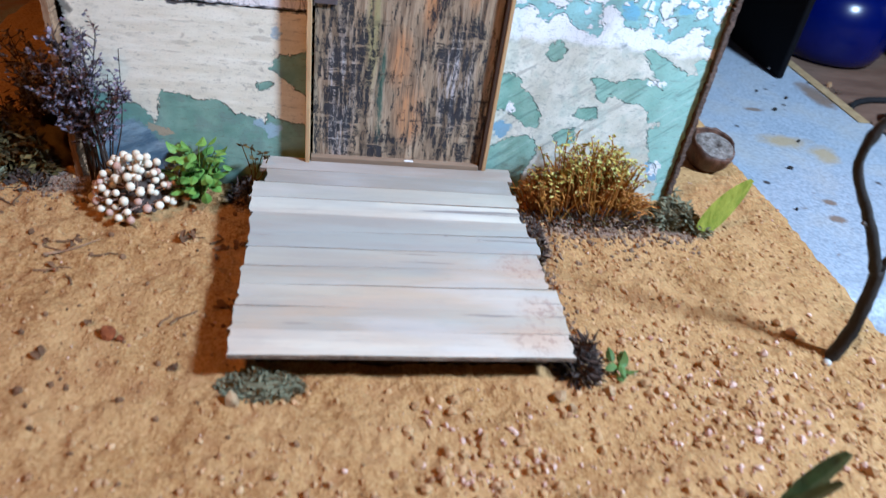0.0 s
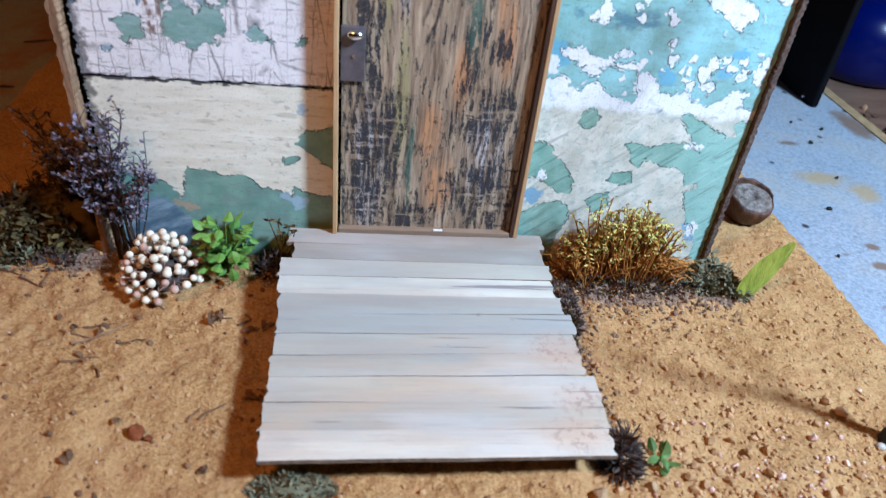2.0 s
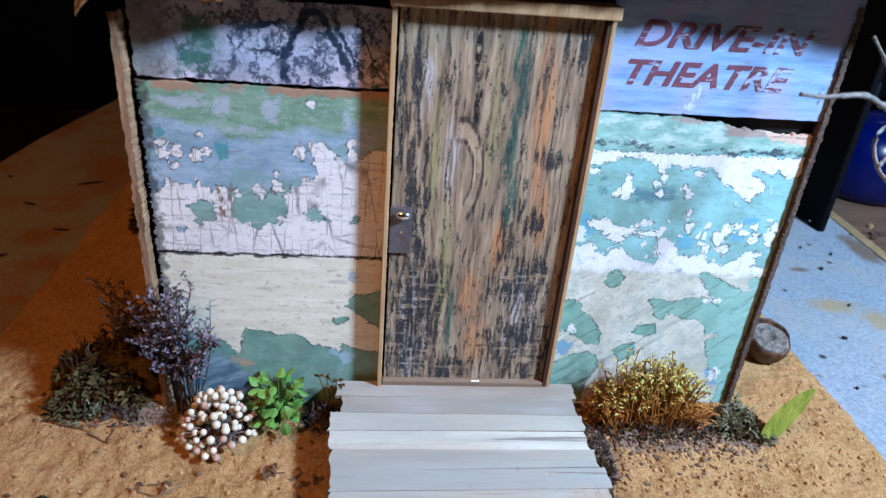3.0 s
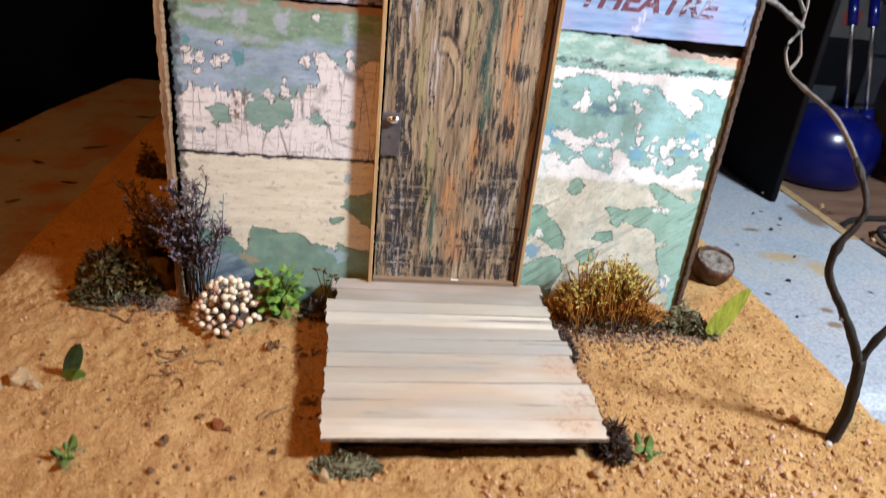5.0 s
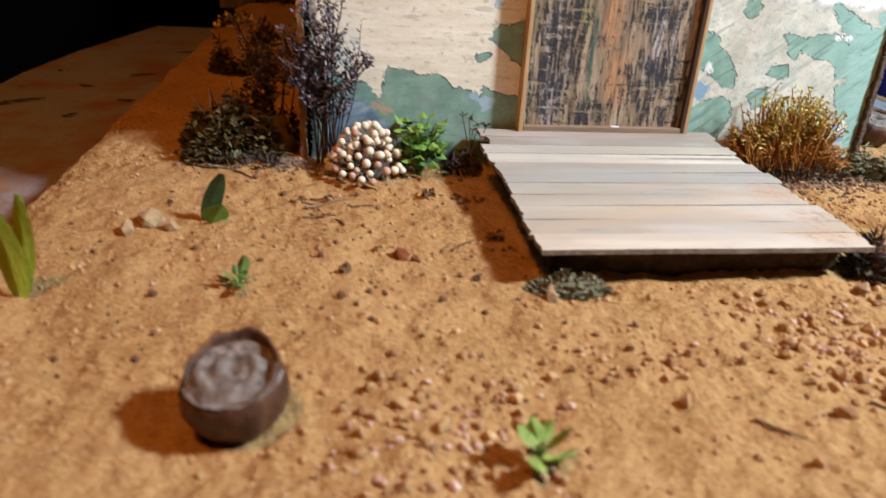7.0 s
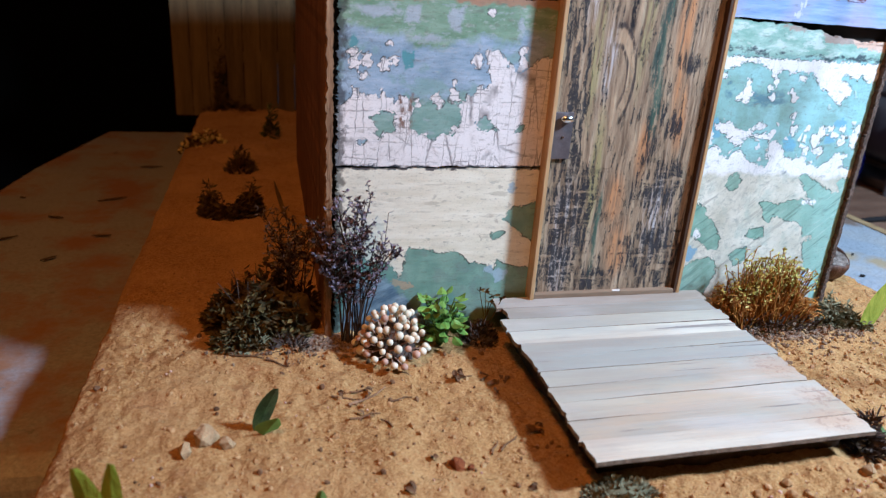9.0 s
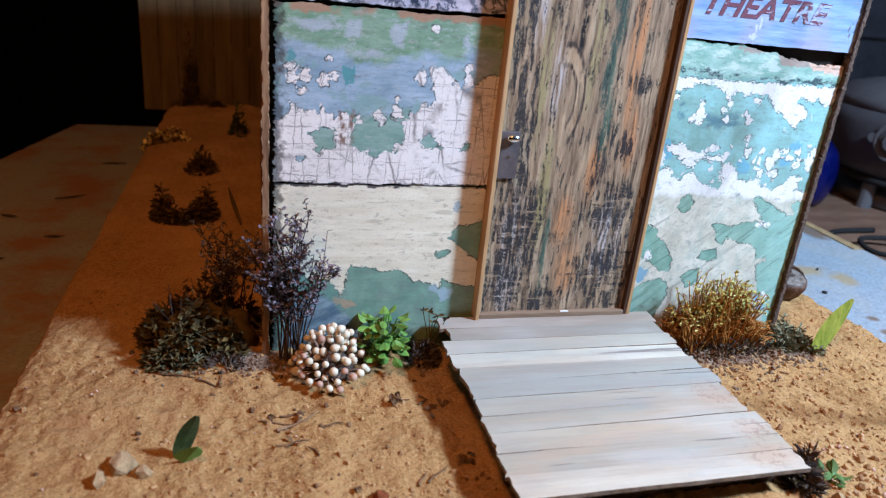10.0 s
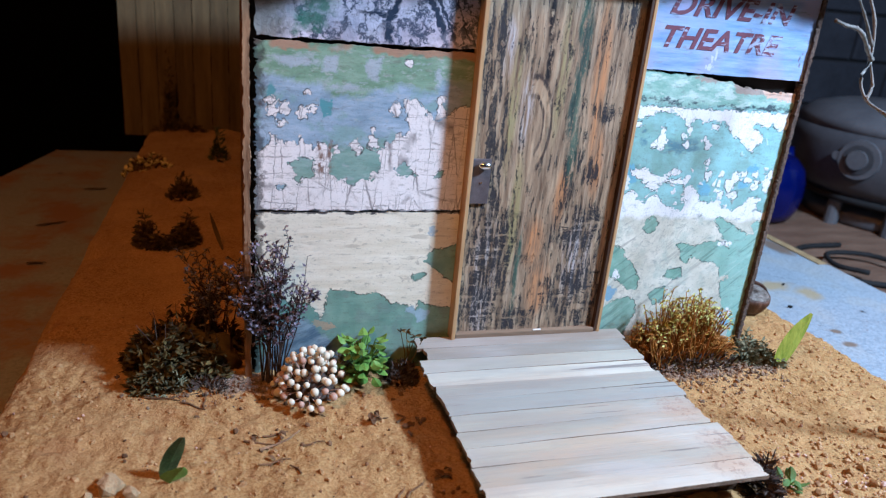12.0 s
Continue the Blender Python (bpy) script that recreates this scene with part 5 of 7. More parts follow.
def roof():
    bm = bmesh.new()
    nx, ny = 160, 60
    grid = []
    for s in (0.0, -0.0011):
        for j in range(ny + 1):
            for i in range(nx + 1):
                x = -0.134 + 0.309 * i / nx
                y = -0.012 + 0.328 * (j / ny) ** 1.4
                if j == 0:
                    y += 0.0022 * noise.noise((x * 60, 2.2, 0)) + 0.001 * noise.noise((x * 300, 5.2, 0))
                curl = 0.0016 * max(0.0, noise.noise((x * 22 + 9, 0, 0))) * math.exp(-j / 1.5)
                if j < 3:
                    flap = math.exp(-((x + 0.094) / 0.017) ** 2)
                    curl += flap * (0.0036 + 0.0012 * noise.noise((x * 90, 3.3, 1)) + 0.0009 * noise.noise((x * 420, 3.3, 1))) * (1.0, 0.45, 0.1)[j]
                    curl += 0.0075 * max(0.0, (-x - 0.126) / 0.008) ** 1.5 * (1.0, 0.6, 0.3)[j]
                    curl += 0.0007 * noise.noise((x * 260, 8.8, 0)) * (j == 0)
                corr = 0.0016 * math.sin(j * 1.1) if j > 3 else 0
                grid.append(bm.verts.new((x, y, roof_z(x, y) + s - curl + corr)))
    n = (nx + 1) * (ny + 1)
    at = lambda i, j, k: grid[k * n + j * (nx + 1) + i]
    for j in range(ny):
        for i in range(nx):
            bm.faces.new((at(i, j, 0), at(i + 1, j, 0), at(i + 1, j + 1, 0), at(i, j + 1, 0)))
            bm.faces.new((at(i, j + 1, 1), at(i + 1, j + 1, 1), at(i + 1, j, 1), at(i, j, 1)))
    for j, a, b in ((0, 1, 0), (ny, 0, 1)):
        for i in range(nx):
            bm.faces.new((at(i, j, a), at(i + 1, j, a), at(i + 1, j, b), at(i, j, b)))
    for i, a, b in ((0, 0, 1), (nx, 1, 0)):
        for j in range(ny):
            bm.faces.new((at(i, j, a), at(i, j + 1, a), at(i, j + 1, b), at(i, j, b)))
    return bm


part("roof_sheet", roof(), RUST, shack, "curled rusty brown roof sheet")

# ---- the deck ----
deck = thing("deck", (0, -0.055, 0), "low porch deck of whitewashed grey wooden slats, sagging to the front", "deck")
rng = random.Random(5)


def deck_z(y):
    return 0.0168 + 0.037 * y


REAR = [0.0, -0.0094, -0.0189, -0.0292, -0.0391, -0.0501, -0.0596, -0.0696, -0.0787, -0.0889, -0.0995, -0.1100]
FAR = [0.0, -0.0096, -0.0199, -0.0285, -0.0387, -0.0474, -0.0576, -0.0665, -0.0766, -0.0875, -0.0984, -0.1085]
LEFT = [-0.0545, -0.0517, -0.0562, -0.0557, -0.0545, -0.0539, -0.0537, -0.0541, -0.0539, -0.0543, -0.0538]
RIGHT = [0.0486, 0.0467, 0.0482, 0.0474, 0.0489, 0.0514, 0.0500, 0.0502, 0.0532, 0.0527, 0.0524]


def slat_mesh(i):
    """One uneven slat with frayed ends; its joints fan out slightly from one side to the other."""
    bm = bmesh.new()
    n, lift, tilt = 40, rng.uniform(0, 0.0003), rng.uniform(-0.0004, 0.0004)
    rows = []
    for k in range(n + 1):
        u = k / n
        x = LEFT[i] + (RIGHT[i] - LEFT[i]) * u
        end = k in (0, n)
        a = REAR[i] + (FAR[i] - REAR[i]) * u - 0.00006 + 0.00022 * noise.noise((x * 60, i * 3.7, 0))
        b = REAR[i + 1] + (FAR[i + 1] - REAR[i + 1]) * u + 0.00006 + 0.00022 * noise.noise((x * 60, i * 3.7 + 3.7, 0))
        row = []
        for q in range(6):
            y = a + (b - a) * q / 5
            fray = (0.0011 * noise.noise((i * 1.37, q * 0.9, k)) + 0.0005 * noise.noise((i * 4.1, q * 2.3, k))) if end else 0
            z = deck_z(y) + lift + tilt * (u - 0.5) + 0.00012 * math.sin(math.pi * q / 5) + 0.0001 * noise.noise((x * 30, i, 2.2))
            row.append((bm.verts.new((x + fray, y, z)), bm.verts.new((x + fray, y, z - 0.0017))))
        rows.append(row)
    for r0, r1 in zip(rows, rows[1:]):
        for q in range(5):
            bm.faces.new((r0[q][0], r0[q + 1][0], r1[q + 1][0], r1[q][0]))
            bm.faces.new((r0[q + 1][1], r0[q][1], r1[q][1], r1[q + 1][1]))
        for q in (0, 5):
            bm.faces.new((r0[q][0], r1[q][0], r1[q][1], r0[q][1]))
    for row in (rows[0], rows[-1]):
        for q in range(5):
            bm.faces.new((row[q][0], row[q][1], row[q + 1][1], row[q + 1][0]))
    bmesh.ops.recalc_face_normals(bm, faces=bm.faces)
    return bm


for i in range(11):
    slat = part("plank", slat_mesh(i), PLANK, deck)
    slat.data.attributes.new("slat", "FLOAT", "POINT").data.foreach_set("value", [i / 10] * len(slat.data.vertices))
    slat.data.materials.append(PLANKEDGE)
    for f in slat.data.polygons:
        f.material_index = 1 if abs(f.normal.y) > 0.7 or abs(f.normal.x) > 0.7 else 0
for x in (-0.047, 0.044):
    bm = bmesh.new()
    box(bm, (x, -0.100, -0.003), (x + 0.004, -0.002, 0.0108), 0.0004)
    part("joist", bm, DARKWOOD, deck)
part("front_beam", boxed((-0.047, -0.1000, -0.003), (0.048, -0.0965, 0.0106), 0.0004), DARKWOOD, deck)


# ---- plants on the sand ----
def clump(rng, centre, size, count, length, width, material, parent, name="foliage", lean=0.8, hang=0.0):
    """A mound of small leaves: centre on the ground, size (rx, ry, height)."""
    bm = bmesh.new()
    for _ in range(count):
        a, u = rng.uniform(0, 2 * math.pi), math.sqrt(rng.random())
        h = size[2] * (1 - u * u) * rng.uniform(0.25, 1.0) * (0.75 + 0.5 * noise.noise((a * 1.3, u * 2, centre[0] * 50)))
        p = Vector((centre[0] + size[0] * u * math.cos(a), centre[1] + size[1] * u * math.sin(a), 0))
        p.z = ground(p.x, p.y) + h
        d = Vector((math.cos(a) * u * lean + rng.uniform(-0.6, 0.6), math.sin(a) * u * lean + rng.uniform(-0.6, 0.6), rng.uniform(0.1, 1.0) - hang)).normalized()
        k = length * rng.uniform(0.5, 1.25)
        leaf(bm, p - d * k * 0.4, p + d * k * 0.6, (rng.uniform(-1, 1), rng.uniform(-1, 1), rng.uniform(-1, 1)), width * rng.uniform(0.7, 1.3), 2, 0.3)
    part(name, bm, material, parent)


def mound(centre, size, material, parent, name="soil"):
    """An uneven low heap that carries a plant."""
    bm = bmesh.new()
    made = bmesh.ops.create_icosphere(bm, subdivisions=4, radius=1)
    for v in made["verts"]:
        d = v.co.normalized()
        k = 1 + 0.25 * noise.noise(d * 2.5 + Vector((*centre, 0)) * 40) + 0.16 * noise.noise(d * 8 + Vector((*centre, 0)) * 70)
        v.co = Vector((centre[0] + d.x * size[0] * k, centre[1] + d.y * size[1] * k, ground(centre[0], centre[1]) - 0.001 + d.z * size[2] * k))
    part(name, bm, material, parent, smooth=True)


def on(x, y):
    return (x, y, ground(x, y))


rng = random.Random(11)

bush = thing("moss_bush", on(-0.153, 0.014), "dark olive moss bush beside the shack's corner", "moss")
mound((-0.150, 0.011), (0.019, 0.013, 0.017), MOSS, bush, "core")
for k in range(15):
    cx, cy = -0.152 + rng.uniform(-0.021, 0.018), 0.008 + rng.uniform(-0.014, 0.018)
    r = rng.uniform(0.006, 0.011)
    h = (0.041 - 0.022 * abs(cx + 0.149) / 0.022 - 0.40 * max(0.0, 0.004 - cy)) * rng.uniform(0.75, 1.1)
    clump(rng, (cx, cy), (r, r * 0.85, max(0.008, h)), 230, 0.0046, 0.0018, MOSS if k % 5 else STEM, bush, "foliage", 1.4, 0.25)
bm = bmesh.new()
for _ in range(16):
    p = Vector((-0.152 + rng.gauss(0, 0.010), 0.008 + rng.gauss(0, 0.007), 0.004))
    q = p + Vector((rng.gauss(0, 0.008), rng.gauss(-0.003, 0.006), rng.uniform(0.014, 0.030)))
    tube(bm, [p, p.lerp(q, 0.5) + Vector((rng.gauss(0, 0.001), 0, 0.001)), q], [0.0003, 0.00025, 0.0001], 3)
part("twig", bm, STEM, bush)
clump(rng, (-0.158, -0.009), (0.009, 0.005, 0.009), 130, 0.0046, 0.0009, LICHEN, bush, "pale_tuft")
clump(rng, (-0.143, -0.010), (0.008, 0.005, 0.006), 120, 0.0040, 0.0009, STEM, bush, "dead_growth")

sprig = thing("purple_sprig", on(-0.124, 0.002), "dried purple flower sprig leaning on the shack's corner", "dried plant")
bm, flecks = bmesh.new(), bmesh.new()
for s in range(17):
    a = rng.uniform(-1, 1)
    b0 = Vector((-0.1165 + rng.uniform(-0.005, 0.004), -0.004 + rng.uniform(-0.003, 0.003), ground(-0.124, -0.004) - 0.001))
    top = Vector((-0.1160 + a * 0.0160, -0.007 + rng.uniform(-0.008, 0.004), rng.uniform(0.046, 0.072) - 0.012 * abs(a)))
    mid = b0.lerp(top, 0.5) + Vector((-a * 0.003 + rng.uniform(-0.002, 0.002), rng.uniform(-0.002, 0.002), 0.004))
    line = curve_points([b0, mid, top], 9)
    tube(bm, line, [0.00046 - 0.0003 * i / len(line) for i in range(len(line))], 4)
    for i in range(7, len(line)):
        for _ in range(2):
            e = line[i] + Vector((rng.uniform(-0.0055, 0.0055), rng.uniform(-0.005, 0.003), rng.uniform(0.001, 0.008)))
            e.y = min(e.y, -0.0005) if e.x > -0.131 else e.y
            tube(bm, [line[i], (line[i] + e) / 2 + Vector((0, 0, 0.0008)), e], [0.0002, 0.00017, 0.00012], 3)
            for _ in range(5):
                q = line[i].lerp(e, rng.uniform(0.35, 1.08))
                leaf(flecks, q, q + Vector((rng.uniform(-1, 1), rng.uniform(-1, 0.3), rng.uniform(-0.3, 1))).normalized() * rng.uniform(0.0010, 0.0022), (rng.uniform(-1, 1), 1, rng.uniform(-1, 1)), 0.0013, 2)
for x, top in ((-0.1035, 0.060), (-0.1085, 0.050)):
    line = curve_points([(-0.1150, -0.004, ground(-0.115, -0.004)), (x - 0.003, -0.005, top * 0.5), (x, -0.006, top)], 7)
    tube(bm, line, [0.00034 - 0.0002 * i / len(line) for i in range(len(line))], 4)
    for q in line[8:]:
        leaf(flecks, q, q + Vector((rng.uniform(-1, 1), -0.3, rng.uniform(-0.2, 1))).normalized() * 0.0022, (1, 1, 0), 0.0012, 2)
part("stem", bm, STEM, sprig)
part("blossom", flecks, PURPLE, sprig)
back = thing("dry_shrub", on(-0.140, 0.030), "dry brown twiggy shrub in the shack's shade", "dried plant")
stems, flecks = bmesh.new(), bmesh.new()
for _ in range(13):
    b0 = Vector((-0.139 + rng.uniform(-0.004, 0.004), 0.018 + rng.uniform(-0.003, 0.003), 0.0))
    top = b0 + Vector((rng.uniform(-0.014, 0.007), rng.uniform(-0.014, 0.002), rng.uniform(0.034, 0.056)))
    line = curve_points([b0, b0.lerp(top, 0.5) + Vector((rng.gauss(0, 0.002), 0, 0.004)), top], 6)
    tube(stems, line, [0.0004 - 0.00025 * i / len(line) for i in range(len(line))], 3)
    for i in range(6, len(line)):
        for _ in range(3):
            e = line[i] + Vector((rng.uniform(-0.005, 0.005), rng.uniform(-0.005, 0.004), rng.uniform(-0.001, 0.006)))
            e.x = min(e.x, -0.1295)
            tube(stems, [line[i], e], [0.0002, 0.00012], 3)
            for _ in range(4):
                q = line[i].lerp(e, rng.uniform(0.4, 1.05))
                leaf(flecks, q, q + Vector((rng.uniform(-1, 1), rng.uniform(-1, 0.3), rng.uniform(-0.3, 1))).normalized() * rng.uniform(0.0010, 0.0020), (rng.uniform(-1, 1), 1, rng.uniform(-1, 1)), 0.0011, 2)
part("stem", stems, STEM, back)
part("blossom", flecks, DRYBLOOM, back)

berries = thing("berry_cluster", on(-0.101, -0.016), "cluster of small cream-white berries on the sand by the wall", "berries")
ball = bmesh.new()
bmesh.ops.create_icosphere(ball, subdivisions=2, radius=1)
ball_mesh = {}
for key, m in (("white", BERRY), ("pink", PINKBERRY)):
    me = bpy.data.meshes.new("berry")
    ball.to_mesh(me)
    me.materials.append(m)
    me.polygons.foreach_set("use_smooth", [True] * len(me.polygons))
    ball_mesh[key] = me
ball.free()
# dark heap added inside, so that the gaps between berries look shaded
mound((-0.1015, -0.0150), (0.0095, 0.0085, 0.0130), STEM, berries, "core")
stems = bmesh.new()
placed = []
tries = 0
while len(placed) < 86 and tries < 9000:
    tries += 1
    a, u = rng.uniform(0, 2 * math.pi), math.sqrt(rng.random())
    p = Vector((-0.1020 + 0.0150 * u * math.cos(a) * (1 + 0.20 * math.sin(a)), -0.0190 + 0.0150 * u * math.sin(a), 0))
    p.z = ground(p.x, p.y) + 0.003 + 0.0275 * max(0.0, 1 - u) ** 0.5 * (0.55 + 0.45 * (p.y + 0.032) / 0.027) * rng.uniform(0.30, 1.0) ** 0.6
    r = rng.uniform(0.0013, 0.0018)
    if any((p - q).length < (r + s) * 1.08 for q, s in placed):
        continue
    placed.append((p, r))
    # pink berries; more of them low down to darken the shaded inside
    ob = new("berry", ball_mesh["pink" if rng.random() < (0.34 if p.z < 0.011 else 0.12) else "white"])
    ob.parent, ob.matrix_parent_inverse = berries, berries.matrix_basis.inverted()
    ob.matrix_basis = Matrix.Translation(p) @ Matrix.Diagonal((r, r, r * rng.uniform(0.9, 1.05), 1))
    foot = Vector((-0.1015 + rng.uniform(-0.004, 0.004), -0.015 + rng.uniform(-0.003, 0.003), ground(-0.1, -0.015) - 0.0005))
    tube(stems, [foot, (foot + p) / 2 + Vector((0, 0, 0.001)), p], 0.00028, 3)
part("stem", stems, PINKBERRY, berries)


def leafy(rng, where, height, spread, count, size, material, label, name="leafy_plant", stem=LEAF, blunt=0.8, rise=0.0):
    t = thing(name, on(*where), label, "plant")
    st = bmesh.new()
    foot = Vector(on(*where)) - Vector((0, 0, 0.0008))
    for _ in range(count):
        a = rng.uniform(0, 2 * math.pi)
        h = rng.uniform(0.35, 1.0)
        r = spread * rng.uniform(0.25, 1.0) * (1.15 - 0.6 * h)
        p = foot + Vector((math.cos(a) * r, math.sin(a) * r, height * h))
        tube(st, [foot, foot.lerp(p, 0.5) + Vector((0, 0, height * 0.12)), p], [0.0004, 0.0003, 0.0002], 4)
        d = Vector((math.cos(a) * 0.9, math.sin(a) * 0.9 - 0.25, rng.uniform(-0.5, 0.7) + rise)).normalized()
        k = size * rng.uniform(0.7, 1.2)
        bm = leaf(bmesh.new(), p, p + d * k, d.cross(Vector((rng.uniform(-0.5, 0.5), rng.uniform(-0.5, 0.5), 1))), k * rng.uniform(0.55, 0.85), 5, rng.uniform(0.1, 0.4), rng.uniform(-0.1, 0.2), blunt, 0.65)
        part("leaf", bm, material, t, smooth=False)
    part("stem", st, stem, t)
    return t


leafy(rng, (-0.079, -0.008), 0.024, 0.0125, 74, 0.0056, LEAF, "fresh green leafy plant beside the white berries")
pale = thing("dry_tuft", on(-0.087, -0.003), "pale grey dry tuft beside the green plant", "dried plant")
clump(rng, (-0.088, -0.003), (0.008, 0.004, 0.020), 160, 0.0045, 0.0006, LICHEN, pale)
weed = thing("dry_weed", on(-0.0595, -0.003), "brown dry weed beside the deck's corner", "dried plant")
clump(rng, (-0.0605, -0.006), (0.008, 0.009, 0.012), 260, 0.0036, 0.0010, STEM, weed)
bm = bmesh.new()
for k in range(5):
    p = Vector(on(-0.060 + rng.uniform(-0.003, 0.003), -0.003))
    q = p + Vector((rng.uniform(-0.004, 0.008), rng.uniform(-0.004, 0.001), rng.uniform(0.015, 0.025)))
    tube(bm, [p, p.lerp(q, 0.5) + Vector((0.001, 0, 0)), q], [0.0003, 0.00025, 0.0002], 4)
    for _ in range(4):
        leaf(bm, q, q + Vector((rng.uniform(-1, 1), rng.uniform(-1, 0), rng.uniform(-0.3, 0.6))).normalized() * 0.003, (0, 1, 0.3), 0.0012, 3)
part("stalk", bm, MOSS, weed)

gold = thing("golden_moss", on(0.085, -0.003), "golden sprouting moss with yellow tips against the wall", "moss")
stalk, caps = bmesh.new(), bmesh.new()
tufts = [(0.0815 + rng.uniform(-0.0225, 0.0225), -0.0045 + rng.uniform(-0.0060, 0.003), rng.uniform(0.62, 1.12)) for _ in range(26)]
for _ in range(900):
    tx, ty, tall = rng.choice(tufts)
    p = Vector((tx + rng.gauss(0, 0.0026), ty + rng.gauss(0, 0.0018), 0))
    p.y = min(p.y, -0.0005)
    p.z = ground(p.x, p.y) - 0.0005
    h = (0.037 - 0.024 * abs((p.x - 0.0800) / 0.025) ** 2.0) * tall * rng.uniform(0.35, 1.0) ** 0.8
    h = max(0.005, h)
    q = p + Vector((rng.gauss(0, 0.0030) + (p.x - tx) * 0.9 + (p.x - 0.085) * 0.12, rng.uniform(-0.006, 0.002), h))
    q.y = min(q.y, 0.0012)
    bow = Vector((rng.gauss(0, 0.0022), rng.gauss(0, 0.0014), rng.uniform(0, 0.003)))
    nod = q + Vector((rng.gauss(0, 0.0016), rng.uniform(-0.0014, 0.0002), rng.uniform(-0.0012, 0.0008)))
    tube(stalk, [p, p.lerp(q, 0.4) + bow * 0.7, p.lerp(q, 0.78) + bow, q, nod], [0.00034, 0.0003, 0.00026, 0.00022, 0.0002], 3)
    for _ in range(4 if h > 0.020 else (1 if h > 0.015 else 0)):
        d = Vector((rng.uniform(-0.9, 0.9), rng.uniform(-0.9, 0.2), rng.uniform(-0.5, 0.7))).normalized()
        w = q.lerp(nod, rng.uniform(-0.2, 1.0)) if rng.random() < 0.6 else p.lerp(q, rng.uniform(0.70, 1.0)) + bow * 0.5
        leaf(caps, w, w + d * rng.uniform(0.0010, 0.0022), (rng.uniform(-1, 1), 1, 0.2), rng.uniform(0.0006, 0.0011), 3, 0.5)
part("stalk", stalk, GOLD, gold, "thin orange-brown stalks")
part("capsule", caps, CAPSULE, gold, "yellow-green seed tips")
clump(rng, (0.086, -0.011), (0.035, 0.007, 0.008), 520, 0.0034, 0.0009, STEM, gold, "dead_growth")
clump(rng, (0.090, -0.013), (0.034, 0.006, 0.006), 260, 0.0030, 0.0009, MOSS, gold, "dark_moss")

side = thing("grey_moss", on(0.125, -0.008), "grey-green moss at the foot of the shack's corner", "moss")
for cx, cy, r, h, n in ((0.122, -0.010, 0.009, 0.011, 300), (0.131, -0.010, 0.008, 0.014, 300), (0.127, -0.003, 0.009, 0.017, 260), (0.136, -0.014, 0.006, 0.007, 140)):
    clump(rng, (cx, cy), (r, r * 0.8, h), n, 0.0042, 0.0013, LICHEN, side, "foliage", 1.4, 0.2)
clump(rng, (0.130, -0.012), (0.009, 0.006, 0.006), 160, 0.0034, 0.0012, MOSS, side, "dark_growth")
edge = thing("dry_moss", on(0.058, -0.030), "brown dry moss along the deck's side", "moss")
clump(rng, (0.0575, -0.026), (0.005, 0.018, 0.007), 240, 0.0032, 0.0009, STEM, edge)
clump(rng, (0.0570, -0.036), (0.003, 0.008, 0.006), 80, 0.0032, 0.0009, MOSS, edge, "green_growth")
front = thing("lichen_cushion", on(-0.044, -0.1105), "low grey-green lichen cushion at the deck's front corner", "lichen")
mound((-0.044, -0.1105), (0.011, 0.005, 0.004), LICHEN, front, "core")
clump(rng, (-0.044, -0.1105), (0.0135, 0.0065, 0.0068), 700, 0.0021, 0.0008, LICHEN, front)
dark = thing("dark_weed", on(0.0605, -0.099), "dark dry weed at the deck's front corner", "dried plant")
clump(rng, (0.0580, -0.1010), (0.0068, 0.0075, 0.017), 420, 0.0056, 0.0009, STEM, dark, "foliage", 1.3)
leafy(rng, (0.072, -0.101), 0.005, 0.005, 10, 0.0042, DULL, "small dull green sprout near the deck's corner", "sprout")
leafy(rng, (-0.1385, -0.1105), 0.0058, 0.0030, 8, 0.0042, DULL, "small green sprout standing in the sand", "sprout", rise=0.5)
leafy(rng, (-0.0705, -0.1815), 0.0070, 0.0036, 11, 0.0056, PALELEAF, "small pale green sprout standing in the sand", "sprout", rise=0.8)


def blade(name, base_xy, tip, side_way, width, material, label, second=None, fold=0.07, bend=0.05, full=0.5):
    t = thing(name, on(*base_xy), label, "leaf")
    foot = Vector(on(*base_xy)) - Vector((0, 0, 0.0006))
    part("leaf", leaf(bmesh.new(), foot, Vector(tip), side_way, width, 11, fold, bend, 0.85, full), material, t)
    if second:
        part("leaf", leaf(bmesh.new(), foot, Vector(second), side_way, width * 0.75, 8, fold, bend, 0.85, full), material, t)
    return t


blade("planted_leaf", (0.1368, -0.0156), (0.1530, -0.0125, 0.0268), (1, 0.05, -0.35), 0.0118, BLADE, "single yellow-green leaf planted upright in the sand", None, 0.06, 0.02, 0.6)
blade("planted_leaf", (0.0540, -0.1884), (0.0515, -0.1855, 0.0262), (1, 0.2, 0), 0.0092, BRIGHTBLADE, "single bright green leaf planted upright in the sand")
blade("planted_leaf", (-0.1938, -0.1138), (-0.1984, -0.1125, 0.0300), (1, -0.3, 0), 0.0084, BRIGHTBLADE, "split yellow-green leaf planted upright in the sand", (-0.1900, -0.1120, 0.0300))
blade("planted_leaf", (0.1015, -0.1572), (0.1125, -0.1545, 0.0262), (1, -0.2, -0.45), 0.0078, DEEP, "dark green blunt leaves planted in the sand", (0.1118, -0.1585, 0.0190), 0.10, 0.03, 0.30)
t = blade("leaf_sprig", (-0.1555, -0.0630), (-0.1490, -0.0650, 0.0190), (1, 0.3, -0.3), 0.0062, DEEP, "dark pointed leaf with a pale round leaf at its foot")
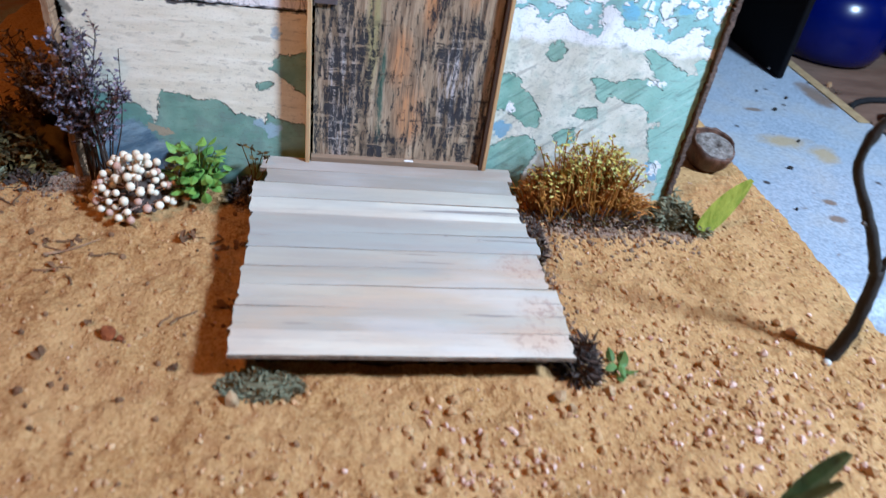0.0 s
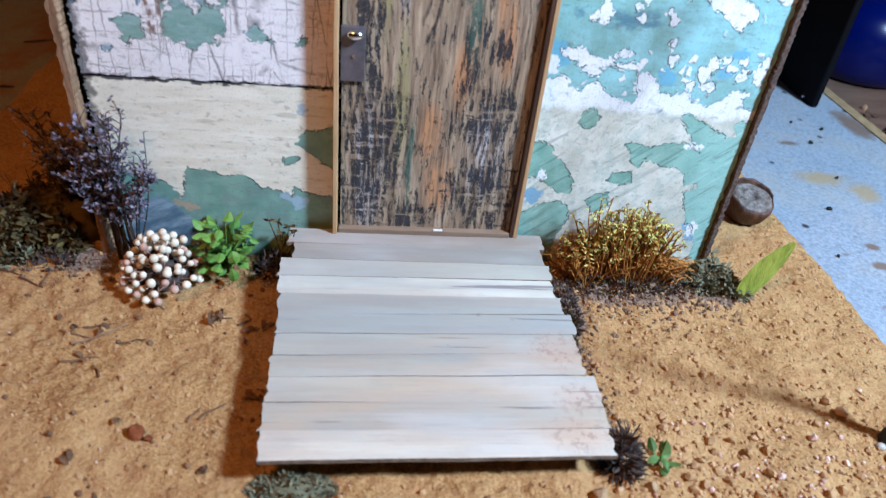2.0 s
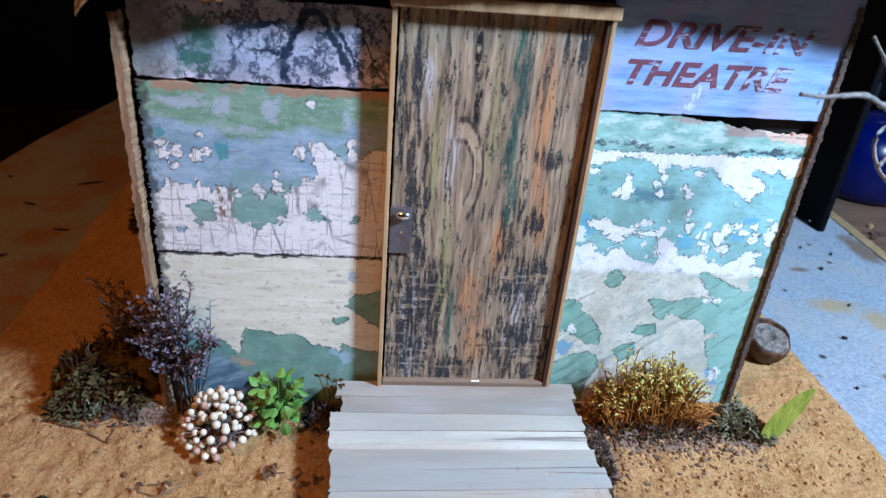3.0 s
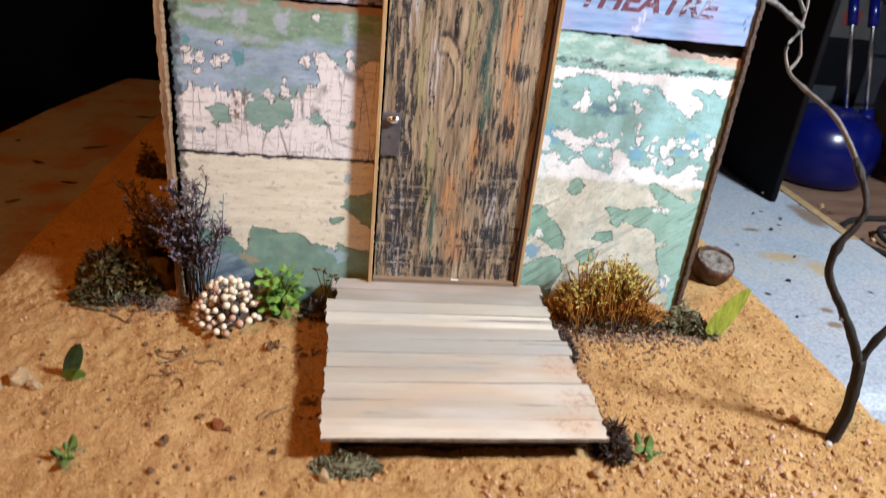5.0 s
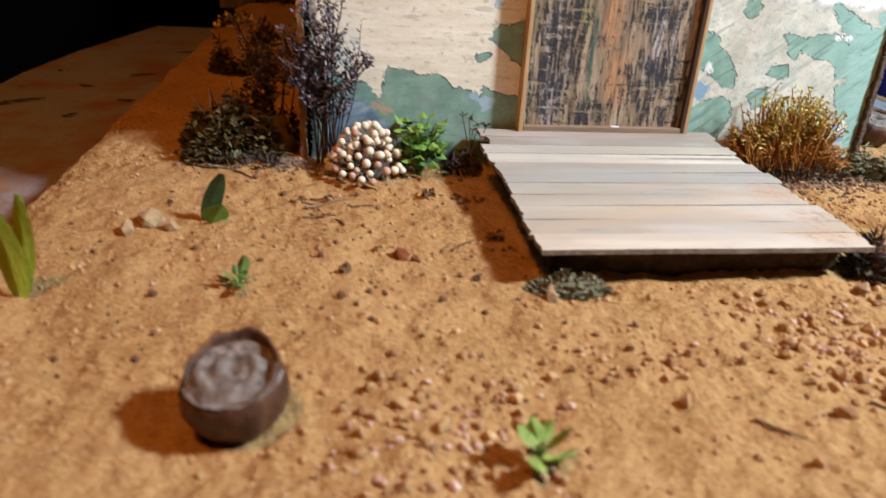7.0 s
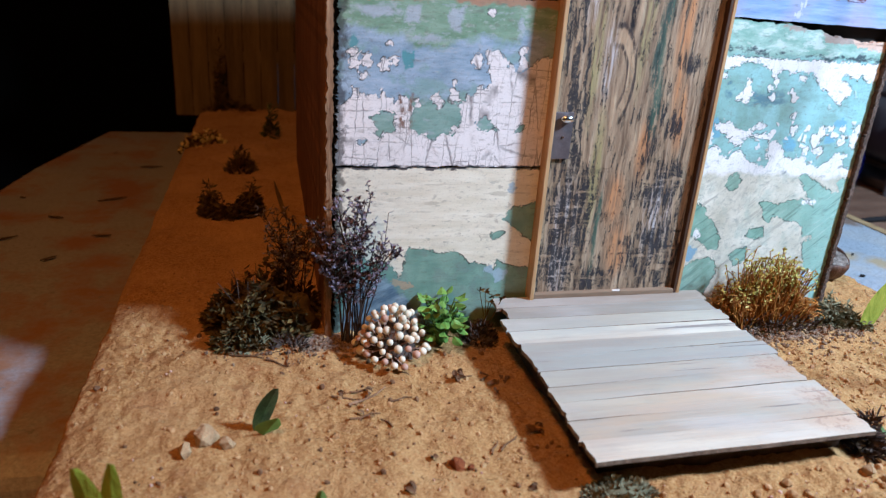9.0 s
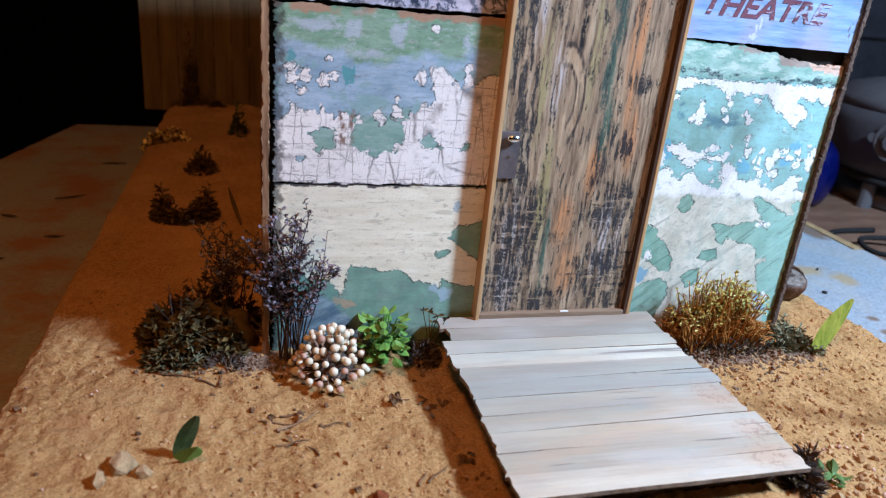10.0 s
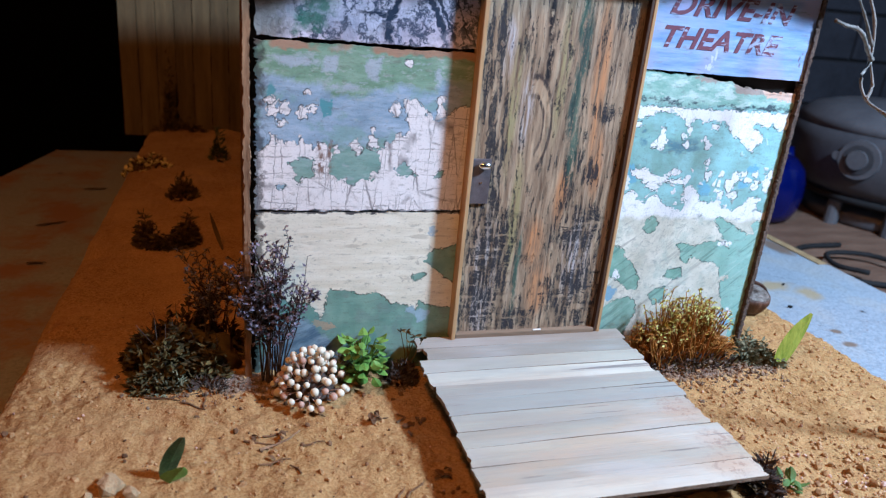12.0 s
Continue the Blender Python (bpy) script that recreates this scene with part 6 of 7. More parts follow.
part("round_leaf", leaf(bmesh.new(), (-0.1535, -0.0660, ground(-0.1535, -0.066)), (-0.1490, -0.0690, 0.0100), (1, 0.2, 0), 0.0088, 6, 0.15, 0.02, 0.7), LEAF, t, "pale green round leaf")


def seed_pod(x, y, r, h, turn, lean, label):
    """A round ribbed husk, open above, with a fuzzy coiled face that leans to one side."""
    t = thing("seed_pod", on(x, y), label, "seed pod", "seed pods")
    z = ground(x, y) - 0.0012

    def tipped(px, py, pz):
        k = max(0.0, (pz - 0.35 * h) / h)
        return Vector((x + px + 0.12 * r * k * math.cos(lean), y + py + 0.12 * r * k * math.sin(lean), z + pz - 0.30 * k * (px * math.cos(lean) + py * math.sin(lean))))

    husk, rings, sides = bmesh.new(), [], 56
    for k, (pr, pz) in enumerate([(0.40, 0), (0.66, 0.07), (0.86, 0.22), (0.98, 0.42), (1.02, 0.60), (0.99, 0.76), (0.93, 0.90), (0.89, 0.95), (0.84, 0.90), (0.82, 0.78), (0.5, 0.74)]):
        ring = []
        for i in range(sides):
            a = 2 * math.pi * i / sides
            rib = 1 + 0.012 * math.sin(a * 11 + turn) * (pz > 0.05) + 0.10 * noise.noise((math.cos(a) * 1.6 + turn, math.sin(a) * 1.6, pz * 1.5)) + 0.03 * noise.noise((math.cos(a) * 6, math.sin(a) * 6, pz * 9))
            lip = 0.0
            if k in (6, 7, 8):
                lip = h * (0.05 * max(0.0, -math.cos(a - lean)) - 0.13 * max(0.0, math.cos(a - lean)) + 0.06 * noise.noise((math.cos(a) * 3, math.sin(a) * 3, turn)))
            ring.append(husk.verts.new(tipped(pr * r * rib * math.cos(a), pr * r * rib * math.sin(a), pz * h + lip)))
        rings.append(ring)
    for r0, r1 in zip(rings, rings[1:]):
        for i in range(sides):
            husk.faces.new((r0[i], r0[(i + 1) % sides], r1[(i + 1) % sides], r1[i]))
    husk.faces.new(rings[0][::-1])
    husk.faces.new(rings[-1])
    part("husk", husk, POD, t, "brown ribbed husk", True)
    coil, rings = bmesh.new(), []
    for k in range(15):
        u = 1 - k / 14.6
        ring = []
        for i in range(sides):
            a = 2 * math.pi * i / sides
            swirl = 0.034 * math.sin(2 * math.pi * (u * 2.4 + i / sides) + turn) - 0.13 * math.exp(-(u / 0.16) ** 2)
            rough = 0.020 * noise.noise((u * math.cos(a) * 3 + turn, u * math.sin(a) * 3, 2.0)) + 0.022 * noise.noise((u * math.cos(a) * 11, u * math.sin(a) * 11, turn))
            ring.append(coil.verts.new(tipped(0.96 * r * u * math.cos(a), 0.96 * r * u * math.sin(a), h * (0.80 + 0.10 * (1 - u ** 4) + swirl + rough))))
        rings.append(ring)
    for r0, r1 in zip(rings, rings[1:]):
        for i in range(sides):
            coil.faces.new((r0[i], r0[(i + 1) % sides], r1[(i + 1) % sides], r1[i]))
    coil.faces.new(rings[-1])
    part("coil", coil, PODTOP, t, "fuzzy grey coiled face", True)
    return t


seed_pod(-0.1313, -0.1652, 0.0104, 0.0172, 0.4, radians(-105), "brown coiled seed pod lying on the sand")
seed_pod(0.1655, 0.0475, 0.0120, 0.0165, 2.0, radians(-80), "brown coiled seed pod behind the shack's corner")

# ---- the bare twig ----
twig = thing("twig_tree", on(0.1565, -0.092), "bare dark twig planted upright in the sand", "twig")
trunk = curve_points([(0.1560, -0.0925, -0.004), (0.1585, -0.0920, 0.012), (0.1578, -0.0910, 0.026), (0.1565, -0.0900, 0.039)], 5)
part("trunk", tube(bmesh.new(), trunk, [0.0027 - 0.0005 * i / len(trunk) for i in range(len(trunk))], 10, 0.25), BARK, twig, smooth=True)
limb = curve_points([(0.1565, -0.0900, 0.037), (0.1490, -0.0900, 0.049), (0.1400, -0.0895, 0.062), (0.1310, -0.0885, 0.0745), (0.1300, -0.0880, 0.0860), (0.1368, -0.0870, 0.1000), (0.1358, -0.0780, 0.1126), (0.1320, -0.0620, 0.1267), (0.1260, -0.0450, 0.1341), (0.1240, -0.0350, 0.1385),
                     (0.1232, -0.0300, 0.1466), (0.1285, -0.0270, 0.1541), (0.1302, -0.0220, 0.1696), (0.1240, -0.0180, 0.1850), (0.1205, -0.0150, 0.1960)], 4)
shape = [0.0022 - 0.0015 * min(1.0, i / len(limb) * 1.6) for i in range(len(limb))]
shape = [0.9 * r * (1.4 if i % 8 == 0 and i > 8 else 1.0) for i, r in enumerate(shape)]
part("limb", tube(bmesh.new(), limb[:26], shape[:26], 8, 0.3), BARK, twig, smooth=True)
part("limb", tube(bmesh.new(), limb[25:], shape[25:], 8, 0.3), PALEBARK, twig, "pale upper limb", True)
fork = curve_points([(0.1565, -0.0900, 0.038), (0.1600, -0.0900, 0.0490), (0.1655, -0.0900, 0.0585), (0.1720, -0.0890, 0.0720), (0.1790, -0.0880, 0.0950)], 4)
part("limb", tube(bmesh.new(), fork, [0.0018 - 0.0008 * i / len(fork) for i in range(len(fork))], 8, 0.3), BARK, twig, smooth=True)
for line, r in (([(0.1240, -0.0350, 0.1385), (0.1292, -0.0310, 0.1440), (0.1288, -0.0270, 0.1535)], 0.0008),
                ([(0.1288, -0.0270, 0.1545), (0.1180, -0.0340, 0.1590), (0.1050, -0.0430, 0.1640), (0.0910, -0.0530, 0.1662), (0.0815, -0.0580, 0.1668), (0.0725, -0.0620, 0.1682)], 0.0010),
                ([(0.1292, -0.0250, 0.1600), (0.1230, -0.0265, 0.1668), (0.1176, -0.0280, 0.1722), (0.1100, -0.0300, 0.1790)], 0.0008),
                ([(0.1445, -0.0895, 0.0560), (0.1405, -0.0905, 0.0575)], 0.0011)):
    spur = curve_points(line, 5)
    part("spur", tube(bmesh.new(), spur, [(r - 0.5 * r * i / len(spur)) * (1.35 if i % 5 == 0 else 1) for i in range(len(spur))], 6, 0.3), PALEBARK, twig, "pale thin spur", True)

bead = bmesh.new()
bmesh.ops.create_uvsphere(bead, u_segments=14, v_segments=9, radius=0.0017, matrix=Matrix.Translation((0.1536, -0.0950, ground(0.1536, -0.0950) + 0.0006)) @ Matrix.Diagonal((1.0, 0.9, 0.8, 1)))
part("glue_bead", bead, GLUE, twig, "shiny clear bead of dried glue", True)

# ---- far plants beside the shack ----
far = thing("dark_shrub", on(-0.173, 0.164), "dark curved shrub on the shaded sand", "shrub")
for k in range(15):
    a = radians(150 + 15.5 * k)
    cx, cy = -0.1735 + 0.0135 * math.cos(a), 0.165 + 0.0085 * math.sin(a)
    h = 0.012 + 0.011 * abs(math.cos(a)) + 0.006 * max(0.0, math.cos(a))
    clump(rng, (cx, cy), (0.0060, 0.0060, h), 100, 0.0042, 0.0013, MOSS if k % 3 else STEM, far, "foliage", 1.5, 0.3)
clump(rng, (-0.1620, 0.169), (0.0085, 0.0085, 0.020), 260, 0.0042, 0.0013, MOSS, far, "foliage", 1.5, 0.3)
far = thing("grass_blade", on(-0.1398, 0.151), "single olive grass blade in the shack's shade", "grass")
part("leaf", leaf(bmesh.new(), on(-0.1398, 0.151), (-0.1470, 0.153, 0.027), (1, 0.2, 0), 0.0026, 7, 0.1, 0.06), MOSS, far)
far = thing("dark_shrub", on(-0.171, 0.268), "dark upright shrub on the shaded sand", "shrub")
clump(rng, (-0.171, 0.268), (0.011, 0.010, 0.026), 240, 0.0060, 0.0018, MOSS, far)
far = thing("yellow_flowers", on(-0.206, 0.352), "low plant with small yellow blossoms", "plant")
clump(rng, (-0.205, 0.353), (0.020, 0.012, 0.014), 240, 0.0050, 0.0014, MOSS, far)
clump(rng, (-0.205, 0.350), (0.020, 0.012, 0.021), 90, 0.0036, 0.0034, BLOSSOM, far, "blossom")
far = thing("slender_weed", on(-0.147, 0.385), "slender dark weed in the shack's shade", "plant")
clump(rng, (-0.147, 0.385), (0.007, 0.006, 0.036), 150, 0.0070, 0.0015, DEEP, far)
far = thing("tall_weed", on(-0.198, 0.505), "tall narrow dark weed before the board fence", "plant")
clump(rng, (-0.198, 0.505), (0.007, 0.005, 0.088), 420, 0.0070, 0.0016, MOSS, far)
clump(rng, (-0.190, 0.508), (0.030, 0.006, 0.016), 260, 0.0060, 0.0014, MOSS, far, "undergrowth")

fence = thing("board_fence", (-0.13, 0.522, 0), "tall olive-tan board fence at the back of the base", "fence")
for k in range(15):
    x = -0.244 + k * 0.0176
    h = 0.215 + rng.uniform(-0.006, 0.006)
    part("board", rough_board((x, 0.5205 + rng.uniform(0, 0.0008), -0.006), (x + 0.0169, 0.5232, h), 0.006, 0.0005, k * 2.3), FENCE, fence)
part("rail", boxed((-0.243, 0.5236, 0.05), (0.02, 0.5276, 0.062), 0.0004), FENCE, fence)

# ---- things on the bench ----
panel = thing("equipment_case", (0.334, 0.30, BENCH_Z), "thin upright matt black equipment case on the slab", "case")
bm = boxed((0.3330, 0.2660, BENCH_Z), (0.3390, 0.4300, 0.300), 0.0025, 3)
part("shell", bm, BLACK, panel)
bm = bmesh.new()
bmesh.ops.create_uvsphere(bm, u_segments=12, v_segments=8, radius=0.0016, matrix=Matrix.Translation((0.3325, 0.2800, BENCH_Z + 0.004)))
part("screw", bm, SHINY, panel, "small bright screw")

desk = thing("blue_desk_lamp", (0.503, 0.462, TABLE_Z), "glossy blue domed lamp foot with two thin metal rods", "lamp")
dome = [(0.0460, 0.0), (0.054, 0.004), (0.0595, 0.016), (0.0620, 0.034), (0.0615, 0.050), (0.0570, 0.066), (0.0460, 0.078), (0.026, 0.085), (0.004, 0.087)]
part("foot", lathe(bmesh.new(), dome, (0.503, 0.462, TABLE_Z), 48), BLUE, desk, smooth=True)
for x in (0.5196, 0.5460):
    low, high = Vector((x, 0.455, TABLE_Z + 0.066)), Vector((x, 0.570, TABLE_Z + 0.330))
    at = lambda h: low.lerp(high, (h - low.z) / (high.z - low.z))
    part("socket", tube(bmesh.new(), [low, at(0.016)], 0.0080, 14), BLUE, desk, smooth=True)
    part("rod", tube(bmesh.new(), [at(0.0), high], 0.0024, 10), SHINY, desk, "thin metal rod", True)
    part("sleeve", tube(bmesh.new(), [at(0.105), at(0.140)], 0.0058, 14), BLUE, desk, smooth=True)

crate = thing("dark_bench_case", (0.63, 0.74, TABLE_Z), "dark case with a grey-blue front panel behind the lamp", "case")
part("shell", boxed((0.560, 0.700, TABLE_Z), (0.705, 0.800, 0.064), 0.003), BLACK, crate)
part("front_panel", boxed((0.566, 0.6975, -0.050), (0.664, 0.7004, -0.004), 0.001), SLATE, crate, "grey-blue front panel")
carton = thing("carton", (0.67, 0.74, 0.0642), "grey-white carton with a faded red mark on a dark case", "carton")
part("body", boxed((0.630, 0.712, 0.0642), (0.702, 0.790, 0.120), 0.0015), CARTON, carton)
part("printed_mark", boxed((0.648, 0.7110, 0.084), (0.676, 0.7124, 0.104), 0.0004), REDINK, carton, "faded red mark")

C = (0.712, 0.440, TABLE_Z)
pot = thing("grey_appliance", C, "round grey bench appliance with a dial, standing on short feet", "appliance")
body = [(0.104, 0.036), (0.122, 0.040), (0.134, 0.055), (0.1405, 0.080), (0.1410, 0.102), (0.138, 0.1180)]
part("body", lathe(bmesh.new(), body, C, 64), BODYPLASTIC, pot, smooth=True)
part("lid", lathe(bmesh.new(), [(0.138, 0.1185), (0.133, 0.130), (0.118, 0.141), (0.088, 0.149), (0.02, 0.152)], C, 64), GREYPLASTIC, pot, "paler grey lid", True)
part("band", lathe(bmesh.new(), [(0.112, 0.029), (0.1255, 0.033), (0.1260, 0.0395), (0.112, 0.0405)], C, 64), CABLE, pot, "thin black rubber band", True)
part("base", lathe(bmesh.new(), [(0.098, 0.0), (0.104, 0.002), (0.104, 0.016), (0.088, 0.028)], C, 48), GREYPLASTIC, pot, smooth=True)
for a in (190, 225, 260, 300):
    x, y = C[0] + 0.112 * math.cos(radians(a)), C[1] + 0.112 * math.sin(radians(a))
    part("leg", tube(bmesh.new(), [(x, y, TABLE_Z), (x, y, TABLE_Z + 0.034)], 0.009, 12), GREYPLASTIC, pot)
a = radians(203)
n = Vector((math.cos(a), math.sin(a), 0))
p = Vector((C[0], C[1], TABLE_Z + 0.090)) + n * 0.1385
dial = part("dial", tube(bmesh.new(), [p, p + n * 0.006], 0.0235, 32), GREYPLASTIC, pot, "round grey dial")
part("dial_ring", tube(bmesh.new(), [p + n * 0.005, p + n * 0.0075], 0.0175, 32), DARKPLASTIC, dial)
part("dial_knob", tube(bmesh.new(), [p + n * 0.007, p + n * 0.012], 0.0115, 24), GREYPLASTIC, dial)
q = p + Vector((-n.y, n.x, 0)) * -0.026
part("button", tube(bmesh.new(), [q, q + n * 0.005], 0.0055, 18), GREYPLASTIC, pot)

cable = thing("black_cable", (0.46, 0.27, TABLE_Z), "loose black cable lying on the bench", "cable")
z = TABLE_Z + 0.0030
pts = curve_points([(0.53, 0.33, z), (0.475, 0.325, z), (0.440, 0.300, z), (0.432, 0.270, z), (0.450, 0.235, z), (0.495, 0.210, z), (0.56, 0.190, z), (0.66, 0.175, z)], 6)
part("lead", tube(bmesh.new(), pts, 0.0030, 8), CABLE, cable, smooth=True)
pts = curve_points([(0.475, 0.235, z + 0.006), (0.460, 0.262, z + 0.004), (0.475, 0.290, z + 0.006), (0.52, 0.280, z + 0.007), (0.54, 0.240, z + 0.006)], 6)
part("lead", tube(bmesh.new(), pts, 0.0026, 8), CABLE, cable, smooth=True)
rng = random.Random(31)
for k in range(26):
    x, y, r = rng.uniform(0.375, 0.46), rng.uniform(0.20, 0.36), rng.uniform(0.0015, 0.004)
    bm = pebble(bmesh.new(), (x, y, TABLE_Z + r * 0.5), r, rng)
    tagged(link("crumb", bm, rng.choice((ROCK, GRIT, DARKWOOD))), "crumb of debris on the brown bench", "debris", "bench debris")

# ---- block wall behind the bench ----
back = tagged(link("wall_back", boxed((-0.1, 0.860, -0.9), (2.4, 0.950, 1.2)), GAP), "dark painted block wall behind the bench", "wall", kind="structure")
blocks = []
for r in range(-4, 12):
    for c in range(0, 13):
        x = -0.05 + c * 0.19 + (0.095 if r % 2 else 0)
        blocks.append((x, -0.02 + r * 0.085))
me = None
for x, z in blocks:
    if me is None:
        first = part("block", boxed((-0.092, -0.010, -0.040), (0.092, 0.0, 0.040), 0.004), BLOCK, back)
        me = first.data
        first.matrix_basis = Matrix.Translation((x, 0.862, z))
    else:
        ob = new("block", me)
        ob.parent = back
        ob.matrix_basis = Matrix.Translation((x, 0.862, z))

# ---- loose stones, twigs and grit on the sand ----
rng = random.Random(23)
for x, y, r, m, label in ((0.083, -0.189, 0.0066, ROCK, "sandy brown lump of rock"), (0.0485, -0.1135, 0.0030, ROCK, "small sandy stone by the deck"), (-0.0515, -0.1180, 0.0030, ROCK, "small pale stone by the deck"),
                          (0.0045, -0.170, 0.0028, GRIT, "small brown stone on the sand"), (-0.0315, -0.1640, 0.0024, GRIT, "small brown stone on the sand"), (-0.172, -0.067, 0.0048, ROCK, "sandy lump of rock"),
                          (-0.165, -0.071, 0.0035, ROCK, "sandy lump of rock"), (-0.178, -0.073, 0.0032, ROCK, "sandy lump of rock"), (0.146, -0.081, 0.0030, GRIT, "small brown stone near the twig"),
                          (-0.092, -0.0915, 0.0030, RUSTRED, "rust-red crumb on the sand"), (-0.0885, -0.0935, 0.0016, RUSTRED, "rust-red crumb on the sand"), (0.052, -0.1175, 0.0022, ROCK, "small sandy stone by the deck"), (0.066, -0.111, 0.0026, ROCK, "small sandy stone by the deck")):
    bm = pebble(bmesh.new(), (0, 0, 0), r, rng, 0.8)
    bmesh.ops.subdivide_edges(bm, edges=bm.edges, cuts=2, use_grid_fill=True)
    for v in bm.verts:
        v.co *= 1 + 0.22 * noise.noise(v.co * 420 + Vector((x * 90, y * 90, 0)))
        v.co += Vector((x, y, ground(x, y) + r * 0.35))
    tagged(link("stone", bm, m), label, "stone", "stones on the sand")
for x, y, a, k in ((-0.068, -0.040, 40, 0.006), (-0.104, -0.052, 20, 0.008), (-0.077, -0.083, 50, 0.007), (-0.118, -0.061, 15, 0.012), (-0.148, -0.022, -25, 0.011), (-0.014, -0.174, -30, 0.010), (-0.100, -0.033, -10, 0.006), (-0.067, -0.036, -50, 0.005), (-0.112, -0.066, 130, 0.006), (-0.0718, -0.0823, 35, 0.010), (-0.1238, -0.0488, -20, 0.012), (-0.0769, -0.0382, 15, 0.009), (-0.1600, -0.0160, -15, 0.014), (-0.1439, -0.0200, 80, 0.008), (-0.1179, -0.0444, 5, 0.010), (0.0180, -0.1700, -35, 0.012)):
    d = Vector((math.cos(radians(a)), math.sin(radians(a)), 0)) * k / 2
    c = Vector((x, y, 0))
    line = [c + d * s + Vector((0, 0, 0)) for s in (-1, -0.3, 0.4, 1)]
    line = [(p.x + rng.uniform(-0.0006, 0.0006), p.y + rng.uniform(-0.0006, 0.0006), ground(p.x, p.y) + 0.0006) for p in line]
    tagged(link("dry_stick", tube(bmesh.new(), line, [0.0004, 0.0004, 0.0003, 0.0002], 5, 0.4), LITTER), "thin dry stick lying on the sand", "stick", "dry sticks")


line = curve_points([on(-0.1237, -0.0532), on(-0.1185, -0.0509), on(-0.1132, -0.0489), on(-0.1085, -0.0423)], 4)
line = [p + Vector((0, 0, 0.0007)) for p in line]
tagged(link("curved_twig", tube(bmesh.new(), line, [0.0006 - 0.0004 * i / len(line) for i in range(len(line))], 6, 0.3), POST), "pale curved twig lying on the sand", "stick")
for x, y, k in ((-0.0610, -0.0418, 0.0042), (-0.0581, -0.0744, 0.0048), (-0.0763, -0.0372, 0.0048), (-0.1183, -0.0602, 0.0036), (-0.0665, -0.0506, 0.0030), (-0.1244, -0.0447, 0.0036), (-0.1655, -0.0122, 0.0050), (-0.100, -0.086, 0.004), (-0.0634, -0.0430, 0.0055), (-0.0622, -0.0750, 0.0045), (-0.0788, -0.0400, 0.0060), (-0.1100, -0.1013, 0.0055), (-0.1156, -0.0452, 0.0055), (-0.0710, -0.1025, 0.0035)):
    bm = bmesh.new()
    for _ in range(3):
        a = rng.uniform(0, 6.28)
        d = Vector((math.cos(a), math.sin(a), rng.uniform(0.0, 0.5))) * k * rng.uniform(0.5, 0.8)
        o = Vector((x + rng.uniform(-0.4, 0.4) * k, y + rng.uniform(-0.4, 0.4) * k, 0))
        o.z = ground(o.x, o.y) + 0.0004
        leaf(bm, o, o + d, (-d.y, d.x, rng.uniform(-0.5, 0.5) * k), k * rng.uniform(0.3, 0.55), 4, 0.35, 0.15)
    tagged(link("leaf_scrap", bm, LITTER), "dark curled scrap of dry leaf on the sand", "dry leaf", "dry leaf scraps")


def scatter(name, count, region, size, material, label, seed, sink=0.25):
    """Grit strewn over the sand, thicker in the drifts that region() gives."""
    rng = random.Random(seed)
    verts, faces = [], []
    ball = bmesh.new()
    bmesh.ops.create_icosphere(ball, subdivisions=1, radius=1)
    shape = [tuple(v.co) for v in ball.verts]
    tri = [tuple(v.index for v in f.verts) for f in ball.faces]
    ball.free()
    made = 0
    while made < count:
        x, y = region(rng)
        if not (X0 + 0.003 < x < X1 - 0.003 and Y0 + 0.003 < y < 0.10) or (-0.053 < x < 0.055 and -0.108 < y < 0.0) or (-0.129 < x < 0.132 and y > -0.002):
            continue
        r = size * (0.35 + 1.25 * rng.random() ** 2.6)
        q = Euler((rng.random() * 6, rng.random() * 6, rng.random() * 6)).to_matrix()
        o = Vector((x, y, ground(x, y) + r * sink))
        k = len(verts)
        squash = (1.0, rng.uniform(0.7, 1.0), rng.uniform(0.5, 0.85))
        verts += [tuple(o + q @ Vector([c * r * k2 * rng.uniform(0.78, 1.12) for c, k2 in zip(s, squash)])) for s in shape]
        faces += [tuple(k + i for i in f) for f in tri]
        made += 1
    me = bpy.data.meshes.new(name)
    me.from_pydata(verts, [], faces)
    me.materials.append(material)
    tagged(new(name, me), label, "grit", kind="stuff")


DRIFTS = ((0.025, -0.145, 0.017, 0.015), (0.108, -0.115, 0.026, 0.022), (-0.082, -0.176, 0.016, 0.016), (0.080, -0.070, 0.018, 0.04), (-0.045, -0.146, 0.020, 0.008))


def anywhere(rng):
    x, y = rng.uniform(X0, X1), rng.uniform(Y0, 0.08)
    return (x, y) if y > -0.185 or rng.random() < 0.3 else (x, y + 0.1)


def drift(rng):
    cx, cy, sx, sy = rng.choice(DRIFTS)
    return rng.gauss(cx, sx), rng.gauss(cy, sy)


def coarse(rng):
    cx, cy, sx, sy = rng.choice(((0.122, -0.128, 0.030, 0.022), (0.100, -0.118, 0.026, 0.020), (0.026, -0.145, 0.015, 0.014), (-0.088, -0.180, 0.014, 0.015)))
    return rng.gauss(cx, sx), rng.gauss(cy, sy)


def right_side(rng):
    return rng.uniform(0.055, 0.19), rng.uniform(-0.2, 0.0)


scatter("fine_grit", 2200, anywhere, 0.00045, GRIT, "fine brown grit strewn over the sand", 3)
scatter("sand_clods", 2000, anywhere, 0.0011, CLOD, "small clods of orange sand", 12, -0.1)
scatter("brown_gravel", 700, drift, 0.0012, GRIT, "brown gravel in loose drifts on the sand", 4)
scatter("pink_gravel", 520, coarse, 0.0009, PINKGRIT, "pale pink gravel in loose drifts on the sand", 6)
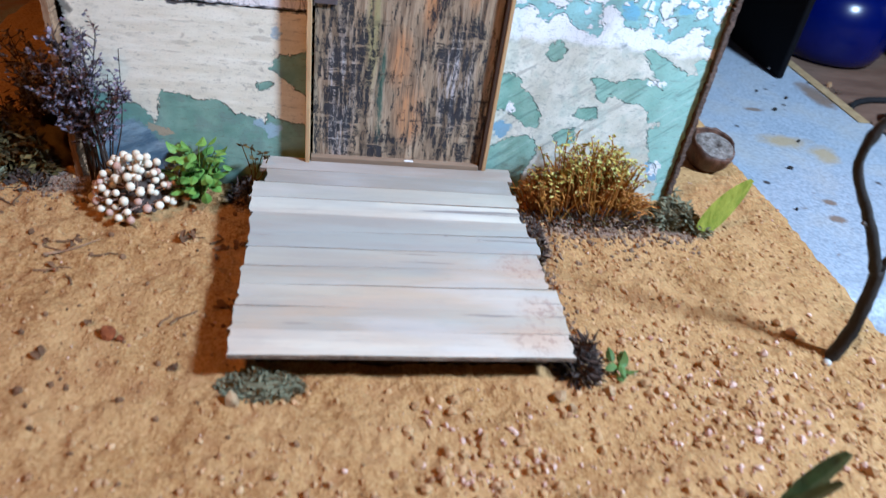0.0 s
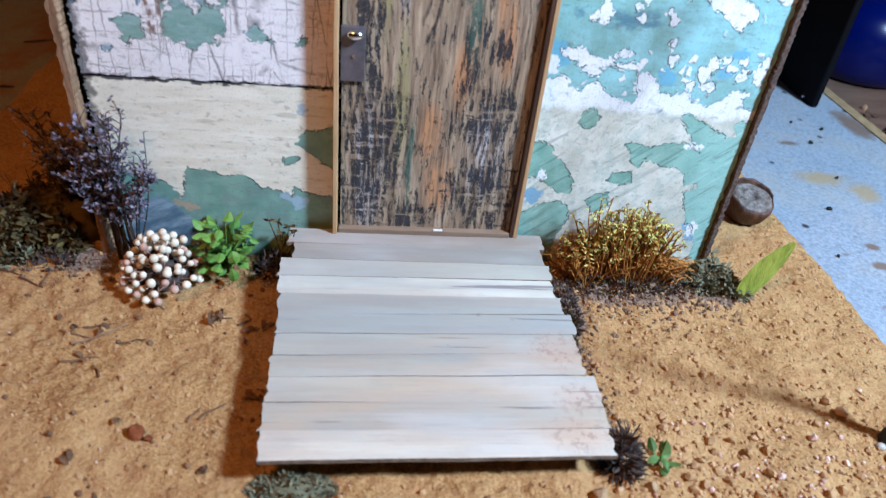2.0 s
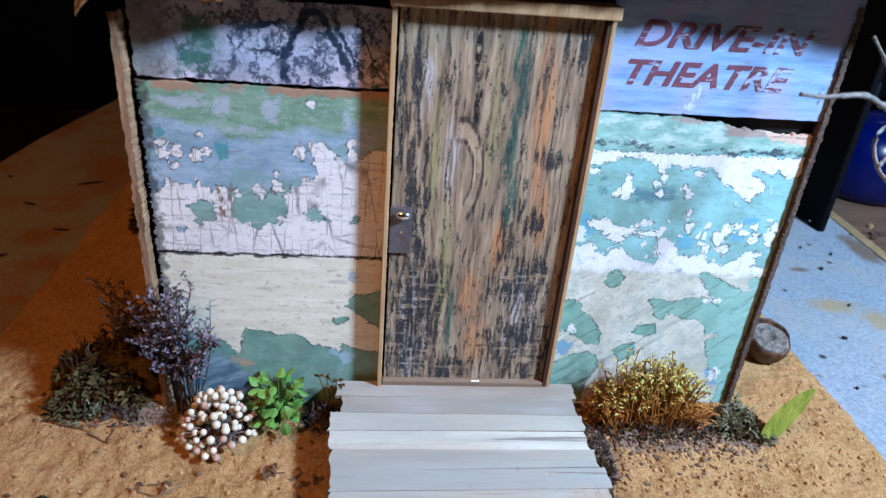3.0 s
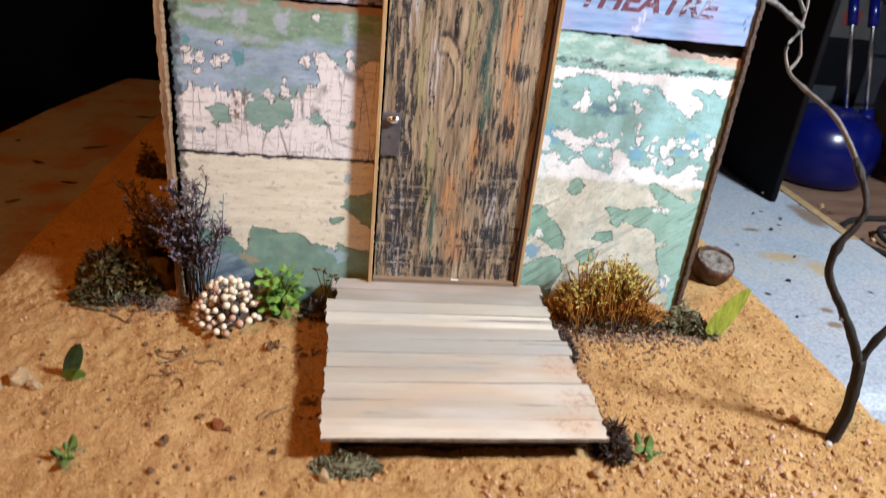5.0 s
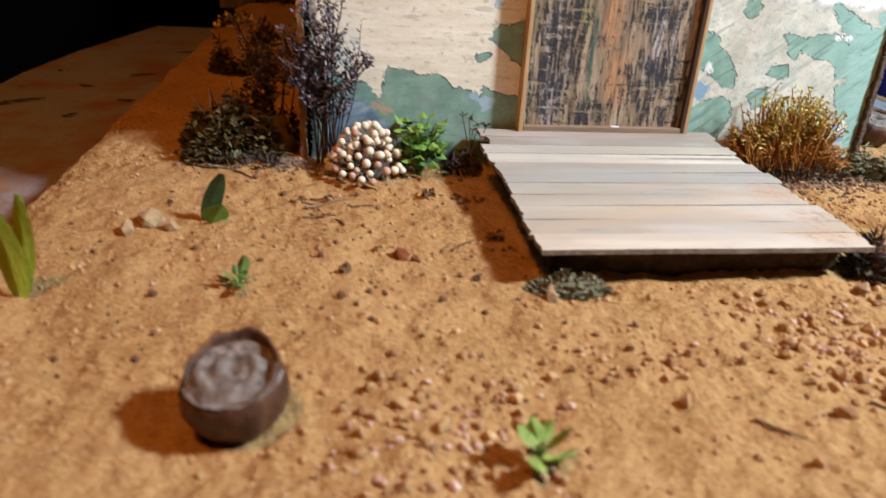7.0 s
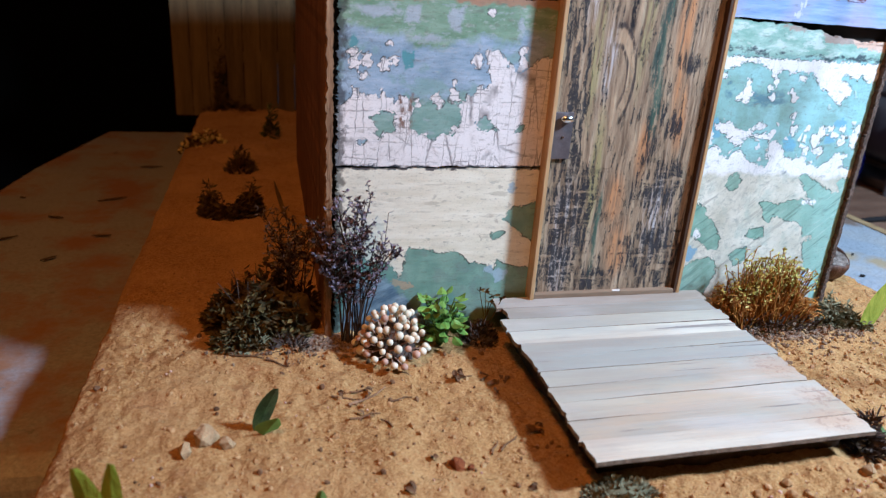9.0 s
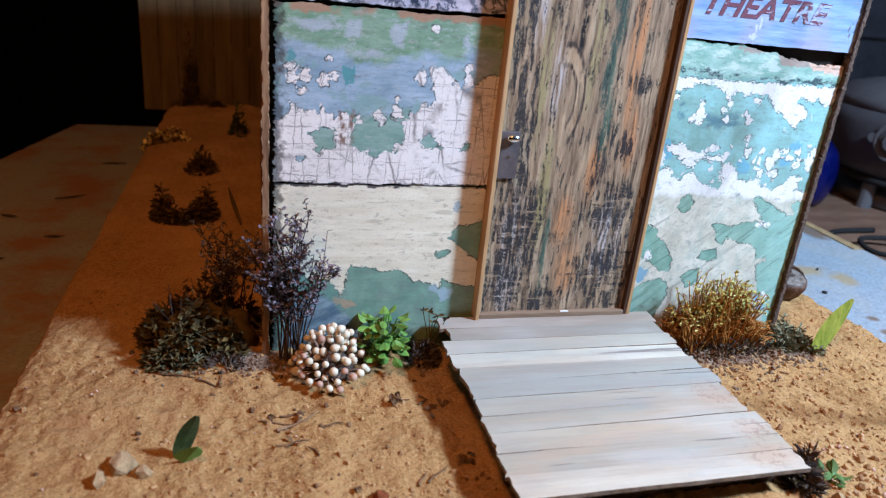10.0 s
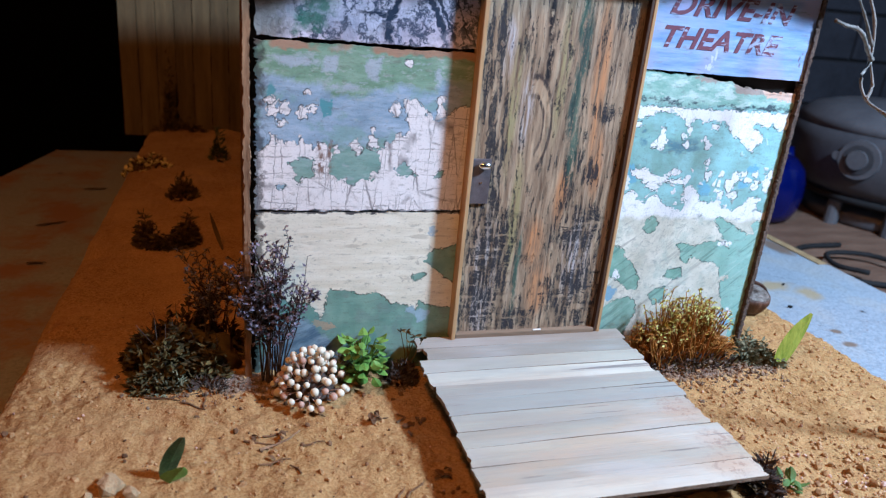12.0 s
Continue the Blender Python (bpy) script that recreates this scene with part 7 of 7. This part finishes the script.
scatter("side_gravel", 2400, right_side, 0.0010, CLOD, "brown gravel on the sand beside the deck", 8, 0.0)
scatter("coarse_gravel", 520, coarse, 0.0017, CLOD, "coarse reddish gravel in front of the deck", 15)
scatter("white_grains", 260, anywhere, 0.00050, PINKGRIT, "pale grains scattered over the sand", 31, 0.5)
scatter("pale_gravel", 130, coarse, 0.0013, PINKGRIT, "coarse pale gravel in front of the deck", 17)


def litter(rng):
    return rng.gauss(-0.115, 0.05), rng.uniform(-0.15, 0.01)


def moss_foot(rng):
    return rng.uniform(0.056, 0.132), rng.gauss(-0.0175, 0.0075)


def deck_side(rng):
    return 0.0555 + abs(rng.gauss(0, 0.004)), rng.uniform(-0.105, -0.004)


def bush_foot(rng):
    return rng.gauss(-0.135, 0.016), rng.gauss(-0.010, 0.006)


scatter("leaf_litter", 190, litter, 0.0011, LITTER, "dark scraps of dry leaf on the sand", 21)
scatter("soil_crumbs", 900, moss_foot, 0.0009, SOIL, "grey-brown soil crumbs at the foot of the moss", 22)
scatter("deck_crumbs", 300, deck_side, 0.0009, SOIL, "brown soil crumbs along the deck's side", 27)
scatter("bush_crumbs", 300, bush_foot, 0.0009, SOIL, "grey soil crumbs at the foot of the bush", 24)
rng = random.Random(41)
for x, y, a, k in ((-0.270, 0.303, 25, 0.022), (-0.335, 0.308, 10, 0.004), (-0.325, 0.215, 30, 0.026), (-0.337, 0.205, 20, 0.012), (-0.300, 0.260, -20, 0.012), (-0.255, 0.400, 5, 0.020), (-0.285, 0.180, 40, 0.010), (-0.262, 0.220, 0, 0.012)):
    d = Vector((math.cos(radians(a)), math.sin(radians(a)), 0)) * k / 2
    line = [(x + d.x * s, y + d.y * s, BENCH_Z + 0.0014 + rng.uniform(0, 0.0004)) for s in (-1, -0.3, 0.4, 1)]
    tagged(link("wood_splinter", tube(bmesh.new(), line, [0.0004, 0.0008, 0.0007, 0.0003], 5, 0.4), STEM), "dark splinter lying on the laminate slab", "splinter", "splinters")
for x, y in ((0.2982, 0.2011), (0.2900, 0.150), (0.262, 0.110), (0.300, 0.235), (0.240, 0.060), (0.320, 0.225)):
    r = rng.uniform(0.0012, 0.0022)
    tagged(link("crumb", pebble(bmesh.new(), (x, y, BENCH_Z + r * 0.5), r, rng), BARK), "dark crumb on the laminate slab", "debris", "bench debris")
# white flake added to draw the bright glint on the sill
bm = boxed((0.0030, -0.0023, 0.0192), (0.0068, -0.0015, 0.0198), 0.0002)
tagged(link("paint_chip", bm, GLINT), "tiny white flake for the bright glint on the door sill", "paint chip")
